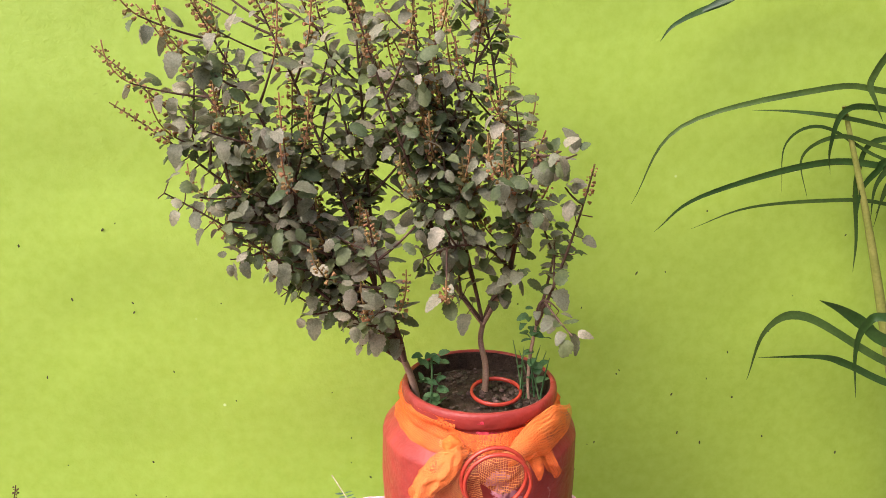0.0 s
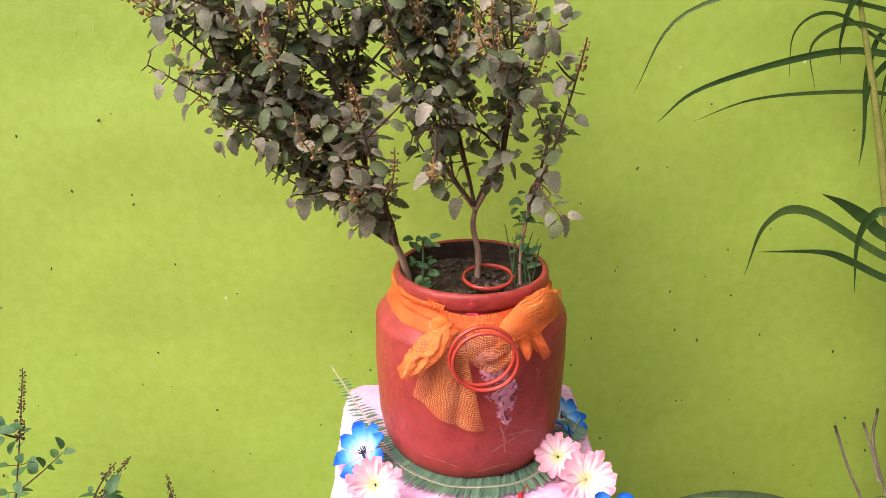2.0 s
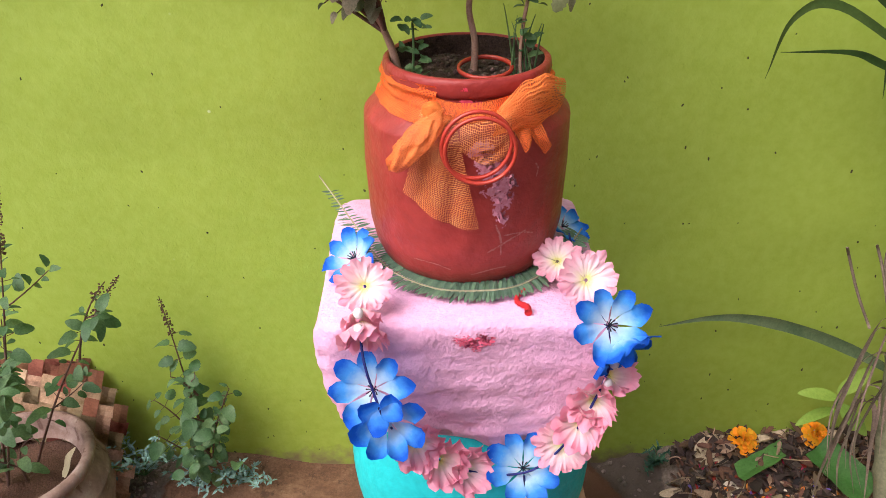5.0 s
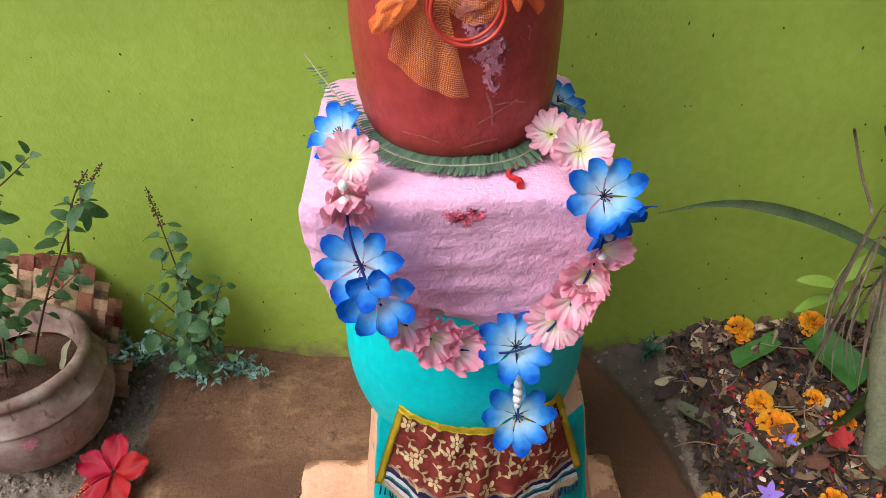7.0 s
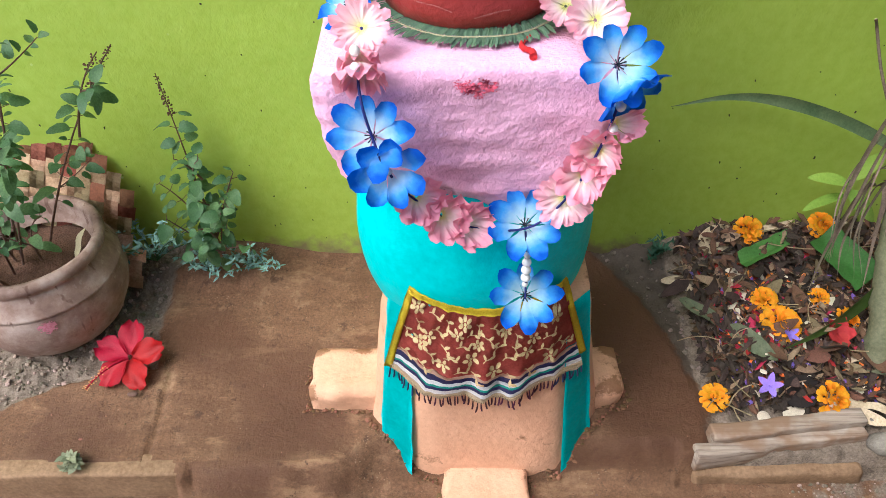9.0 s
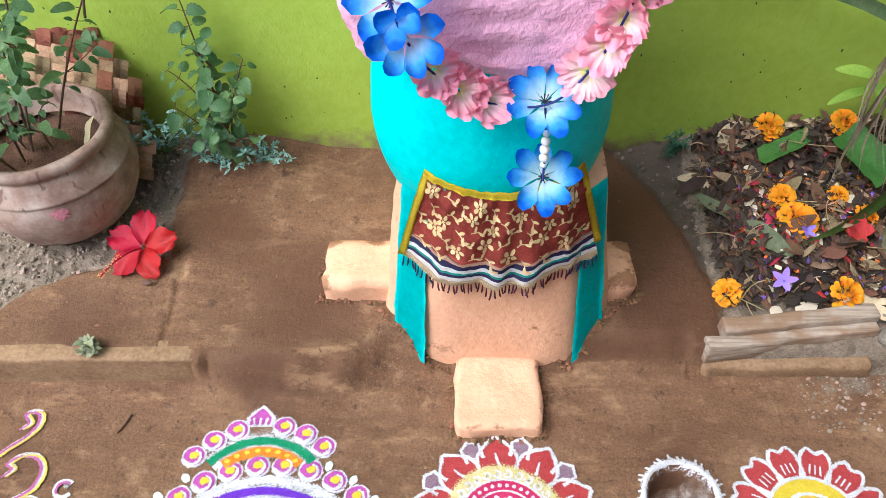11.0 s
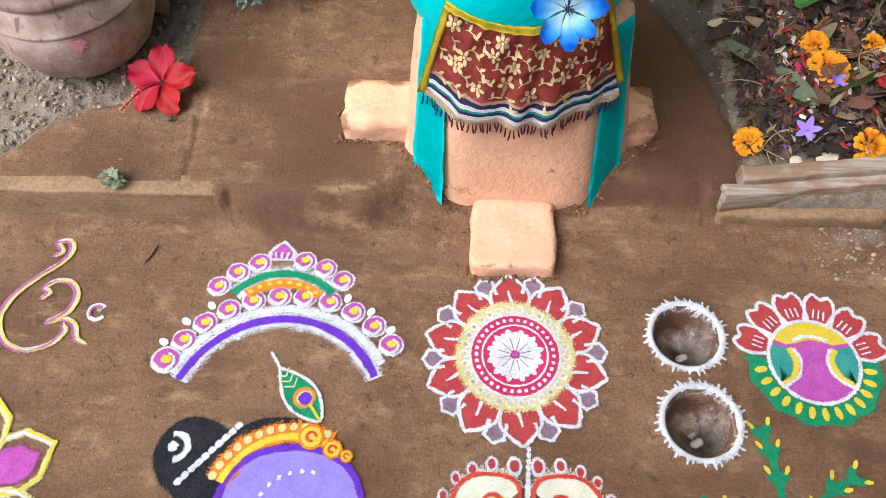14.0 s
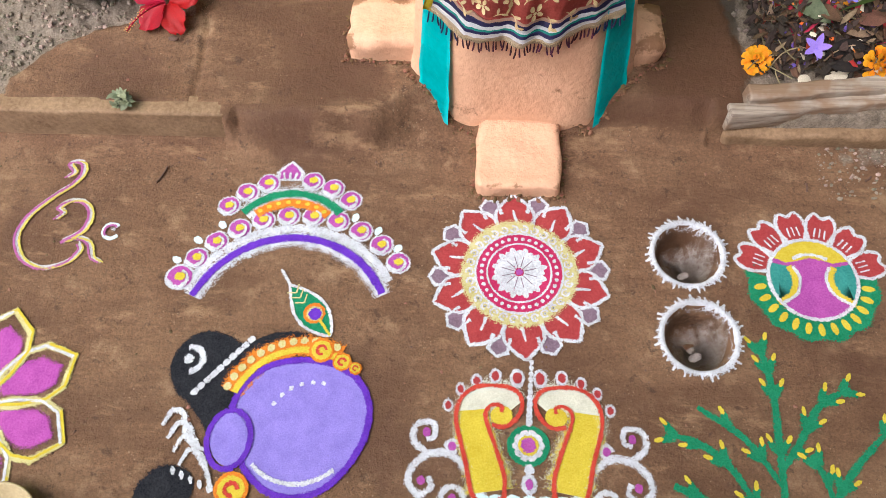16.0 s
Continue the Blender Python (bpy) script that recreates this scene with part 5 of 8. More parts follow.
def gold_sheet():
    return Sheet(lambda a, b, h: tuple(cloth_at(a, b, 0.0014 + h)))


def motif(u, v, s, petals, turn):
    for k in range(petals):
        a = turn + 2 * math.pi * k / petals
        gold(gold_sheet().disc(u + s * 0.60 * math.cos(a), v + s * 0.60 * math.sin(a) * 0.85, s * 0.31, s * 0.20, 0, a, 0.003, 10))
    gold(gold_sheet().disc(u, v, s * 0.16, s * 0.14, 0.0004, 0, 0.003, 8), "gold_heart")


def sprig(u, v, a, n, s):
    pts = [(u + s * i * math.cos(a + 0.18 * i), v + s * i * math.sin(a + 0.18 * i) * 0.8) for i in range(n)]
    gold(gold_sheet().line(pts, 0.006, 0, 3), "gold_stem")
    for i, (x, y) in enumerate(pts[1:]):
        b = a + 0.18 * i + (0.8 if i % 2 else -0.8)
        gold(gold_sheet().disc(x + 0.036 * math.cos(b), y + 0.036 * math.sin(b), 0.034, 0.013, 0.0002, b, 0.003, 10), "gold_leaf")


rg = random.Random(17)
for r in range(5):
    for c in range(10):
        u, v = -0.88 + 0.198 * c + 0.1 * (r % 2) + rg.uniform(-0.04, 0.04), 0.115 + 0.132 * r + rg.uniform(-0.02, 0.02)
        if abs(u) < 0.93:
            if (r + c) % 3 == 0:
                motif(u, v, rg.uniform(0.075, 0.105), rg.choice((5, 6)), rg.uniform(0, 3))
            else:
                sprig(u - 0.07, v + 0.03, rg.uniform(-1.2, 1.2), 4, 0.046)


# ---- clay pot and plants beside the wall ----
CX, CY, CZ = -0.652, -0.138, 0.078
clay = thing("clay_pot", (CX, CY, CZ), "weathered round clay pot with soil, standing on gravel", "pot")
cp = [(0.070, 0.0), (0.088, 0.006), (0.108, 0.03), (0.124, 0.068), (0.129, 0.100), (0.1265, 0.128), (0.1255, 0.131), (0.128, 0.1335), (0.126, 0.137), (0.119, 0.152), (0.110, 0.168), (0.1085, 0.172), (0.113, 0.176), (0.1155, 0.184), (0.114, 0.192), (0.108, 0.196), (0.101, 0.194), (0.098, 0.184), (0.099, 0.160), (0.09, 0.150)]


def clay_mat():
    m, nt, co, p = start("weathered clay wall")
    col = ramp(nt, noise_node(nt, co, 14, 6, 0.65), [(0.32, (0.14, 0.08, 0.06)), (0.48, (0.26, 0.17, 0.135)), (0.66, (0.42, 0.33, 0.285))])
    drip = nt.nodes.new("ShaderNodeMapping")
    drip.inputs["Scale"].default_value = (38, 38, 6)
    nt.links.new(co, drip.inputs[0])
    col = mixc(nt, ramp(nt, noise_node(nt, drip.outputs[0], 1, 3), [(0.60, (0, 0, 0)), (0.64, (0.75, 0.75, 0.75))]), col, (0.12, 0.062, 0.042))
    col = mixc(nt, ramp(nt, noise_node(nt, co, 90, 4), [(0.6, (0, 0, 0)), (0.75, (0.5, 0.5, 0.5))]), col, (0.42, 0.34, 0.29))
    nt.links.new(col, p.inputs["Base Color"])
    p.inputs["Roughness"].default_value = 0.9
    nt.links.new(bump(nt, noise_node(nt, co, 130, 5), 0.6, 0.002), p.inputs["Normal"])
    return m


part("pot_wall", lathe([(r * 0.96, z * 0.875) for r, z in cp], 64, (CX, CY, CZ), 0.02, None, False), clay_mat(), clay)
bm = bmesh.new()
rows = [[bm.verts.new((CX + 0.1 * j / 10 * math.cos(i * math.pi / 16), CY + 0.1 * j / 10 * math.sin(i * math.pi / 16), CZ + 0.132 + 0.010 * noise.noise((j * 0.5 * math.cos(i * 0.2), j * 0.5 * math.sin(i * 0.2), 2)) - 0.012 * math.sin(j / 10 * 1.5))) for i in range(32)] for j in range(11)]
for a, b in zip(rows, rows[1:]):
    for i in range(32):
        bm.faces.new((a[i], b[i], b[(i + 1) % 32], a[(i + 1) % 32]))
bmesh.ops.remove_doubles(bm, verts=bm.verts, dist=1e-5)
part("soil", bm, mat("reddish soil", (0.06, 0.028, 0.018), (0.16, 0.085, 0.055), 50, 0.95, 260, 1.0, 0.004, 0.5), clay, "reddish-brown soil")
sh = Sheet(lambda x, z, h: (x, CY - math.sqrt(max(0, 0.1238 ** 2 - (x - CX) ** 2)) - h, z))
sh.disc(-0.600, 0.180, 0.010, 0.009, 0.002, 0, 0.004)
sh.done("powder_dab", W_SMEAR, clay, "faint pink powder dab")


def lone_leaf(name, at, out, length, width, material, label, fold=0.15, droop=0.4, cat="leaf", group="", seed=1, n=8):
    me = leaf_mesh(name, material, length, width, fold, droop, 0.0, n)
    for v in me.vertices:
        v.co.z += 0.10 * length * noise.noise((v.co.x * 60, v.co.y * 40, seed))
    ob = new(name, me)
    ob.matrix_basis = leaf_pose(Vector(at), Vector(out), random.Random(seed))
    return tagged(ob, label, cat, group)


M_PALE = mat("dry cream leaf", (0.50, 0.42, 0.26), (0.62, 0.54, 0.36), 60, 0.8, 300, 0.3, 0.0008)
lone_leaf("dry_leaf", (-0.590, -0.135, 0.208), (0.15, 0.45, 0.75), 0.045, 0.030, M_PALE, "dry cream leaf standing in the clay pot", 0.1, 0.2)

rnd = random.Random(21)
potted = thing("potted_basil", (CX, CY, 0.225), "green basil seedlings with broad leaves in the clay pot", "plant")
grow(potted, [((-0.640, -0.110, 0.208), (-0.448, -0.100, 0.540), 1), ((-0.530, -0.105, 0.405), (-0.469, -0.100, 0.530), 1), ((-0.665, -0.150, 0.208), (-0.536, -0.150, 0.705), 1), ((-0.670, -0.140, 0.208), (-0.612, -0.150, 0.545), 1), ((-0.670, -0.170, 0.208), (-0.655, -0.215, 0.365), 0),
              ((-0.66, -0.20, 0.208), (-0.72, -0.24, 0.36), 0), ((-0.64, -0.14, 0.208), (-0.615, -0.135, 0.290), 0), ((-0.70, -0.17, 0.208), (-0.70, -0.26, 0.31), 0), ((-0.70, -0.17, 0.208), (-0.66, -0.25, 0.29), 0), ((-0.69, -0.13, 0.208), (-0.63, -0.12, 0.40), 0), ((-0.69, -0.13, 0.208), (-0.66, -0.12, 0.46), 0), ((-0.68, -0.14, 0.208), (-0.72, -0.18, 0.42), 0)], -0.17, LEAVES_G, rnd, 290, 0.1, 0.022, 0.45)
wallside = thing("wall_basil", (-0.405, -0.035, 0.105), "young green basil plant growing from gravel against the wall", "plant")
grow(wallside, [((-0.405, -0.035, 0.105), (-0.428, -0.040, 0.465), 1), ((-0.406, -0.036, 0.15), (-0.465, -0.055, 0.285), 0), ((-0.406, -0.036, 0.16), (-0.35, -0.05, 0.30), 0), ((-0.405, -0.035, 0.11), (-0.375, -0.065, 0.21), 0), ((-0.403, -0.040, 0.28), (-0.432, -0.055, 0.33), 0), ((-0.405, -0.035, 0.12), (-0.35, -0.075, 0.17), 0), ((-0.405, -0.035, 0.12), (-0.46, -0.08, 0.235), 0), ((-0.406, -0.036, 0.14), (-0.405, -0.10, 0.23), 0), ((-0.406, -0.036, 0.17), (-0.365, -0.075, 0.26), 0), ((-0.408, -0.036, 0.22), (-0.395, -0.06, 0.33), 0)], -0.04, LEAVES_W, rnd, 290, 0.05, 0.025, 0.40)
M_WEED = mat("blue-green weed", (0.10, 0.22, 0.17), (0.30, 0.46, 0.42), 60, 0.7, 400, 0.3, 0.0006, 0.4, 0.5)
WEED = leaf_mesh("leaf", M_WEED, 0.010, 0.0035, 0.2, 0.3, 0, 3)


def weed(at, r, n, label, seed, mesh=WEED):
    w = thing("weed", at, label, "weed", "small weeds")
    rg = random.Random(seed)
    spots = []
    for k in range(n):
        d = Vector((rg.uniform(-1, 1), rg.uniform(-1, 0.3), rg.uniform(0.3, 1.3))).normalized()
        e = Vector(at) + d * r * rg.uniform(0.5, 1)
        path = bezier(at, Vector(at) + d * r * 0.4 + Vector((0, 0, r * 0.15)), e, 4)
        part("stem", tube(path, 0.0008, 4), M_LEAFG, w)
        for i in range(1, 5):
            for q in range(4):
                spots.append((path[i], Vector((rg.uniform(-1, 1), rg.uniform(-1, 1), rg.uniform(-0.1, 1)))))
    for p, o in spots[:300]:
        piece("leaf", mesh, leaf_pose(p, o, rg, rg.uniform(0.7, 1.3)), w)


weed((-0.515, -0.045, 0.115), 0.120, 20, "feathery blue-green weed at the wall foot", 1)
weed((-0.430, -0.055, 0.098), 0.065, 12, "feathery blue-green weed under a basil", 2)
weed((-0.355, -0.050, 0.098), 0.065, 12, "feathery blue-green weed under a basil", 3)
weed((0.330, -0.030, 0.095), 0.045, 9, "dark green mossy weed at the wall foot", 4, leaf_mesh("leaf", mat("dark weed", (0.02, 0.07, 0.04), (0.05, 0.13, 0.08), 60, 0.7, 400, 0.3, 0.0006, 0.3, 0.5), 0.011, 0.003, 0.2, 0.2, 0, 3))
weed((-0.553, -0.402, 0.060), 0.022, 5, "small grey-green weed rooted in the step edge", 5, leaf_mesh("leaf", mat("grey weed", (0.14, 0.16, 0.09), (0.26, 0.27, 0.17), 60, 0.7, 400, 0.3, 0.0006, 0.3, 0.5), 0.011, 0.007, 0.2, 0.3, 0, 4))

# ---- grass and seedlings in the red pot ----
tuft = thing("grass_tuft", (0.05, -0.243, 0.843), "few thin green grass blades growing in the pot soil", "grass")
rg = random.Random(19)
for k in range(9):
    a = rg.uniform(0, 6.28)
    p = Vector((0.05 + rg.uniform(-0.012, 0.012), -0.243 + rg.uniform(-0.01, 0.01), 0.842))
    L = rg.uniform(0.03, 0.085)
    e = p + Vector((0.35 * L * math.cos(a), 0.3 * L * math.sin(a), L))
    part("blade", tube(bezier(p, p.lerp(e, 0.5) + Vector((0, 0, 0.01)), e, 5), [0.0010, 0.0010, 0.0009, 0.0008, 0.0006, 0.0003], 4), M_LEAFG, tuft)
for k in range(26):
    z = rg.uniform(0.86, 0.95)
    piece("leaf", LEAVES_G[2], leaf_pose(Vector((0.052 + rg.uniform(-0.01, 0.012), -0.244, z)), Vector((rg.uniform(-1, 1), rg.uniform(-0.8, 0.4), rg.uniform(-0.2, 0.6))), rg, rg.uniform(0.35, 0.7)), tuft)
sprout = thing("seedling", (-0.055, -0.262, 0.843), "leafy green seedling beside a basil stem in the pot", "seedling")
part("stem", tube(bezier((-0.055, -0.262, 0.842), (-0.05, -0.262, 0.87), (-0.052, -0.265, 0.905), 6), 0.0012, 5), M_LEAFG, sprout)
for k in range(34):
    z = rg.uniform(0.852, 0.908)
    piece("leaf", LEAVES_G[2], leaf_pose(Vector((-0.053 + rg.uniform(-0.01, 0.01), -0.262, z)), Vector((rg.uniform(-1, 1), rg.uniform(-1, 0.5), rg.uniform(-0.2, 0.6))), rg, rg.uniform(0.35, 0.65)), sprout)

# ---- woven mat ----
woven = thing("woven_mat", (-0.62, -0.06, 0.10), "torn piece of woven palm-leaf mat leaning on the wall", "mat")
M_PALM = mat("dry palm strip", (0.36, 0.22, 0.11), (0.58, 0.42, 0.26), 40, 0.7, 300, 0.4, 0.0008, 0.3, 0.5)
M_PALMR = mat("rust palm strip", (0.20, 0.07, 0.035), (0.32, 0.13, 0.07), 40, 0.7, 300, 0.4, 0.0008, 0.3, 0.5)


def strip_mesh(material, l, w):
    bm = bmesh.new()
    rows = []
    for i in range(5):
        t = i / 4
        z = 0.0014 * math.sin(math.pi * t)
        rows.append([bm.verts.new((l * (t - 0.5), s * w / 2, z + 0.0008 * (1 if abs(s) < 1 else 0))) for s in (-1, 0, 1)])
    for a, b in zip(rows, rows[1:]):
        for k in range(2):
            bm.faces.new((a[k], a[k + 1], b[k + 1], b[k]))
    bmesh.ops.solidify(bm, geom=bm.faces[:], thickness=0.0012)
    bmesh.ops.recalc_face_normals(bm, faces=bm.faces)
    return mesh_of("strip", bm, material, False)


STRIPS = [strip_mesh(M_PALM, 0.030, 0.0225), strip_mesh(M_PALMR, 0.030, 0.0225)]
frame_m = pose(-0.62, -0.085, 0.10, 68, 0, 0) @ pose(0, 0, 0, 0, 0, -14)
rg = random.Random(9)
for i in range(-7, 8):
    for j in range(-3, 16):
        c = frame_m @ Vector((i * 0.0235, j * 0.0235, 0))
        edge = float(np.interp(c.z, [0.10, 0.24, 0.30, 0.40], [-0.525, -0.53, -0.57, -0.655]))
        if c.x > edge + rg.uniform(-0.006, 0.006) or c.x < -0.80 or c.z < 0.09 or c.z > 0.41:
            continue
        flip = (i + j) % 2
        rust = 1 if (j in (9, 10, 13) or rg.random() < 0.16) and c.z > 0.17 else 0
        piece("strip", STRIPS[rust], Matrix.Translation(c) @ frame_m.to_3x3().to_4x4() @ pose(0, 0, 0.0015 * flip, rg.uniform(-2, 2), rg.uniform(-2, 2), 90 * flip + rg.uniform(-3, 3)), woven)

# ---- hibiscus ----
hib = thing("hibiscus_flower", (-0.512, -0.240, 0.085), "fresh red hibiscus flower lying on the mud", "flower")
M_HIB = mat("red hibiscus petal", (0.27, 0.0015, 0.005), (0.43, 0.005, 0.010), 60, 0.55, 250, 0.5, 0.001, 0.2, 0.3, 0.3, 0, 0.2)


def hib_petal():
    bm = bmesh.new()
    rows = []
    for i in range(10):
        t = i / 9
        w = 0.0205 * math.sin(math.pi * (0.05 + 0.74 * t ** 1.1)) ** 0.8 * (1 if i < 9 else 0.82)
        rows.append([bm.verts.new((w * s * (1 + 0.05 * math.sin(i * 2 + s * 4)), 0.004 + 0.052 * t + (0.003 * math.sin(s * 7) if i == 9 else 0) - 0.006 * s * s * t, 0.012 * t * (1 - 0.6 * t) * 2 + 0.004 * math.sin(s * 5 + t * 6) * t + 0.005 * s * s)) for s in (-1, -0.66, -0.33, 0, 0.33, 0.66, 1)])
    for a, b in zip(rows, rows[1:]):
        for k in range(6):
            bm.faces.new((a[k], a[k + 1], b[k + 1], b[k]))
    return mesh_of("petal", bm, M_HIB)


HP = hib_petal()
hm = Matrix.Translation((-0.512, -0.236, 0.092)) @ Matrix.Scale(1.0, 4) @ Vector((-0.12, -0.50, 0.85)).to_track_quat("Z", "Y").to_matrix().to_4x4()
for k in range(5):
    piece("petal", HP, hm @ pose(0, 0, 0.0012 * (k % 2), -5, 6, 72 * k + 8), hib)
st = bezier((-0.512, -0.243, 0.098), (-0.530, -0.275, 0.122), (-0.558, -0.298, 0.096), 10)
part("stamen_column", tube(st, [0.0022 - 0.0001 * i for i in range(11)], 6), M_HIB, hib, "long red stamen column")
bm = bmesh.new()
rg = random.Random(3)
for p in st[5:]:
    for _ in range(7):
        d = Vector((rg.uniform(-1, 1), rg.uniform(-1, 1), rg.uniform(-0.3, 1))).normalized()
        bmesh.ops.create_icosphere(bm, subdivisions=1, radius=0.0011, matrix=Matrix.Translation(p + d * 0.0045))
part("anthers", bm, mat("yellow anther", (0.55, 0.22, 0.08), (0.70, 0.36, 0.14), 90), hib, "tiny orange-yellow anthers")
bm = bmesh.new()
bmesh.ops.create_icosphere(bm, subdivisions=2, radius=0.006, matrix=Matrix.Diagonal((1.4, 0.75, 0.6, 1)))
for v in bm.verts:
    v.co *= 1 + 0.15 * noise.noise(v.co * 300)
pod = new("seed_pod", mesh_of("seed_pod", bm, M_STEM))
pod.location = (-0.497, -0.292, 0.0745)
tagged(pod, "small dark brown seed pod on the mud", "seed pod")

# ---- step edging ----
M_MUDWOOD = mat("mud-smeared board", (0.165, 0.095, 0.051), (0.30, 0.190, 0.110), 22, 0.85, 160, 0.6, 0.002, 0.35)
ob = part("edging_board", block(-1.2, -0.405, -0.417, -0.384, -0.02, 0.0575, 0.05, 0.003, 0.004, None, 12), M_MUDWOOD)
tagged(ob, "long mud-smeared board edging the low terrace", "board")


def plank(at, size, turn, label, tiltp=0):
    bm = block(-size[0] / 2, size[0] / 2, -size[1] / 2, size[1] / 2, -size[2] / 2, size[2] / 2, 0.05, 0.0035, 0.003, None, 10)
    bmesh.ops.transform(bm, matrix=pose(*at, tiltp, 0, turn), verts=bm.verts)
    p = part("plank", bm, M_PLANK)
    tagged(p, label, "plank", "planks beside the compost")


def plank_mat():
    m, nt, co, p = start("weathered plank")
    mp = nt.nodes.new("ShaderNodeMapping")
    mp.inputs["Scale"].default_value, mp.inputs["Rotation"].default_value = (9, 160, 160), (0, 0, radians(-8))
    nt.links.new(co, mp.inputs[0])
    col = ramp(nt, noise_node(nt, mp.outputs[0], 1, 5), [(0.3, (0.15, 0.105, 0.078)), (0.48, (0.31, 0.245, 0.195)), (0.7, (0.44, 0.375, 0.315))])
    col = mixc(nt, ramp(nt, noise_node(nt, co, 9, 4), [(0.46, (0, 0, 0)), (0.56, (0.85, 0.85, 0.85))]), col, (0.22, 0.125, 0.07))
    nt.links.new(col, p.inputs["Base Color"])
    p.inputs["Roughness"].default_value = 0.85
    nt.links.new(bump(nt, noise_node(nt, mp.outputs[0], 1, 5), 0.7, 0.002), p.inputs["Normal"])
    return m


M_PLANK = plank_mat()
plank((0.452, -0.362, 0.062), (0.226, 0.024, 0.034), 6.5, "weathered grey wooden plank with muddy stains", 3)
plank((0.440, -0.382, 0.046), (0.252, 0.020, 0.038), 7.0, "weathered plank half smeared with brown mud")
ob = part("mud_ledge", block(0.318, 0.560, -0.412, -0.376, -0.02, 0.026, 0.05, 0.007, 0.008, None, 8), M_MUDWOOD)
tagged(ob, "low ledge of dried brown mud under the planks", "mud ledge")


# ---- pebbles and crumbs on the bare soil ----
def scatter(name, n, region, smin, smax, material, label, seed, sink=0.3):
    rg = random.Random(seed)
    src = bmesh.new()
    bmesh.ops.create_icosphere(src, subdivisions=1, radius=1)
    base = [v.co.copy() for v in src.verts]
    tris = [[v.index for v in f.verts] for f in src.faces]
    src.free()
    V, F = [], []
    while n:
        x, y = rg.uniform(region[0], region[1]), rg.uniform(region[2], region[3])
        if mud_left(y) - 0.01 < x < mud_right(y) + 0.01 and y > EDGE_Y:
            continue
        n -= 1
        s = smin + (smax - smin) * rg.random() ** 2.5
        m = Matrix.Translation((x, y, ground_z(x, y) + s * (0.5 - sink))) @ pose(0, 0, 0, rg.uniform(0, 360), rg.uniform(0, 360), 0) @ Matrix.Diagonal((s, s * rg.uniform(0.6, 1), s * rg.uniform(0.45, 0.9), 1))
        k = len(V)
        V += [tuple(m @ (c * rg.uniform(0.8, 1.15))) for c in base]
        F += [[k + i for i in t] for t in tris]
    me = bpy.data.meshes.new(name)
    me.from_pydata(V, [], F)
    me.materials.append(material)
    tagged(new(name, me), label, "gravel", kind="stuff")


M_GRIT = mat("mixed grit", (0.12, 0.088, 0.062), (0.36, 0.29, 0.225), 60, 0.9, 300, 0.4, 0.001, 0.3, 1.0)
M_GRITD = mat("dark grit", (0.07, 0.055, 0.042), (0.26, 0.21, 0.17), 60, 0.9, 300, 0.4, 0.001, 0.3, 1.0)
scatter("gravel", 2600, (-0.86, -0.42, -0.36, -0.005), 0.0008, 0.006, M_GRIT, "loose sandy gravel beside the clay pot", 31)
scatter("gravel", 1500, (0.22, 0.86, -0.36, -0.005), 0.0008, 0.006, M_GRITD, "loose dark gravel beside the compost", 32)
scatter("gravel", 500, (0.45, 0.86, -0.50, -0.405), 0.0008, 0.005, M_GRIT, "loose grey grit below the planks", 33)
for x, y, s in ((0.585, -0.385, 0.022), (0.61, -0.43, 0.018), (0.575, -0.345, 0.014), (0.64, -0.36, 0.02)):
    bm = bmesh.new()
    bmesh.ops.create_icosphere(bm, subdivisions=3, radius=s, matrix=Matrix.Translation((x, y, ground_z(x, y) + s * 0.4)) @ pose(0, 0, 0, 20, 30, x * 900) @ Matrix.Diagonal((1.1, 0.85, 0.75, 1)))
    for v in bm.verts:
        v.co += Vector((1, 1, 1)) * 0.22 * s * noise.noise(v.co * 45)
    tagged(part("stone", bm, mat("grey stone", (0.14, 0.12, 0.10), (0.30, 0.27, 0.23), 40, 0.9, 200, 0.7, 0.002)), "grey-brown rough stone on the bare soil", "stone", "loose stones")

# ---- compost heap ----
DRY = [mat("dry leaf brown", (0.06, 0.030, 0.018), (0.15, 0.080, 0.045), 50, 0.85, 260, 0.5, 0.001, 0.3, 0.6), mat("dry leaf tan", (0.15, 0.10, 0.055), (0.31, 0.225, 0.14), 50, 0.85, 260, 0.5, 0.001, 0.3, 0.5), mat("rotten leaf", (0.02, 0.014, 0.012), (0.07, 0.045, 0.035), 50, 0.8, 260, 0.5, 0.001, 0.3, 0.6)]


rg = random.Random(41)
names = ("crumpled dark brown dry leaf on the compost", "curled tan dry leaf on the compost", "rotten blackish leaf on the compost")
for i in range(150):
    x, y = rg.uniform(0.37, 0.72), rg.uniform(-0.31, -0.015)
    if x < 0.37 + 0.1 * max(0, (-y - 0.15) / 0.15):
        continue
    k = rg.choice((0, 0, 1, 1, 2, 2))
    L = rg.uniform(0.022, 0.062)
    lone_leaf("dry_leaf", (x, y, ground_z(x, y) + rg.uniform(0.003, 0.014)), (rg.uniform(-1, 1), rg.uniform(-1, 1), rg.uniform(-0.1, 0.35)), L, L * rg.uniform(0.3, 0.6), DRY[k], names[k], rg.uniform(-0.8, 0.8), rg.uniform(-0.5, 0.5), "leaf", "dry leaves on the compost", i)


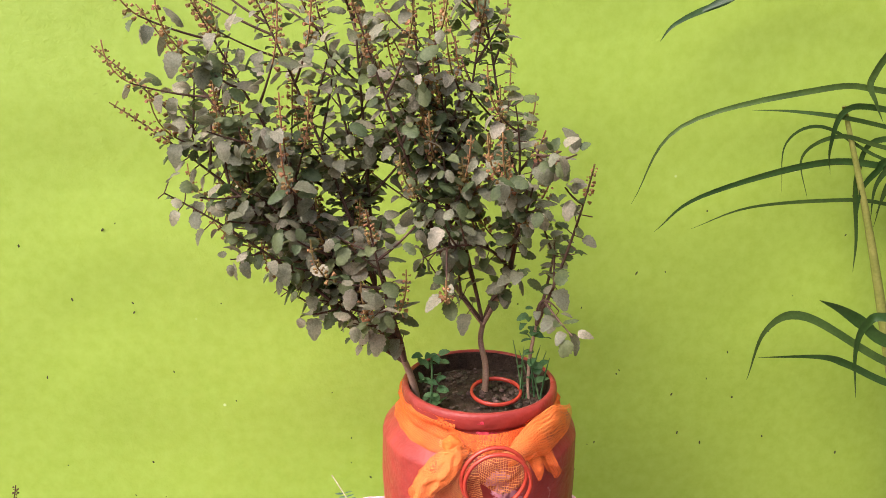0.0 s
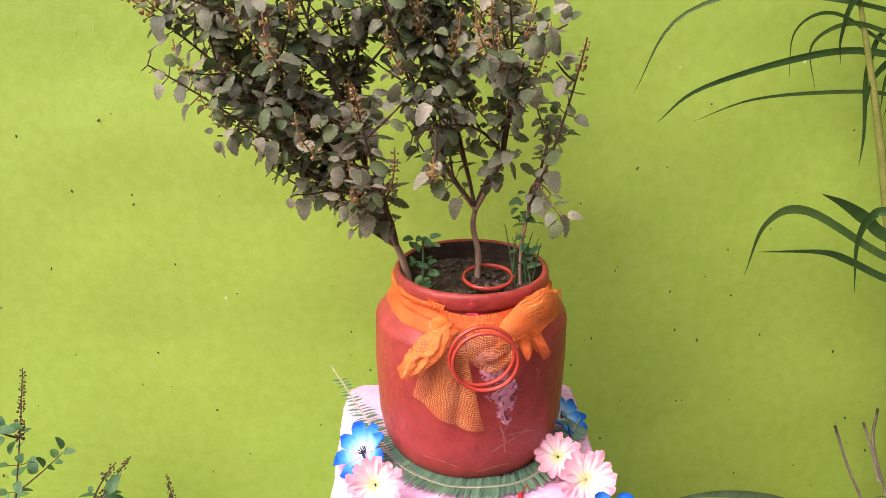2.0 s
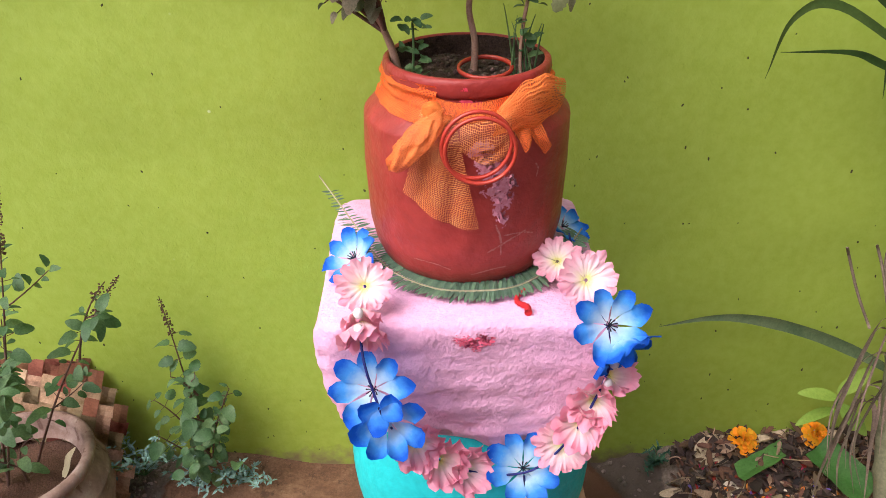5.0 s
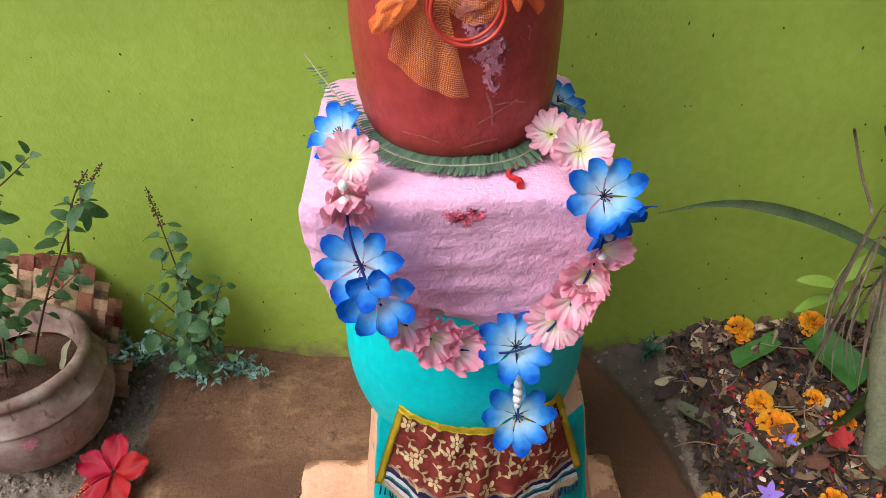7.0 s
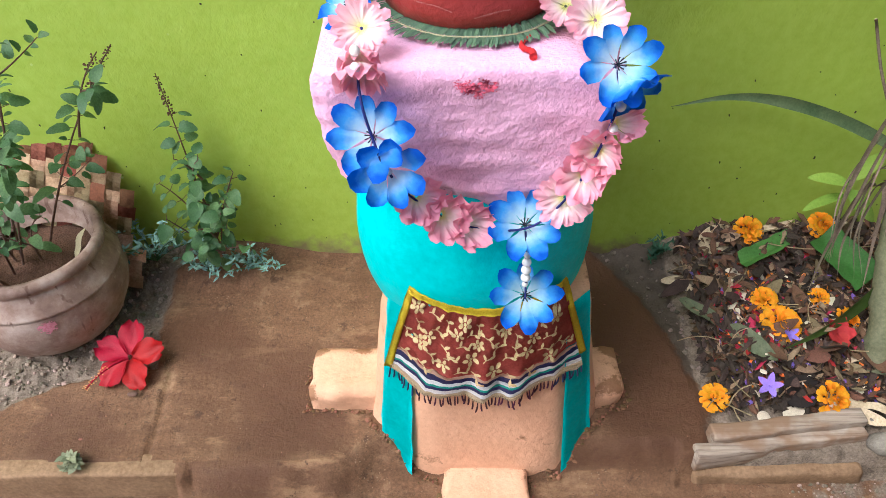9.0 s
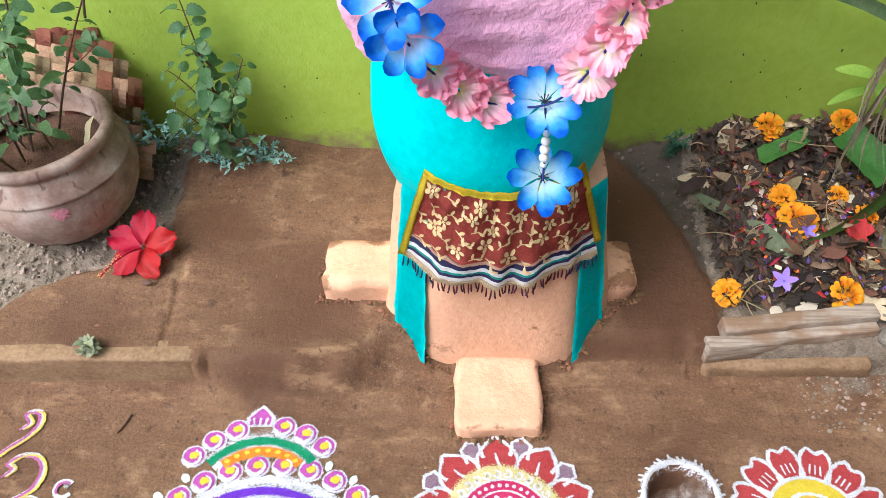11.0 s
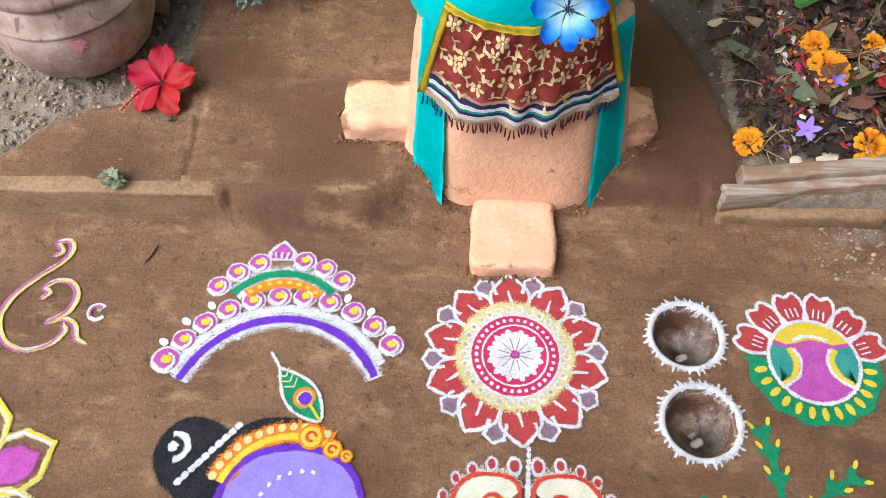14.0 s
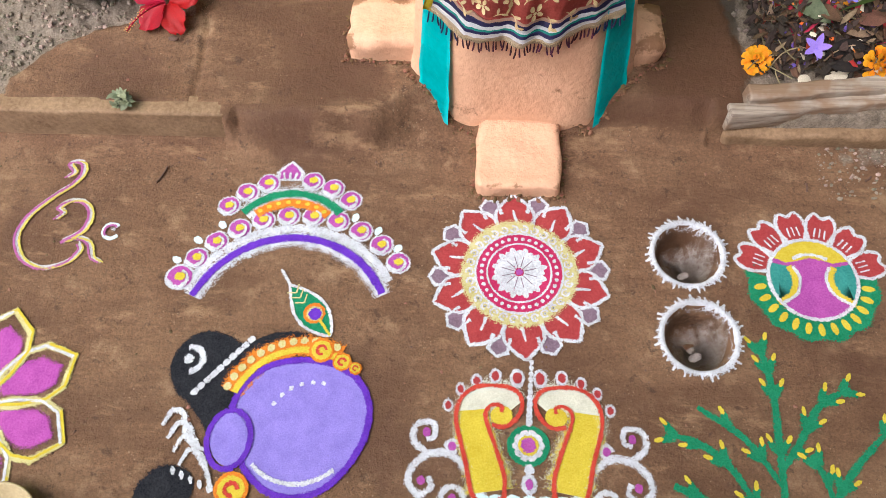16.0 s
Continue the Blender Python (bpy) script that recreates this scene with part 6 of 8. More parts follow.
def litter(name, n, material, size, label, seed, long=1.0, box=(0.36, 0.70, -0.33, -0.01)):
    """Small petals and shreds strewn on the heap."""
    rg = random.Random(seed)
    V, F = [], []
    for _ in range(n):
        x, y = rg.uniform(box[0], box[1]), rg.uniform(box[2], box[3])
        s = size * rg.uniform(0.5, 1.3)
        m = Matrix.Translation((x, y, ground_z(x, y) + rg.uniform(0.004, 0.02))) @ pose(0, 0, 0, rg.uniform(-50, 50), rg.uniform(-50, 50), rg.uniform(0, 360))
        k = len(V)
        for a, b, c in ((-0.5, 0, 0), (-0.2, 0.5, 0.15), (0.25, 0.45, 0.1), (0.5, 0, 0.25), (0.2, -0.5, 0.1), (-0.25, -0.45, 0.15)):
            V.append(tuple(m @ Vector((a * s * long, b * s / long ** 0.5 * 0.7, c * s))))
        F.append([k + i for i in range(6)])
    me = bpy.data.meshes.new(name)
    me.from_pydata(V, [], F)
    me.materials.append(material)
    tagged(new(name, me), label, "petals", kind="stuff")


def petal_mat(name, c, v=0.5):
    return mat(name, tuple(0.7 * q for q in c), c, 60, 0.75, 400, 0.3, 0.0006, 0.2, v)


litter("dead_shreds", 1000, DRY[0], 0.015, "shreds of dead brown leaves on the compost", 51, 1.8)
litter("rotten_shreds", 1500, DRY[2], 0.016, "blackish rotten shreds on the compost", 52, 1.6)
litter("tan_shreds", 330, DRY[1], 0.014, "tan dry shreds on the compost", 53, 2.0)
litter("orange_petals", 190, petal_mat("orange petal", (0.75, 0.22, 0.03)), 0.009, "loose orange marigold petals", 54, 1.2, (0.40, 0.66, -0.31, -0.10))
litter("red_petals", 130, petal_mat("dark red petal", (0.36, 0.02, 0.03)), 0.013, "loose dark red petals", 55, 1.6, (0.39, 0.50, -0.25, -0.13))
litter("red_petals", 90, petal_mat("dark red petal", (0.36, 0.02, 0.03)), 0.012, "loose dark red petals", 58, 1.6, (0.37, 0.66, -0.33, -0.05))
litter("purple_petals", 130, petal_mat("purple petal", (0.18, 0.10, 0.40)), 0.010, "loose withered purple petals", 56, 1.2, (0.38, 0.62, -0.33, -0.10))
litter("white_petals", 70, petal_mat("cream petal", (0.70, 0.62, 0.48)), 0.016, "loose cream dry petals", 57, 1.2, (0.42, 0.58, -0.32, -0.08))
bm = bmesh.new()
rg = random.Random(61)
for _ in range(90):
    x, y = rg.uniform(0.37, 0.70), rg.uniform(-0.33, -0.02)
    a, L = rg.uniform(0, 6.28), rg.uniform(0.02, 0.075)
    z = ground_z(x, y) + rg.uniform(0.008, 0.022)
    tube(bezier((x, y, z), (x + L * 0.5 * math.cos(a), y + L * 0.5 * math.sin(a), z + 0.006), (x + L * math.cos(a + 0.4), y + L * math.sin(a + 0.4), z + rg.uniform(-0.004, 0.004)), 4), rg.uniform(0.0005, 0.0012), 4, bm)
tagged(part("straws", bm, mat("dry straw", (0.30, 0.20, 0.11), (0.46, 0.35, 0.22), 80, 0.85, 400, 0.4, 0.001, 0.3, 0.7)), "thin dry straws and stalks on the compost", "straw", kind="stuff")

M_MARI = mat("marigold petal", (0.80, 0.24, 0.008), (0.92, 0.42, 0.015), 90, 0.7, 400, 0.3, 0.0006, 0.25, 0.35, 0.2, 0, 0.2)
MP = bmesh.new()
rows = [[MP.verts.new((0.0036 * w * s, 0.011 * t, 0.003 * math.sin(t * 3) + 0.0012 * s * s)) for s in (-1, 0, 1)] for t, w in ((0, 0.35), (0.4, 0.85), (0.8, 1.15), (1, 0.8))]
for a, b in zip(rows, rows[1:]):
    for k in range(2):
        MP.faces.new((a[k], a[k + 1], b[k + 1], b[k]))
MP = mesh_of("petal", MP, M_MARI)


def marigold(at, size, face, seed):
    rg = random.Random(seed)
    f = thing("marigold", at, "ruffled orange-yellow marigold head on the compost", "flower", "marigolds on the compost")
    base = Matrix.Translation(at) @ Vector(face).normalized().to_track_quat("Z", "Y").to_matrix().to_4x4() @ Matrix.Scale(size, 4)
    for ring, (n, r, up, h) in enumerate(((14, 0.012, 5, 0.0), (13, 0.0105, 22, 0.003), (11, 0.008, 40, 0.006), (8, 0.005, 58, 0.009), (5, 0.002, 76, 0.011))):
        for k in range(n):
            m = pose(0, 0, h, 0, 0, 360 * k / n + 17 * ring + rg.uniform(-8, 8)) @ pose(0, r, 0, up + rg.uniform(-12, 12), rg.uniform(-20, 20), rg.uniform(-15, 15))
            piece("petal", MP, base @ m, f)
    bm = bmesh.new()
    bmesh.ops.create_icosphere(bm, subdivisions=2, radius=0.008, matrix=base @ Matrix.Translation((0, 0, 0.0)) @ Matrix.Diagonal((1, 1, 0.7, 1)))
    part("heart", bm, M_MARI, f, "dense orange heart")


for x, y, s, face in ((0.478, -0.028, 1.0, (0, -0.7, 0.7)), (0.600, -0.022, 0.9, (0, -0.6, 0.8)), (0.482, -0.208, 1.25, (-0.1, -0.4, 0.9)), (0.470, -0.160, 0.85, (-0.3, -0.5, 0.8)), (0.362, -0.312, 0.85, (-0.3, -0.4, 0.9)), (0.528, -0.322, 1.05, (0.3, -0.6, 0.8)), (0.580, -0.205, 0.9, (0.5, -0.5, 0.7)), (0.560, -0.155, 0.7, (0, -0.5, 0.9))):
    marigold((x, y, ground_z(x, y) + 0.015), s * 1.15, face, int(x * 1000))


def star_flower(at, r, material, label, face, seed):
    f = thing("fallen_flower", at, label, "flower", "fallen flowers on the compost")
    me = leaf_mesh("petal", material, r, r * (0.85 if r > 0.022 else 0.5), 0.3, -0.2, 0, 7)
    for v in me.vertices:
        v.co.z += 0.22 * r * noise.noise((v.co.x * 160, v.co.y * 160, seed)) * (r > 0.022)
    base = Matrix.Translation(at) @ Vector(face).normalized().to_track_quat("Z", "Y").to_matrix().to_4x4()
    for k in range(5):
        piece("petal", me, base @ pose(0, 0, 0, 15, 0, 72 * k + seed), f)
    a = base @ Vector((0, 0, 0))
    b = base @ Vector((0.01, -r * 0.6, -0.008))
    part("tube", tube([a, a.lerp(b, 0.5), b], [0.0022, 0.0018, 0.0012], 6), material, f)


star_flower((0.432, -0.318, 0.105), 0.020, petal_mat("violet petal", (0.34, 0.22, 0.72), 0.2), "pale violet trumpet flower on the compost", (-0.3, -0.4, 0.8), 10)
star_flower((0.484, -0.235, 0.120), 0.016, petal_mat("violet petal", (0.30, 0.20, 0.68), 0.2), "pale violet trumpet flower on the compost", (0.3, -0.4, 0.8), 50)
star_flower((0.552, -0.238, 0.125), 0.026, petal_mat("faded red petal", (0.42, 0.03, 0.04), 0.2), "withered dark red flower on the compost", (0.2, -0.5, 0.8), 30)
star_flower((0.385, -0.085, 0.100), 0.012, petal_mat("violet petal", (0.22, 0.16, 0.42), 0.2), "withered violet flower at the wall foot", (0, -0.4, 0.8), 0)
M_CUT = mat("cut green leaf", (0.05, 0.16, 0.03), (0.10, 0.25, 0.06), 30, 0.45, 200, 0.3, 0.001, 0.25, 0.2, 0.4, 0, 0.2)


def leaf_piece(corners, label):
    """A cut piece of a broad leaf, bent along its rib."""
    a, b, c, d = [Vector(q) for q in corners]
    bm = bmesh.new()
    g = []
    for j in range(9):
        v = j / 8
        row = []
        for i in range(9):
            u = i / 8
            p = a.lerp(b, u).lerp(d.lerp(c, u), v)
            p.z += 0.010 * (abs(u - 0.5) * 2) ** 1.2 + 0.0015 * math.sin(v * 30 + u * 4) + 0.004 * noise.noise((u * 4, v * 4, a.x * 50))
            row.append(bm.verts.new(p))
        g.append(row)
    for j in range(8):
        for i in range(8):
            bm.faces.new((g[j][i], g[j][i + 1], g[j + 1][i + 1], g[j + 1][i]))
    tagged(part("cut_leaf", bm, M_CUT), label, "leaf", "cut leaf pieces")


leaf_piece(((0.455, -0.105, 0.125), (0.450, -0.070, 0.128), (0.540, -0.030, 0.140), (0.540, -0.062, 0.136)), "cut piece of fresh green banana leaf on the compost")
leaf_piece(((0.560, -0.075, 0.150), (0.610, -0.040, 0.160), (0.660, -0.125, 0.140), (0.605, -0.165, 0.130)), "broad cut piece of fresh green banana leaf")
M_OLIVE = mat("withering leaf", (0.06, 0.085, 0.045), (0.15, 0.16, 0.09), 40, 0.6, 250, 0.4, 0.001)
lone_leaf("withered_leaf", (0.345, -0.140, 0.100), (0.75, -0.75, 0.0), 0.095, 0.022, M_OLIVE, "withered dark olive leaf curling beside the compost", 0.8, 0.1, "leaf", "", 3, 12)
lone_leaf("withered_leaf", (0.405, -0.205, 0.108), (0.6, -0.8, 0.0), 0.085, 0.030, M_OLIVE, "withering olive leaf lying on the compost", 0.4, 0.05, "leaf", "", 4, 12)

M_HUSK = mat("pale dry husk", (0.42, 0.31, 0.19), (0.64, 0.52, 0.37), 30, 0.8, 120, 0.8, 0.002, 0.35, 0.2)
M_CREAM = mat("cream crumpled petal", (0.58, 0.48, 0.36), (0.74, 0.66, 0.54), 50, 0.8, 200, 0.6, 0.002, 0.3, 0.2)
M_CHAR = mat("blackened leaf", (0.008, 0.007, 0.008), (0.03, 0.022, 0.02), 40, 0.7, 200, 0.6, 0.002)
for i, (x, y, dx, dy, L, w, m, what) in enumerate((
        (0.395, -0.045, 0.8, 0.25, 0.085, 0.050, M_HUSK, "broad tan dry banana-leaf piece at the wall foot"), (0.330, -0.085, 1.0, 0.1, 0.065, 0.016, M_HUSK, "narrow tan dry leaf strip beside the compost"), (0.345, -0.100, 0.9, -0.2, 0.055, 0.014, M_HUSK, "narrow tan dry leaf strip beside the compost"), (0.490, -0.030, 0.8, 0.35, 0.075, 0.020, M_HUSK, "curled tan dry leaf piece at the wall foot"), (0.585, -0.022, 1.0, -0.1, 0.070, 0.024, M_HUSK, "curled tan dry leaf piece at the wall foot"),
        (0.440, -0.155, 0.5, 0.8, 0.058, 0.040, M_CREAM, "crumpled cream dry petal on the compost"), (0.425, -0.105, 0.8, 0.2, 0.030, 0.026, M_CREAM, "crumpled cream dry petal on the compost"), (0.478, -0.335, 0.5, 0.8, 0.034, 0.018, M_CREAM, "crumpled cream dry petal on the compost"), (0.455, -0.345, 0.7, 0.3, 0.036, 0.022, M_CREAM, "crumpled cream dry petal by the planks"), (0.430, -0.338, -0.2, -0.6, 0.030, 0.024, M_CREAM, "crumpled cream dry petal by the planks"),
        (0.520, -0.330, 0.85, -0.35, 0.085, 0.020, M_HUSK, "pale fibrous stalk piece lying by the planks"), (0.530, -0.318, 0.9, -0.3, 0.090, 0.014, M_HUSK, "pale fibrous stalk piece lying by the planks"), (0.560, -0.270, 0.9, 0.4, 0.070, 0.022, M_HUSK, "tan dry leaf strip on the compost"), (0.500, -0.225, 0.7, 0.5, 0.060, 0.012, M_HUSK, "tan dry leaf strip on the compost"),
        (0.455, -0.318, 0.9, 0.2, 0.072, 0.048, M_CHAR, "blackened rotten leaf on the compost"), (0.500, -0.135, 0.9, 0.2, 0.060, 0.040, M_CHAR, "blackened rotten leaf on the compost"), (0.405, -0.130, 0.6, 0.8, 0.050, 0.030, M_CHAR, "blackened rotten leaf on the compost"), (0.560, -0.095, -0.9, 0.2, 0.050, 0.034, M_CHAR, "blackened rotten leaf on the compost"))):
    lone_leaf("dry_leaf", (x, y, ground_z(x, y) + 0.016), (dx, dy, 0.08), L, w, m, what, 0.35 * (-1) ** i, 0.12, "leaf", "dry leaves on the compost", 200 + i, 10)

# ---- crumbs of mud on the wash and round the foot of the altar ----
def crumbs(name, spots, material, label, seed):
    rg = random.Random(seed)
    src = bmesh.new()
    bmesh.ops.create_icosphere(src, subdivisions=1, radius=1)
    base = [v.co.copy() for v in src.verts]
    tris = [[v.index for v in f.verts] for f in src.faces]
    src.free()
    V, F = [], []
    for x, y, z, s in spots:
        m = Matrix.Translation((x, y, z + s * 0.15)) @ pose(0, 0, 0, rg.uniform(-25, 25), rg.uniform(-25, 25), rg.uniform(0, 360)) @ Matrix.Diagonal((s * rg.uniform(0.8, 1.7), s * rg.uniform(0.7, 1.1), s * rg.uniform(0.35, 0.8), 1))
        k = len(V)
        V += [tuple(m @ (c * rg.uniform(0.72, 1.2))) for c in base]
        F += [[k + i for i in t] for t in tris]
    me = bpy.data.meshes.new(name)
    me.from_pydata(V, [], F)
    me.materials.append(material)
    tagged(new(name, me), label, "crumbs", kind="stuff")


M_CRUMB = mat("mud crumb", (0.08, 0.04, 0.022), (0.26, 0.155, 0.09), 60, 0.9, 300, 0.5, 0.001, 0.3, 0.9)
M_CHIP = mat("ochre mud chip", (0.10, 0.048, 0.024), (0.25, 0.135, 0.07), 60, 0.9, 300, 0.6, 0.001, 0.3, 0.8)
rg = random.Random(91)
spots = []
for _ in range(750):
    x, y = rg.uniform(-0.75, 0.45), rg.uniform(-1.0, -0.03)
    if noise.noise((x * 5, y * 5, 6)) < 0.02 and rg.random() < 0.8:
        continue
    if y > EDGE_Y and not mud_left(y) < x < mud_right(y):
        continue
    spots.append((x, y, ground_z(x, y), 0.0006 + 0.0026 * rg.random() ** 4))
crumbs("mud_crumbs", spots, M_CRUMB, "fine crumbs of dried mud on the yard", 92)
spots = []
foot = [(AX + 0.012 - 0.17, -0.34), (AX + 0.012 - 0.1, -0.40), (-0.042, -0.402), (-0.042, -0.512), (0.086, -0.512), (0.086, -0.402), (AX + 0.012 + 0.105, -0.40), (AX + 0.012 + 0.175, -0.335)]
legs = list(zip(foot, foot[1:])) + [((-0.234, -0.323), (-0.14, -0.323)), ((-0.234, -0.323), (-0.234, -0.232)), ((0.16, -0.323), (0.231, -0.323)), ((0.231, -0.323), (0.231, -0.232))]
for a, b in legs:
    L = math.hypot(b[0] - a[0], b[1] - a[1])
    for _ in range(int(L * 620)):
        t = rg.random()
        x, y = a[0] + (b[0] - a[0]) * t + rg.gauss(0, 0.0028), a[1] + (b[1] - a[1]) * t + rg.gauss(0, 0.0028)
        spots.append((x, y, ground_z(x, y) + rg.uniform(0, 0.004), 0.0010 + 0.0030 * rg.random() ** 2.5))
crumbs("mud_chips", spots, M_CHIP, "flaked ochre mud chips along the altar foot", 93)

# ---- tall grass-leaved plant ----
tall = thing("screw_pine", (0.63, -0.24, 0.09), "cane plant with arching grassy leaves and dry strips at the wall", "plant")
cane = spline([(0.618, -0.265, 0.080), (0.622, -0.240, 0.130), (0.626, -0.185, 0.20), (0.632, -0.130, 0.29), (0.640, -0.085, 0.40), (0.650, -0.06, 0.52)], 8)
part("cane", tube(cane, [0.031 - 0.00040 * i + (0.003 if i % 6 == 0 else 0) - 0.004 * min(1, i / 8) for i in range(len(cane))], 16), mat("grey-green cane", (0.075, 0.085, 0.045), (0.19, 0.185, 0.11), 25, 0.7, 160, 0.4, 0.002, 0.3), tall, "thick ringed grey-green cane")
part("stalk", tube(spline([(0.645, -0.07, 0.42), (0.605, -0.06, 0.66), (0.561, -0.05, 0.828), (0.513, -0.05, 0.983), (0.461, -0.05, 1.130)], 6), [0.0105 - 0.00033 * i for i in range(25)], 8), mat("yellow-green stalk", (0.17, 0.19, 0.035), (0.28, 0.27, 0.07), 30, 0.6), tall, "bare yellow-green stalk")


def blade(pts, width, material, label="", twistb=0.3):
    P = spline(pts, 7)
    bm = bmesh.new()
    rows = []
    n = len(P) - 1
    for i, p in enumerate(P):
        t = i / n
        d = (P[min(i + 1, n)] - P[max(i - 1, 0)]).normalized()
        w = width * 0.5 * min(1, (1 - t) * 2.2 + 0.04) * min(1, 0.5 + t * 2)
        view = Vector((0.1, -1, 0.35 + twistb * math.sin(t * 4 + pts[0][2] * 9)))
        s = d.cross(view).normalized()
        nrm = s.cross(d)
        rows.append([bm.verts.new(p - s * w + nrm * w * 0.3), bm.verts.new(p), bm.verts.new(p + s * w + nrm * w * 0.3)])
    for a, b in zip(rows, rows[1:]):
        for k in range(2):
            bm.faces.new((a[k], a[k + 1], b[k + 1], b[k]))
    part("blade", bm, material, tall, label)


def arch(y, width, *pts):
    """One arching blade from its foot to its tip, close before the wall."""
    pts = [(x, y + 0.006 * math.sin(i * 1.3 + x * 90), z) for i, (x, z) in enumerate(pts)]
    blade([(0.640, y - 0.01, pts[0][2] - 0.03)] + pts, width, M_BLADE, "narrow arching green blade")


arch(-0.05, 0.0075, (0.509, 1.148), (0.432, 1.150), (0.263, 1.106), (0.205, 1.012))
arch(-0.05, 0.0085, (0.524, 1.055), (0.434, 1.059), (0.291, 1.020), (0.237, 0.975))
arch(-0.04, 0.0050, (0.532, 1.007), (0.461, 1.012), (0.359, 1.003), (0.285, 0.977))
arch(-0.05, 0.0055, (0.516, 1.105), (0.451, 1.118), (0.395, 1.124), (0.345, 1.126))
arch(-0.05, 0.0080, (0.380, 1.270), (0.293, 1.247), (0.243, 1.226), (0.225, 1.206))
arch(-0.05, 0.0110, (0.400, 1.290), (0.320, 1.262), (0.285, 1.246), (0.258, 1.232))
arch(-0.05, 0.0042, (0.522, 1.064), (0.438, 1.105), (0.395, 1.085), (0.398, 1.023))
arch(-0.05, 0.0055, (0.520, 1.079), (0.455, 1.094), (0.418, 1.068), (0.427, 1.014))
arch(-0.05, 0.0075, (0.512, 1.126), (0.458, 1.124), (0.447, 1.080), (0.458, 1.045))
arch(-0.05, 0.0090, (0.530, 1.205), (0.494, 1.162), (0.499, 1.133), (0.513, 1.109))
arch(-0.05, 0.0075, (0.518, 1.089), (0.493, 1.045), (0.499, 0.962), (0.499, 0.919))
for k in range(9):  # the short drooping tuft
    q = 0.012 * k
    arch(-0.05 - 0.004 * (k % 3), 0.009, (0.530 + q, 1.060 + 0.01 * math.sin(k * 2.1)), (0.513 + q, 1.050 + 0.01 * math.sin(k * 2.1)), (0.497 + q, 1.025 + 0.008 * math.sin(k)), (0.494 + q + 0.006 * math.sin(k * 1.7), 0.985 + 0.02 * math.sin(k * 3)))
arch(-0.10, 0.0170, (0.528, 0.841), (0.497, 0.863), (0.463, 0.885), (0.431, 0.900))
arch(-0.10, 0.0110, (0.533, 0.813), (0.423, 0.874), (0.368, 0.863), (0.351, 0.795))
arch(-0.10, 0.0100, (0.538, 0.785), (0.484, 0.809), (0.440, 0.825), (0.362, 0.826))
arch(-0.11, 0.0110, (0.523, 0.876), (0.496, 0.868), (0.486, 0.833), (0.490, 0.772))
# crown blades added out of view, to shade the wall's right side
rg = random.Random(77)
for k in range(70):
    a = rg.uniform(-1.5, 1.7)
    L = rg.uniform(0.12, 0.21)
    z0 = rg.uniform(0.55, 1.30)
    o = Vector((abs(math.cos(a)) * 0.8, -abs(math.sin(a)) * 1.2, 0))
    p0 = Vector((0.665, -0.06, z0))
    pts = [p0, p0 + o * L * 0.35 + Vector((0, 0, L * 0.35)), p0 + o * L * 0.7 + Vector((0, 0, L * 0.35)), p0 + o * L + Vector((0, 0, L * 0.05))]
    blade([tuple(q) for q in pts], rg.uniform(0.010, 0.022), M_BLADE, "narrow arching green blade")
M_BLADED = mat("grey-green blade", (0.05, 0.10, 0.04), (0.13, 0.18, 0.085), 30, 0.6, 300, 0.3, 0.0008, 0.3)
blade([(0.66, -0.08, 0.325), (0.60, -0.07, 0.358), (0.52, -0.065, 0.395), (0.44, -0.06, 0.418), (0.37, -0.06, 0.424), (0.293, -0.06, 0.410)], 0.018, M_BLADED, "long broad grey-green blade with a torn edge")
blade([(0.72, -0.13, 0.24), (0.62, -0.19, 0.175), (0.54, -0.235, 0.140), (0.468, -0.262, 0.118)], 0.026, M_BLADE, "broad green blade drooping over the compost")
M_STRAW = mat("dry leaf strip", (0.11, 0.085, 0.062), (0.29, 0.225, 0.165), 40, 0.8, 300, 0.5, 0.001, 0.3, 0.6)
rg = random.Random(71)
for k in range(22):
    x0, z0 = rg.uniform(0.60, 0.67), rg.uniform(0.28, 0.44)
    dx = rg.uniform(-0.09, 0.03)
    zl = rg.uniform(0.12, 0.26)
    blade([(x0, -0.09, z0), (x0 + dx * 0.6, -0.12, z0 + 0.01), (x0 + dx, -0.14, (z0 + zl) / 2), (x0 + dx * rg.uniform(0.7, 1.3), -0.13 - rg.uniform(0, 0.06), zl)], rg.uniform(0.003, 0.009), M_STRAW, "dry curled leaf strip", 1.0)
for pts in ([(0.545, -0.045, 0.53), (0.575, -0.05, 0.46), (0.605, -0.06, 0.40)], [(0.590, -0.04, 0.53), (0.605, -0.05, 0.49), (0.62, -0.06, 0.44)], [(0.60, -0.05, 0.56), (0.605, -0.05, 0.50), (0.63, -0.07, 0.42)]):
    part("dry_twig", tube(spline(pts, 4), 0.0022, 5), M_STRAW, tall, "dry bent twig")
sprig_ = thing("leafy_sprig", (0.585, -0.07, 0.20), "sprig of fresh yellow-green oval leaves beside the cane", "plant")
M_FRESH = mat("fresh yellow-green leaf", (0.22, 0.38, 0.05), (0.34, 0.50, 0.10), 30, 0.5, 200, 0.3, 0.001, 0.2, 0.2, 0.35, 0, 0.3)
part("stem", tube(bezier((0.600, -0.07, 0.16), (0.590, -0.075, 0.22), (0.578, -0.08, 0.29), 6), 0.0016, 5), M_LEAFG, sprig_)
FL = leaf_mesh("leaf", M_FRESH, 0.066, 0.024, 0.15, 0.15, 0, 8)
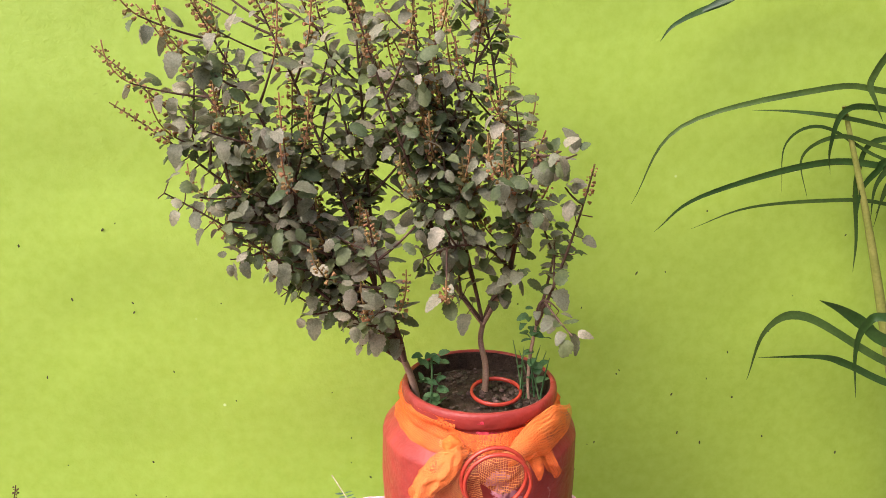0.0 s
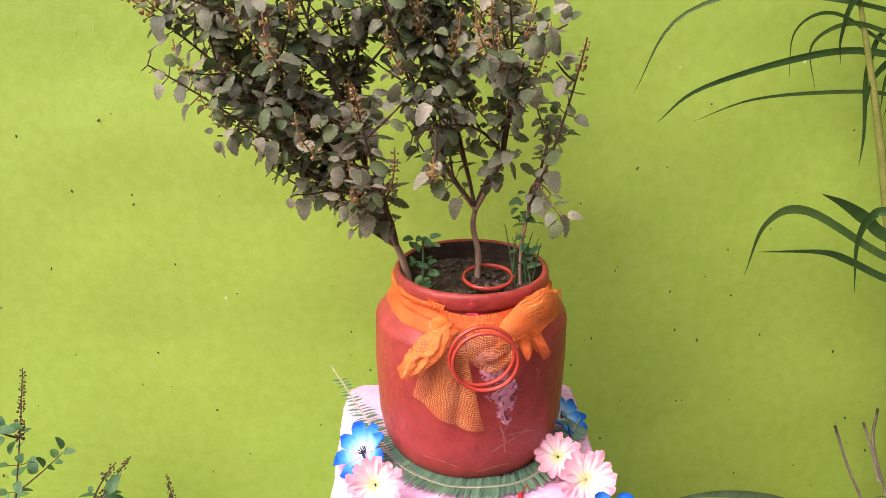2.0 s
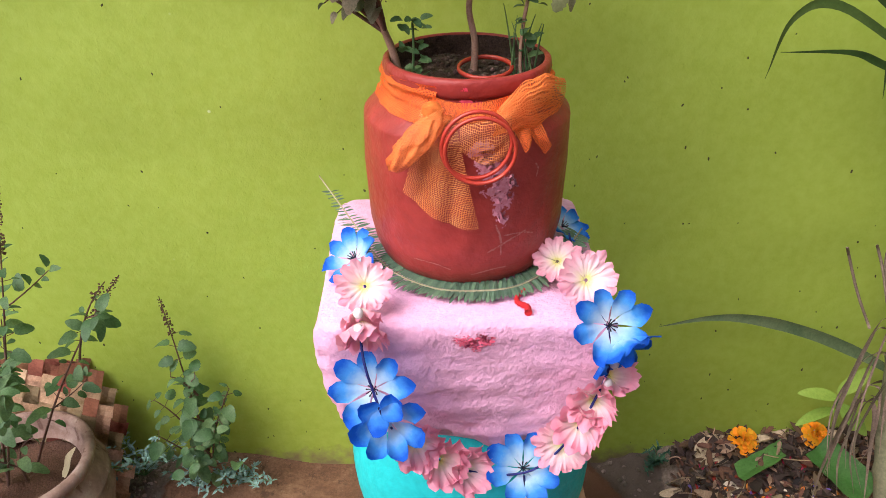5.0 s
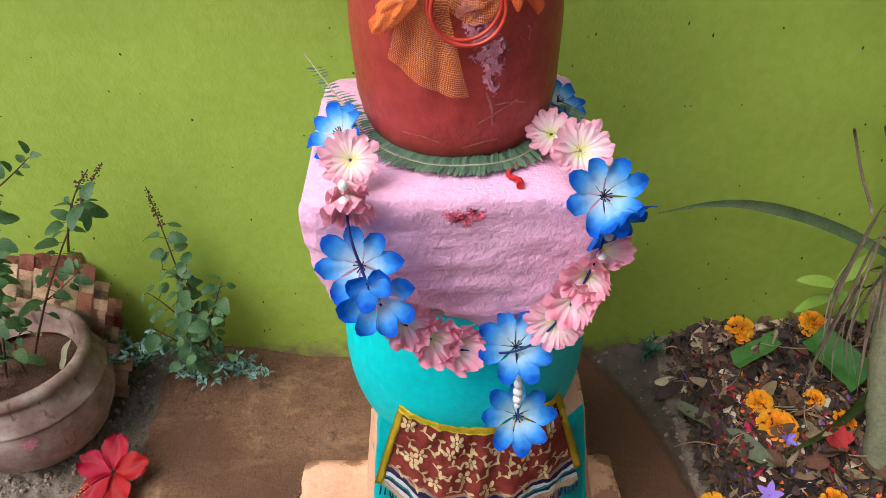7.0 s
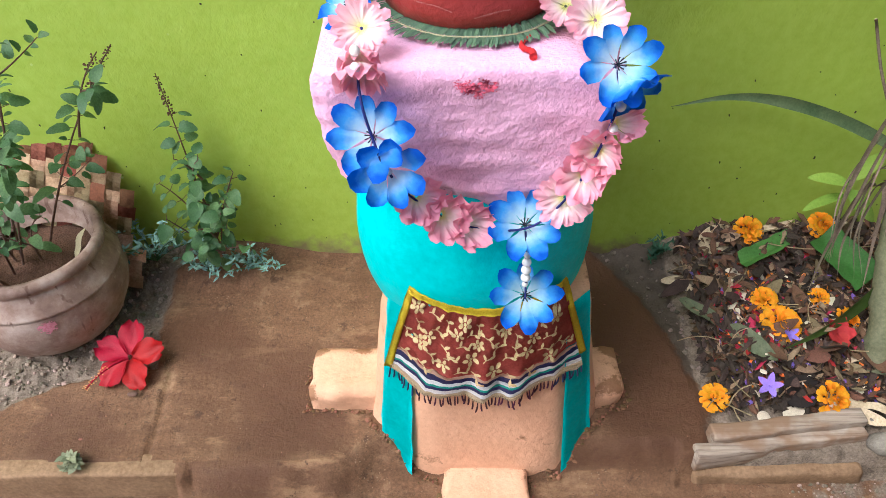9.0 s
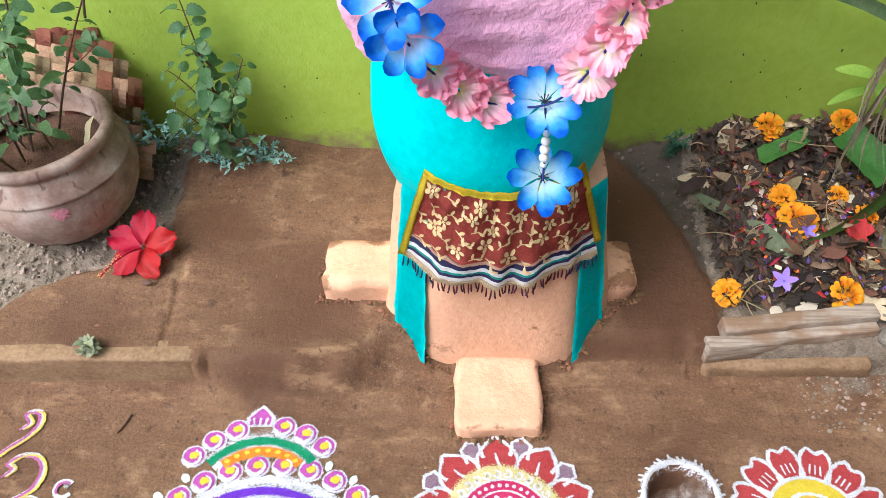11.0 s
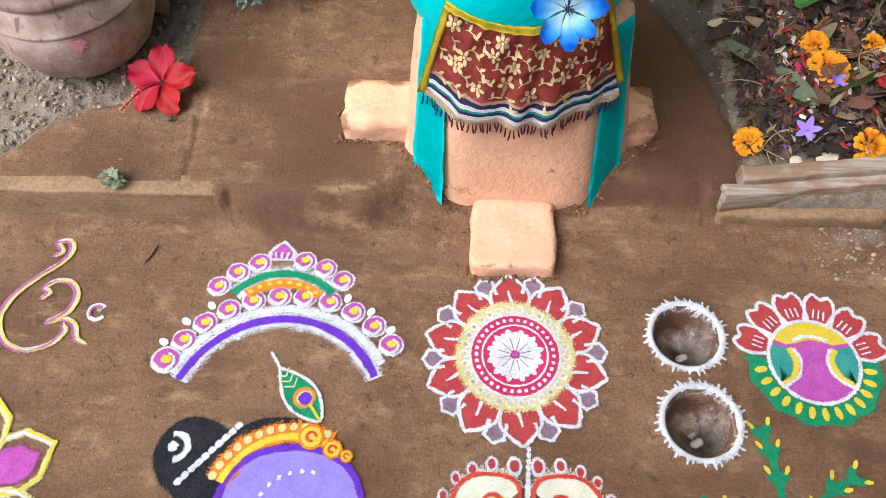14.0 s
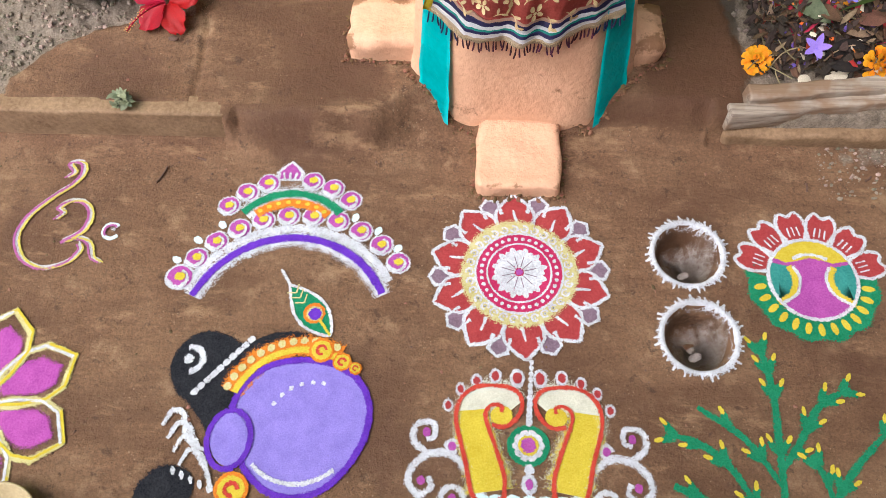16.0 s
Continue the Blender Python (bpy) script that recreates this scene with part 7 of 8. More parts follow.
for p, o in (((0.578, -0.08, 0.285), (-1, -0.1, 0.35)), ((0.580, -0.08, 0.262), (-1, -0.2, -0.15)), ((0.585, -0.08, 0.270), (0.8, -0.5, -0.75)), ((0.580, -0.075, 0.288), (0.6, 0.1, 0.5))):
    piece("leaf", FL, leaf_pose(Vector(p), Vector(o), rg), sprig_)

# ---- specks on the wall ----
rg = random.Random(81)
V, F = [], []
src = bmesh.new()
bmesh.ops.create_icosphere(src, subdivisions=1, radius=1)
base = [v.co.copy() for v in src.verts]
tris = [[v.index for v in f.verts] for f in src.faces]
src.free()
for _ in range(170):
    x, z = rg.uniform(-0.8, 0.8), 0.12 + 0.9 * rg.random() ** 1.7
    s = rg.uniform(0.0006, 0.0016)
    m = Matrix.Translation((x, -0.0015, z)) @ pose(0, 0, 0, 0, rg.uniform(-40, 40), 0) @ Matrix.Diagonal((s, s * 0.8, s * rg.uniform(1, 2.6), 1))
    k = len(V)
    V += [tuple(m @ c) for c in base]
    F += [[k + i for i in t] for t in tris]
me = bpy.data.meshes.new("wall_specks")
me.from_pydata(V, [], F)
me.materials.append(mat("dark speck", (0.03, 0.03, 0.015), (0.08, 0.08, 0.03), 90))
tagged(new("wall_specks", me), "small dark insect specks on the wall", "specks", kind="stuff")


# ---- powder drawings on the ground ----
def on_ground(x, y, h):
    return (x, y, ground_z(x, y) + h + 0.0006)


W_WHITE = powder_mat("white powder", (0.38, 0.37, 0.41), (0.70, 0.70, 0.75), 1.15)
W_FAINT = powder_mat("thin white powder", (0.40, 0.38, 0.40), (0.60, 0.58, 0.60), 1.3)
W_FAINTY = powder_mat("thin yellow powder", (0.46, 0.36, 0.06), (0.60, 0.50, 0.12), 1.3)
W_FAINTM = powder_mat("thin pink powder", (0.30, 0.07, 0.22), (0.42, 0.14, 0.32), 1.0)
W_RED = powder_mat("red powder", (0.28, 0.03, 0.035), (0.38, 0.06, 0.06), 0.5)
W_BRIGHT = powder_mat("scarlet powder", (0.40, 0.025, 0.02), (0.54, 0.08, 0.05), 0.9)
W_CRIMSON = powder_mat("crimson powder", (0.36, 0.015, 0.07), (0.50, 0.04, 0.13), 0.45)
W_GREY = powder_mat("mauve grey powder", (0.16, 0.10, 0.14), (0.25, 0.17, 0.22), 0.45)
W_YELLOW = powder_mat("yellow powder", (0.50, 0.37, 0.02), (0.62, 0.49, 0.06), 0.6)
W_PALE = powder_mat("pale yellow powder", (0.46, 0.38, 0.12), (0.60, 0.54, 0.30), 0.85)
W_CREAM = powder_mat("cream powder", (0.52, 0.50, 0.40), (0.66, 0.64, 0.54), 0.6)
W_GREEN = powder_mat("green powder", (0.012, 0.15, 0.07), (0.03, 0.24, 0.12), 0.65)
W_TEALP = powder_mat("teal powder", (0.03, 0.19, 0.17), (0.06, 0.27, 0.24), 0.3)
W_MAGENTA = powder_mat("magenta powder", (0.30, 0.045, 0.26), (0.42, 0.10, 0.36), 0.4)
W_PURPLE = powder_mat("deep violet powder", (0.08, 0.02, 0.30), (0.14, 0.04, 0.44), 0.5)
W_LILAC = powder_mat("lilac powder", (0.20, 0.15, 0.50), (0.28, 0.22, 0.60), 0.25)
W_BLACK = powder_mat("black powder", (0.008, 0.008, 0.012), (0.03, 0.03, 0.035), 0.5)
W_ORANGE = powder_mat("orange powder", (0.52, 0.11, 0.01), (0.68, 0.24, 0.03), 0.5)
W_SKY = powder_mat("pale blue powder", (0.50, 0.64, 0.72), (0.68, 0.80, 0.86), 0.5)


def drawing(name, at, label):
    return thing(name, (at[0], at[1], 0.0), label, "rangoli", "powder drawings")


def shp():
    return Sheet(on_ground)


def polar(cx, cy, r, deg):
    return (cx + r * math.cos(radians(deg)), cy + r * math.sin(radians(deg)))


def medallion(d, x, y, r, core=W_YELLOW, ring=W_MAGENTA):
    shp().disc(x, y, r, r * 0.95, 0.0008).done("medallion", W_WHITE, d)
    shp().disc(x, y, r * 0.84, r * 0.80, 0.0018).done("medallion_ring", ring, d)
    shp().line([polar(x, y, r * q, a) for q, a in ((0.92, 200), (0.75, 260), (0.60, 320), (0.52, 20), (0.50, 80))], (r * 0.30, r * 0.14), 0.0026, 4).done("medallion_swirl", W_WHITE, d)
    shp().disc(x + r * 0.04, y + r * 0.05, r * 0.36, r * 0.30, 0.0032, soft=0.0022).done("medallion_core", core, d)


def mandala():
    cx, cy = 0.024, -0.630
    d = drawing("mandala", (cx, cy), "round powder mandala, red petals, white outlines, crimson heart")
    for k in range(10):
        a = 94 + 36 * k
        half = [(0.066, 14), (0.082, 17.6), (0.098, 15.6), (0.111, 8.0), (0.1235, 0)]
        sides = [[(p.x, p.y) for p in spline([(*polar(cx, cy, r, a + sg * b), 0) for r, b in half], 3)] for sg in (-1, 1)]
        shp().fill(*polar(cx, cy, 0.088, a), sides[0] + sides[1][-2::-1], 0.0010).done("petal", W_RED, d, "red powder petal")
        for side in sides:
            shp().line(side, 0.0042, 0.0022, 1).done("petal_outline", W_WHITE, d)
        shp().line([polar(cx, cy, 0.078, a - 2), polar(cx, cy, 0.088, a), polar(cx, cy, 0.098, a + 1)], (0.0044, 0.0020), 0.0024, 3).done("petal_vein", W_WHITE, d)
        b = a + 18
        q = [polar(cx, cy, 0.094, b - 7), polar(cx, cy, 0.115, b - 6.5), polar(cx, cy, 0.1225, b), polar(cx, cy, 0.115, b + 6.5), polar(cx, cy, 0.094, b + 7)]
        shp().fill(*polar(cx, cy, 0.105, b), q, 0.0008).done("sepal", W_GREY, d, "mauve grey powder sepal")
        shp().line(q, 0.0042, 0.0020, 1).done("sepal_outline", W_WHITE, d)
    shp().disc(cx, cy, 0.0785, None, 0.0026, 0, 0.005, 48).done("halo", W_PALE, d, "pale yellow powder ring")
    for k in range(30):
        x, y = polar(cx, cy, 0.0675, 12 * k)
        shp().circle(x, y, 0.0048, 0.0026, 0.0036, 12 * k + 90, 12 * k + 390, 12).done("scroll", W_WHITE, d)
        shp().disc(x, y, 0.0016, None, 0.0036, 0, 0.0008, 6).done("scroll_eye", W_WHITE, d)
    shp().disc(cx, cy, 0.0590, None, 0.0032, 0, 0.0015, 48).done("disc", W_CRIMSON, d, "crimson powder disc")
    for r, w in ((0.0595, 0.0028), (0.0435, 0.0022)):
        shp().circle(cx, cy, r, w, 0.0040, 0, 360, 48).done("line_ring", W_WHITE, d)
    for k in range(34):
        x, y = polar(cx, cy, 0.0512, 360 * k / 34)
        shp().disc(x, y, 0.0027, None, 0.0040, 0, 0.0007, 8).done("dot", W_WHITE, d)
    for k in range(12):
        for r0, r1, w, h, off in ((0.012, 0.0385, 0.0055, 0.0038, 15), (0.006, 0.0345, 0.0068, 0.0044, 0)):
            a = 30 * k + off
            x, y = polar(cx, cy, (r0 + r1) / 2, a)
            shp().disc(x, y, (r1 - r0) / 2, w, h, radians(a), 0.0008, 12).done("heart_petal", W_WHITE, d)
        x0, x1 = polar(cx, cy, 0.008, 30 * k + 15), polar(cx, cy, 0.024, 30 * k + 15)
        shp().line([x0, x1], 0.0010, 0.0050, 1).done("heart_line", W_GREY, d)
    shp().disc(cx, cy, 0.0045, None, 0.0054, 0, 0.001).done("heart", W_MAGENTA, d)


mandala()


def crown():
    cx, cy = -0.287, -0.725
    d = drawing("crown_drawing", (-0.287, -0.60), "powder crown drawing, violet arch under pink and yellow medallions")
    shp().circle(cx, cy, 0.1395, 0.0205, 0.0008, 24, 160, 60).done("arch_ground", W_WHITE, d)
    shp().circle(cx, cy, 0.1400, 0.0098, 0.0020, 25, 160, 60).done("arch", W_PURPLE, d, "deep violet powder arch")
    shp().circle(cx, cy, 0.1555, 0.012, 0.0006, 30, 158, 60).done("arch_ground", W_WHITE, d)
    for k in range(11):
        a = 154 - 11.8 * k
        x, y = polar(cx, cy, 0.171 + 0.0009 * k, a)
        medallion(d, x, y, 0.0205 if k == 0 else 0.0172)
        x, y = polar(cx, cy, 0.192, a - 6)
        if k in (0, 1, 2, 7, 8, 9):
            shp().disc(x, y, 0.007, 0.005, 0.0010, radians(a)).done("dab", W_SKY, d)
    ux, uy = -0.298, -0.606
    shp().circle(ux, uy, 0.088, 0.028, 0.0010, 40, 140, 60).done("band_ground", W_WHITE, d)
    shp().circle(ux, uy, 0.0925, 0.0105, 0.0020, 42, 140, 60).done("band", W_GREEN, d, "green powder band")
    shp().circle(ux, uy, 0.0765, 0.0125, 0.0022, 48, 132, 60).done("band", W_ORANGE, d, "orange-red powder band")
    for k in range(8):
        x, y = polar(ux, uy, 0.0775, 54 + 10.4 * k)
        shp().disc(x, y, 0.0038, 0.0030, 0.0032, 0, 0.0008, 10).done("dot", W_YELLOW, d)
    for k in range(7):
        a = 143 - 16.2 * k
        x, y = polar(ux, uy, 0.1165, a)
        if k == 3:
            x, y = x - 0.002, y + 0.010
            o = [(x - 0.020, y - 0.012), (x - 0.021, y + 0.002), (x - 0.010, y + 0.014), (x, y + 0.022), (x + 0.010, y + 0.014), (x + 0.021, y + 0.002), (x + 0.020, y - 0.012)]
            shp().fill(x, y - 0.002, o, 0.0010).done("lotus_ground", W_WHITE, d)
            shp().fill(x, y - 0.002, [(x + (a_ - x) * 0.7, y + (b_ - y) * 0.75) for a_, b_ in o], 0.0020).done("lotus", W_MAGENTA, d, "pink powder lotus bud")
            for q in (-0.007, 0, 0.007):
                shp().line([(x + q, y - 0.012), (x + q * 1.4, y + 0.001)], 0.0030, 0.0030, 1).done("lotus_line", W_WHITE, d)
        else:
            medallion(d, x, y, 0.0170)


crown()


def feather():
    d = drawing("feather_drawing", (-0.25, -0.69), "small green powder feather with violet and orange eye")
    a, b = Vector((-0.286, -0.657)), Vector((-0.224, -0.728))
    ax = (b - a).normalized()
    n = Vector((-ax.y, ax.x))
    o = []
    for s in (1, -1):
        for t in ((0, 0.12, 0.3, 0.5, 0.7, 0.88) if s > 0 else (1, 0.88, 0.7, 0.5, 0.3, 0.12)):
            o.append(tuple(a.lerp(b, t) + n * s * 0.021 * math.sin(math.pi * t ** 1.15) ** 0.8))
    c = a.lerp(b, 0.55)
    shp().fill(*c, o, 0.0010).done("vane", W_GREEN, d, "green powder vane")
    shp().line(o, 0.0034, 0.0020, 2, 0, True).done("vane_outline", W_WHITE, d)
    e = a.lerp(b, 0.58) + n * 0.002
    shp().disc(*e, 0.0145, None, 0.0020).done("eye_ring", W_ORANGE, d)
    shp().disc(*(e + ax * 0.001), 0.0105, None, 0.0028).done("eye_ring", W_PALE, d)
    shp().disc(*(e + ax * 0.0025), 0.0085, None, 0.0036).done("eye", W_PURPLE, d, "deep violet powder eye")
    for t in (0.16, 0.26, 0.36):
        for s in (1, -1):
            p = a.lerp(b, t)
            shp().line([tuple(p), tuple(p + n * s * 0.010 - ax * 0.008)], 0.0016, 0.0022, 1).done("barb", W_PALE, d)
    shp().line([(-0.301, -0.634), (-0.293, -0.646), tuple(a)], 0.0034, 0.0014, 3).done("quill", W_WHITE, d)
    shp().line([tuple(e + ax * 0.012), tuple(b)], 0.003, 0.0026, 1).done("quill", W_YELLOW, d)


feather()


def rounded_forms():
    """A plain lilac form with a black one behind it and a beaded band."""
    d = drawing("rounded_drawing", (-0.28, -0.84), "plain lilac and black rounded powder shapes with beaded ornaments")
    blob = [(-0.352, -0.735), (-0.385, -0.726), (-0.415, -0.742), (-0.428, -0.775), (-0.415, -0.808), (-0.395, -0.825), (-0.372, -0.850), (-0.352, -0.880), (-0.33, -0.88), (-0.30, -0.80), (-0.25, -0.757), (-0.235, -0.735), (-0.265, -0.724), (-0.30, -0.727), (-0.335, -0.742)]
    shp().fill(-0.362, -0.790, [(p.x, p.y) for p in spline([(x, y, 0) for x, y in blob + blob[:1]], 3)][:-1], 0.0008, 0.004).done("black_form", W_BLACK, d, "plain black powder shape")
    shp().disc(-0.405, -0.935, 0.038, 0.032, 0.0008, 0.5, 0.004).done("black_form", W_BLACK, d, "plain black powder shape")
    big = [polar(-0.250, -0.845, 0.0865 + 0.004 * math.sin(radians(a * 3)), a) for a in range(0, 360, 12)]
    shp().fill(-0.250, -0.845, big, 0.0014).done("lilac_form", W_LILAC, d, "plain lilac powder shape")
    shp().line(big, 0.0075, 0.0024, 2, 0, True).done("form_outline", W_PURPLE, d, "deep violet powder outline")
    shp().disc(-0.335, -0.868, 0.024, 0.034, 0.0026, 0.2).done("lilac_form", W_LILAC, d, "plain lilac powder shape")
    ear = [polar(-0.335, -0.868, 0.027, a) for a in range(0, 360, 20)]
    shp().line([(x, -0.868 + (y + 0.868) * 1.35) for x, y in ear], 0.006, 0.0034, 2, 0, True).done("form_outline", W_PURPLE, d, "deep violet powder outline")
    shp().circle(-0.252, -0.840, 0.0960, 0.026, 0.0022, 62, 160, 60).done("beaded_band", W_ORANGE, d, "orange powder band")
    shp().circle(-0.252, -0.840, 0.0915, 0.0075, 0.0030, 62, 160, 60).done("beaded_band", W_YELLOW, d, "yellow powder band")
    for k in range(12):
        x, y = polar(-0.252, -0.840, 0.1035, 158 - 8.2 * k)
        shp().disc(x, y, 0.0052, None, 0.0032, 0, 0.001, 12).done("bead", W_PALE, d)
    for x, y, r in ((-0.232, -0.749, 0.0165), (-0.204, -0.764, 0.0125), (-0.186, -0.772, 0.0085), (-0.322, -0.928, 0.021)):
        shp().disc(x, y, r, None, 0.0034).done("roundel", W_ORANGE, d)
        shp().disc(x, y, r * 0.78, None, 0.0040).done("roundel", W_YELLOW, d)
        shp().circle(x, y, r * 0.36, r * 0.22, 0.0046, 0, 290, 16).done("roundel_curl", W_BRIGHT, d)
    for k in range(10):
        t = k / 9
        shp().disc(-0.327 - 0.062 * t, -0.737 - 0.072 * t, 0.0058, 0.0045, 0.0020, 0.8, 0.001, 10).done("bead", W_WHITE, d)
    shp().circle(-0.402, -0.766, 0.016, 0.0065, 0.0020, -90, 110, 24).done("curl", W_WHITE, d)
    shp().disc(-0.405, -0.766, 0.0065, None, 0.0022).done("bead", W_WHITE, d)
    for k in range(4):
        x, y = -0.408 + 0.010 * k, -0.838 - 0.016 * k
        shp().line([(x - 0.014, y - 0.016), (x - 0.004, y + 0.004), (x + 0.012, y - 0.002), (x + 0.020, y - 0.030 + 0.004 * k), (x + 0.045 - 0.004 * k, y - 0.045)], 0.0062, 0.0024, 4, 0.4).done("curl", W_WHITE, d)
    for k in range(6):
        shp().disc(-0.398 + 0.012 * k, -0.908 - 0.005 * k, 0.0028, 0.0055, 0.0024, 0.3, 0.001, 8).done("bead", W_WHITE, d)
    for k in range(6):
        a = 150 - 14 * k
        x, y = polar(-0.235, -0.850, 0.058, a)
        shp().disc(x, y, 0.0030, None, 0.0026, 0, 0.0012, 8).done("bead", W_WHITE, d)
    shp().circle(-0.250, -0.845, 0.074, 0.0045, 0.0026, 225, 312, 40).done("curl", W_WHITE, d)


rounded_forms()


def footprints():
    d = drawing("footprint_drawing", (0.036, -0.84), "pair of yellow powder footprints with red outlines and white toes")
    mx = 0.036
    toes = ((-0.0145, -0.777, 0.0095), (-0.042, -0.775, 0.0078), (-0.066, -0.782, 0.0072), (-0.086, -0.794, 0.0066), (-0.101, -0.815, 0.0066))
    for s in (1, -1):
        def X(q):
            return mx + s * q
        sole = [(X(-0.048), -0.918), (X(-0.054), -0.885), (X(-0.066), -0.85), (X(-0.070), -0.820), (X(-0.052), -0.803), (X(-0.030), -0.803), (X(-0.018), -0.815)]
        shp().line(sole, (0.047, 0.034), 0.0010, 5).done("sole_ground", W_CREAM, d, "cream powder ball of the print")
        shp().line(sole[:4], (0.044, 0.036), 0.0018, 5).done("sole", W_YELLOW, d, "yellow powder sole")
        shp().disc(X(-0.034), -0.826, 0.014, 0.012, 0.0018).done("sole", W_YELLOW, d, "yellow powder sole")
        edge = [(X(-0.030), -0.925), (X(-0.030), -0.900), (X(-0.040), -0.868), (X(-0.050), -0.842), (X(-0.054), -0.824), (X(-0.046), -0.813), (X(-0.034), -0.814), (X(-0.034), -0.822)]
        shp().line(edge, 0.0046, 0.0028, 4).done("outline", W_BRIGHT, d, "scarlet powder outline")
        rim_ = [(X(-0.030), -0.925), (X(-0.050), -0.932), (X(-0.068), -0.922), (X(-0.078), -0.880), (X(-0.090), -0.835), (X(-0.086), -0.808), (X(-0.066), -0.790), (X(-0.036), -0.788), (X(-0.014), -0.795), (X(-0.008), -0.812), (X(-0.016), -0.830), (X(-0.030), -0.840), (X(-0.046), -0.838)]
        shp().line(rim_, 0.0048, 0.0026, 4).done("outline", W_BRIGHT, d, "scarlet powder outline")
        for q, y, r in toes:
            shp().disc(X(q), y, r, r * 1.3, 0.0012, s * 0.02).done("toe", W_WHITE, d, "white powder toe")
            shp().disc(X(q), y, r * 0.60, r * 0.80, 0.0024).done("toe_nail", W_RED, d, "red powder toe centre")
        big = [(X(-0.055), -0.925), (X(-0.075), -0.895), (X(-0.095), -0.876), (X(-0.120), -0.876), (X(-0.140), -0.890), (X(-0.146), -0.910), (X(-0.132), -0.924), (X(-0.118), -0.915), (X(-0.122), -0.903)]
        shp().line(big, (0.009, 0.006), 0.0014, 5).done("scroll", W_WHITE, d, "white powder scroll")
        up = [(X(-0.124), -0.876), (X(-0.142), -0.860), (X(-0.138), -0.840), (X(-0.118), -0.838), (X(-0.116), -0.854), (X(-0.126), -0.858)]
        shp().line(up, (0.007, 0.005), 0.0014, 5).done("scroll", W_WHITE, d, "white powder scroll")
        shp().circle(X(-0.094), -0.866, 0.007, 0.005, 0.0014, 0, 320, 16).done("scroll", W_WHITE, d, "white powder scroll")
        shp().circle(X(-0.092), -0.928, 0.014, 0.006, 0.0014, 0, 320, 16).done("scroll", W_WHITE, d, "white powder scroll")
        for q, y in ((-0.130, -0.908), (-0.126, -0.850), (-0.094, -0.866), (-0.092, -0.928)):
            shp().disc(X(q), y, 0.0048, 0.0055, 0.0022).done("dot", W_MAGENTA, d)
    for k in range(11):
        shp().disc(0.040 - 0.0004 * k, -0.755 - 0.0078 * k, 0.0026 + 0.00018 * k, 0.0038 + 0.0002 * k, 0.0014, 0, 0.001, 8).done("string_dot", W_WHITE, d)
    shp().disc(0.035, -0.862, 0.026, None, 0.0010).done("rosette", W_GREEN, d, "green powder disc")
    for k in range(10):
        x, y = polar(0.035, -0.862, 0.0135, 36 * k)
        shp().disc(x, y, 0.0062, None, 0.0020, 0, 0.001, 10).done("rosette_petal", W_WHITE, d)
    shp().disc(0.035, -0.862, 0.0125, None, 0.0028).done("rosette", W_YELLOW, d)
    shp().disc(0.035, -0.862, 0.0090, None, 0.0034, 0, 0.003).done("rosette", W_MAGENTA, d)
    shp().disc(0.036, -0.891, 0.006, None, 0.0014).done("string_dot", W_WHITE, d)
    shp().disc(0.036, -0.908, 0.0095, 0.012, 0.0014).done("string_dot", W_WHITE, d)
    shp().disc(0.036, -0.908, 0.0045, 0.0065, 0.0024).done("dot", W_MAGENTA, d)
    for k in range(7):
        shp().disc(-0.022 + 0.0195 * k, -0.932, 0.0125, 0.011, 0.0020).done("scallop", W_SKY, d, "pale blue powder scallop")


footprints()


def pit_rings():
    for px, py, r, dep in PITS:
        d = drawing("pit_ring", (px, py), "white powder ring with small rays round a pit")
        shp().circle(px, py, r * 1.10, 0.0085, 0.0012, 0, 360, 48).done("ring", W_WHITE, d)
        n = 30
        for k in range(n):
            a = 360 * k / n + 3 * math.sin(k * 2.3)
            shp().line([polar(px, py, r * 1.12, a), polar(px, py, r * (1.33 + 0.05 * math.sin(k * 1.7)), a + 3)], (0.0042, 0.0022), 0.0020, 1).done("ray", W_WHITE, d)
        s2 = shp()
        s2.disc(px + 0.006, py - 0.010, r * 0.66, r * 0.56, 0.0008, 0.4, 0.020, 24)
        s2.done("spilt_powder", powder_mat("spilt powder", (0.28, 0.21, 0.17), (0.50, 0.44, 0.41), 1.35, 900), d, "thin white powder spilt inside")


pit_rings()


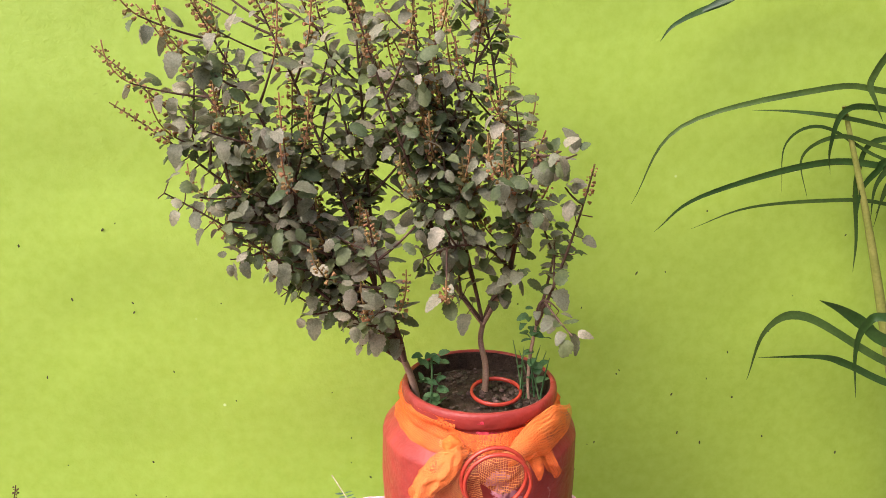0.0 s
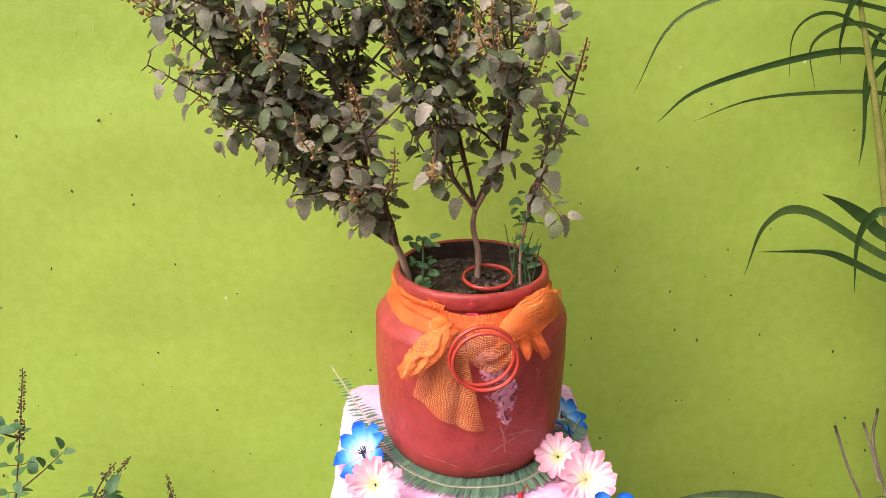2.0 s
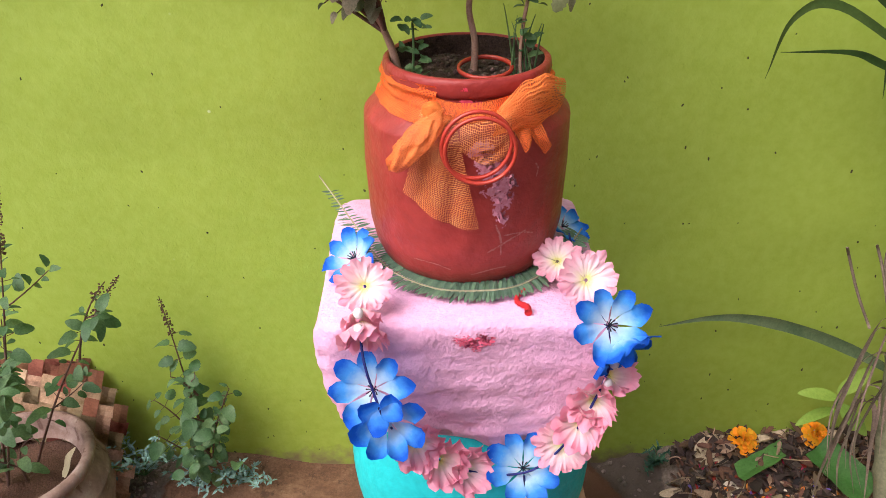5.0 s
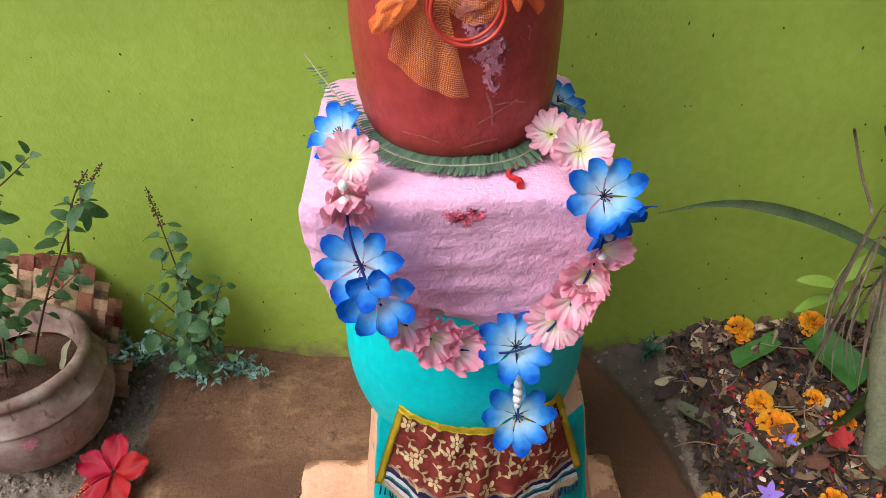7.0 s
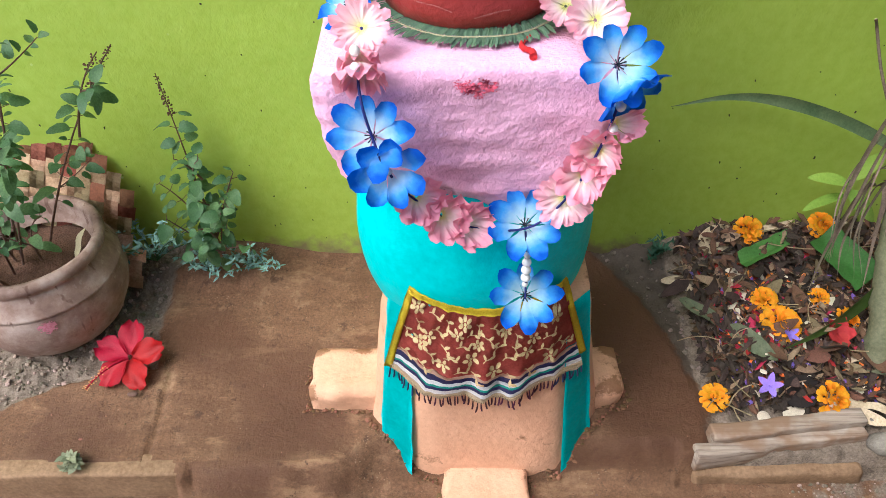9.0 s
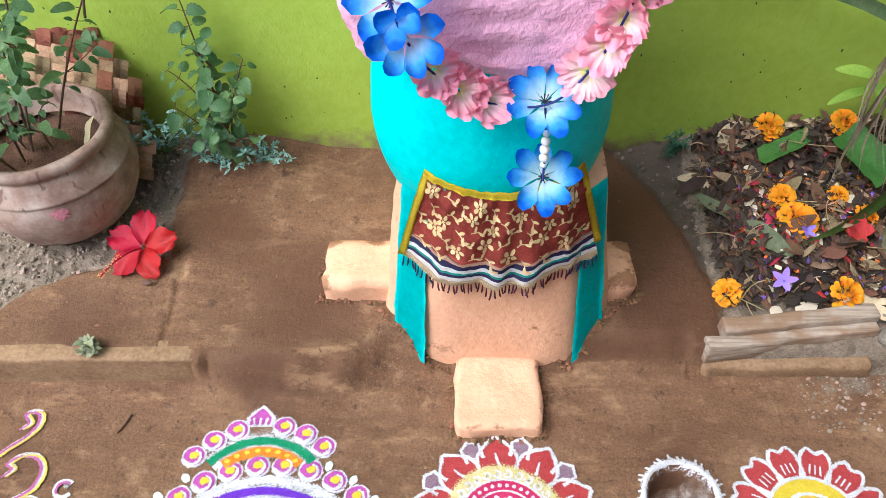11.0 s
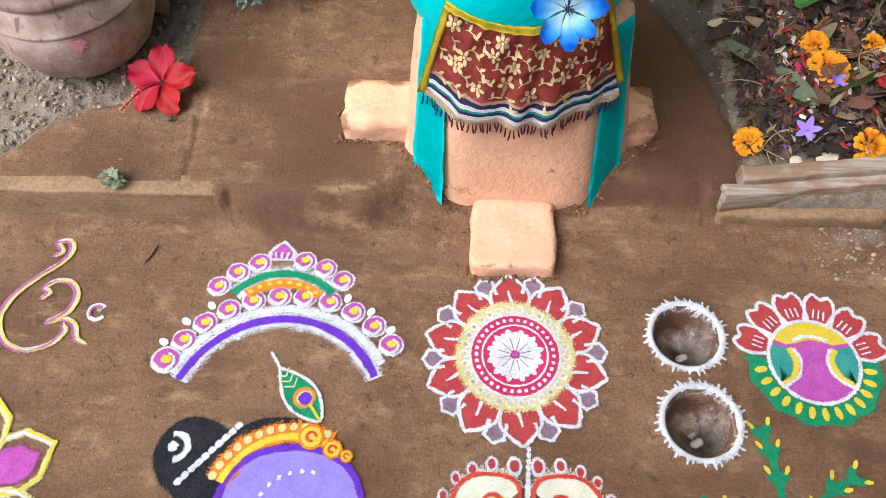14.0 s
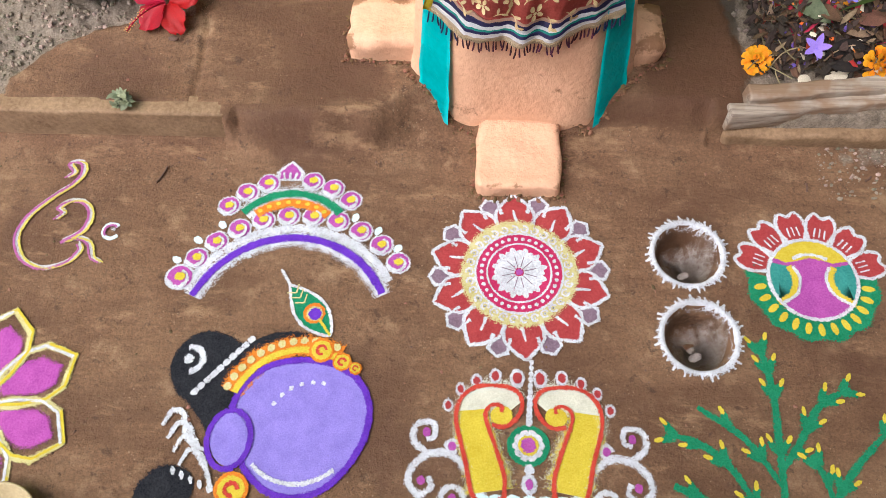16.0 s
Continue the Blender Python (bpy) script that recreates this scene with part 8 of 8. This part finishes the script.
def vessel():
    cx, cy = 0.415, -0.627
    d = drawing("vessel_drawing", (cx, cy), "round magenta powder vessel with red petals and green rim")
    g = [polar(cx, cy, 0.050, a) for a in range(360, 175, -12)]
    o = [polar(cx, cy, 0.087 + 0.003 * math.sin(a), a) for a in range(172, 376, 8)]
    shp().fill(cx, cy - 0.03, o + g[:1] + [(cx, cy)] + g[-1:], 0.0007, 0.004).done("rim_band", W_GREEN, d, "green powder band")
    for k in range(13):
        a = 190 + 13.4 * k
        x, y = polar(cx, cy, 0.0715, a)
        shp().disc(x, y, 0.0088, 0.0044, 0.0018, radians(a), 0.001, 10).done("ray", W_YELLOW, d, "yellow powder ray")
    for k in range(6):
        a = 17 + 28.2 * k
        o = [polar(cx, cy, r, a + b) for r, b in ((0.058, -11), (0.080, -14), (0.096, -10.5), (0.103, -5.5), (0.097, 0), (0.103, 5.5), (0.096, 10.5), (0.080, 14), (0.058, 11))]
        o = [(p.x, p.y) for p in spline([(x, y, 0) for x, y in o], 3)]
        shp().fill(*polar(cx, cy, 0.082, a), o, 0.0009).done("petal", W_RED, d, "red powder petal")
        shp().line(o[::3] + o[-1:], 0.0042, 0.0020, 3).done("petal_outline", W_WHITE, d)
        for q in (-6, 0, 6):
            shp().line([polar(cx, cy, 0.066, a + q), polar(cx, cy, 0.080, a + q * 0.8)], 0.0018, 0.0022, 1).done("petal_vein", W_WHITE, d)
    shp().disc(cx, cy, 0.058, None, 0.0022, 0, 0.002, 40).done("vessel", W_MAGENTA, d, "magenta powder disc")
    top = [polar(cx, cy, 0.060, a) for a in range(28, 156, 8)] + [(cx - 0.03, cy + 0.024), (cx, cy + 0.032), (cx + 0.03, cy + 0.024)]
    shp().fill(cx, cy + 0.044, top, 0.0030).done("vessel_mouth", W_YELLOW, d, "yellow powder crescent")
    for s in (1, -1):
        lens = [polar(cx, cy, 0.057, 90 - s * (90 + b)) for b in range(-24, 40, 6)]
        inner = [(cx + s * 0.050, cy - 0.036), (cx + s * 0.030, cy - 0.022), (cx + s * 0.023, cy), (cx + s * 0.030, cy + 0.018)]
        shp().fill(cx + s * 0.044, cy - 0.004, lens + inner, 0.0030).done("vessel_side", W_TEALP, d, "teal powder side")
        shp().line(inner[::-1], 0.0075, 0.0038, 4).done("vessel_line", W_YELLOW, d)
        shp().line([(x - s * 0.006, y) for x, y in inner[::-1]], 0.0036, 0.0044, 4).done("vessel_line", W_WHITE, d)
    shp().circle(cx, cy, 0.0585, 0.0042, 0.0044, 0, 360, 48).done("vessel_line", W_WHITE, d)
    shp().circle(cx, cy - 0.004, 0.040, 0.004, 0.0044, 55, 125, 40).done("vessel_line", W_WHITE, d)


vessel()


def bush():
    d = drawing("bush_drawing", (0.34, -0.86), "green powder bush drawing with yellow leaf tips")
    rg = random.Random(14)
    stems = [([(0.335, -0.99), (0.337, -0.90), (0.341, -0.80), (0.338, -0.755), (0.331, -0.722)], 0.010), ([(0.337, -0.90), (0.300, -0.845), (0.245, -0.806)], 0.009), ([(0.325, -0.97), (0.285, -0.89), (0.250, -0.855), (0.213, -0.842)], 0.010), ([(0.30, -0.985), (0.25, -0.925), (0.208, -0.903)], 0.012),
             ([(0.338, -0.88), (0.365, -0.845), (0.395, -0.80), (0.428, -0.780)], 0.010), ([(0.38, -1.0), (0.395, -0.92), (0.425, -0.875), (0.468, -0.832)], 0.010), ([(0.395, -0.92), (0.385, -0.88), (0.375, -0.86)], 0.008), ([(0.44, -0.98), (0.475, -0.90), (0.505, -0.86)], 0.010)]
    for pts, w in stems:
        shp().line(pts, w * 0.85, 0.0010, 5, 0.3).done("stem", W_GREEN, d, "green powder stem")
        P = spline([(x, y, 0) for x, y in pts], 5)
        n = len(P)
        for i in range(3, n, 4):
            for s in (1, -1):
                if rg.random() < 0.2 and i < n - 2:
                    continue
                dr = (P[i] - P[i - 1]).normalized()
                nr = Vector((-dr.y, dr.x, 0)) * s
                tip = P[i] + nr * 0.012 + dr * 0.013
                shp().line([(P[i].x, P[i].y), (tip.x, tip.y)], (0.0125, 0.0065), 0.0014, 1).done("leaf", W_GREEN, d, "green powder leaf")
                e = tip + dr * 0.003
                shp().disc(e.x, e.y, 0.0062, 0.0028, 0.0024, math.atan2((dr + nr * 0.6).y, (dr + nr * 0.6).x), 0.001, 8).done("leaf_tip", W_YELLOW, d, "yellow powder leaf tip")


bush()


def lotus():
    cx, cy = -0.668, -0.838
    d = drawing("lotus_drawing", (cx, cy), "large magenta powder lotus with yellow and white outlines")
    for k in range(7):
        a = -19 + 51.43 * k
        L, w = 0.132, 0.038
        o = []
        for t, s in ((0.12, 0.25), (0.35, 0.72), (0.6, 1.0), (0.80, 0.86)):
            o.append((t, s))
        pts = [(t * L, s * w) for t, s in o] + [(L, 0)] + [(t * L, -s * w) for t, s in reversed(o)]
        c, s_ = math.cos(radians(a)), math.sin(radians(a))
        pts = [(cx + c * x - s_ * y, cy + s_ * x + c * y) for x, y in pts]
        m = polar(cx, cy, L * 0.55, a)
        shp().fill(*m, [(m[0] + (x - m[0]) * 0.72, m[1] + (y - m[1]) * 0.62) for x, y in pts], 0.0008, 0.008).done("petal", W_MAGENTA, d, "magenta powder petal")
        shp().line(pts, 0.0085, 0.0012, 1).done("petal_outline", W_PALE, d, "yellow and white powder outline")
        shp().line([(x + 0.002, y + 0.002) for x, y in pts[3:]], 0.0034, 0.0020, 1).done("petal_outline", W_YELLOW, d)
        shp().line([(x - 0.002, y - 0.001) for x, y in pts[:5]], 0.0034, 0.0020, 1).done("petal_outline", W_WHITE, d)
    shp().disc(cx, cy, 0.02, None, 0.0024).done("heart", W_YELLOW, d)


lotus()


def sign():
    d = drawing("curved_sign", (-0.62, -0.56), "curling sacred sign drawn in white, yellow and pink powder")
    main = [(-0.640, -0.494), (-0.630, -0.484), (-0.640, -0.470), (-0.622, -0.468), (-0.617, -0.486), (-0.628, -0.506), (-0.652, -0.528), (-0.678, -0.560), (-0.686, -0.595), (-0.668, -0.628), (-0.636, -0.642), (-0.604, -0.632), (-0.590, -0.612), (-0.594, -0.602)]
    three = [(-0.638, -0.564), (-0.628, -0.553), (-0.637, -0.545), (-0.622, -0.534), (-0.600, -0.537), (-0.588, -0.556), (-0.594, -0.582), (-0.618, -0.600), (-0.600, -0.594), (-0.580, -0.600), (-0.570, -0.622), (-0.556, -0.630)]
    for pts in (main, three):
        for (dx, dy), m, w in (((0, 0), W_FAINT, 0.0054), ((0.0035, -0.001), W_FAINTY, 0.0030), ((-0.0035, -0.002), W_FAINTM, 0.0034), ((-0.001, 0.003), W_FAINT, 0.0024)):
            shp().line([(x + dx, y + dy) for x, y in pts], w, 0.0010 + 0.0008 * (m is not W_FAINT), 5, 0.3).done("stroke", m, d)
    shp().circle(-0.553, -0.582, 0.0115, 0.005, 0.0014, 40, 330, 20).done("stroke", W_SKY, d)
    shp().circle(-0.553, -0.582, 0.0095, 0.003, 0.0022, 40, 230, 20).done("stroke", W_FAINTM, d)
    shp().disc(-0.550, -0.579, 0.003, None, 0.0024).done("dot", W_FAINT, d)


sign()

# ---- small things on the yard ----
dish = thing("clay_dish", (-0.590, -0.985, 0.0), "small shallow tan clay dish on the mud", "dish")
part("bowl", lathe([(0.030, 0.001), (0.042, 0.004), (0.050, 0.014), (0.053, 0.022), (0.0515, 0.0235), (0.049, 0.021), (0.040, 0.008), (0.01, 0.006)], 40, (-0.590, -0.985, 0.0)), mat("tan clay", (0.30, 0.22, 0.11), (0.44, 0.34, 0.19), 30, 0.6), dish)
rg = random.Random(91)
for x, y, L, a in ((-0.505, -0.500, 0.030, 0.9), (-0.452, -0.455, 0.014, -0.6), (-0.29, -0.435, 0.012, 0.2), (0.43, -0.49, 0.014, 1.2), (0.515, -0.47, 0.012, 0.4)):
    z = ground_z(x, y) + 0.002
    bm = tube(bezier((x, y, z), (x + L * 0.5 * math.cos(a), y + L * 0.5 * math.sin(a), z + 0.002), (x + L * math.cos(a + 0.3), y + L * math.sin(a + 0.3), z), 5), 0.0016, 5)
    tagged(part("twig", bm, M_STEM), "short dark twig lying on the mud", "twig", "twigs on the yard")
scatter("crumbs", 260, (-0.8, 0.8, -1.0, -0.42), 0.0006, 0.0028, M_STEM, "dark crumbs of soil on the mud", 95)
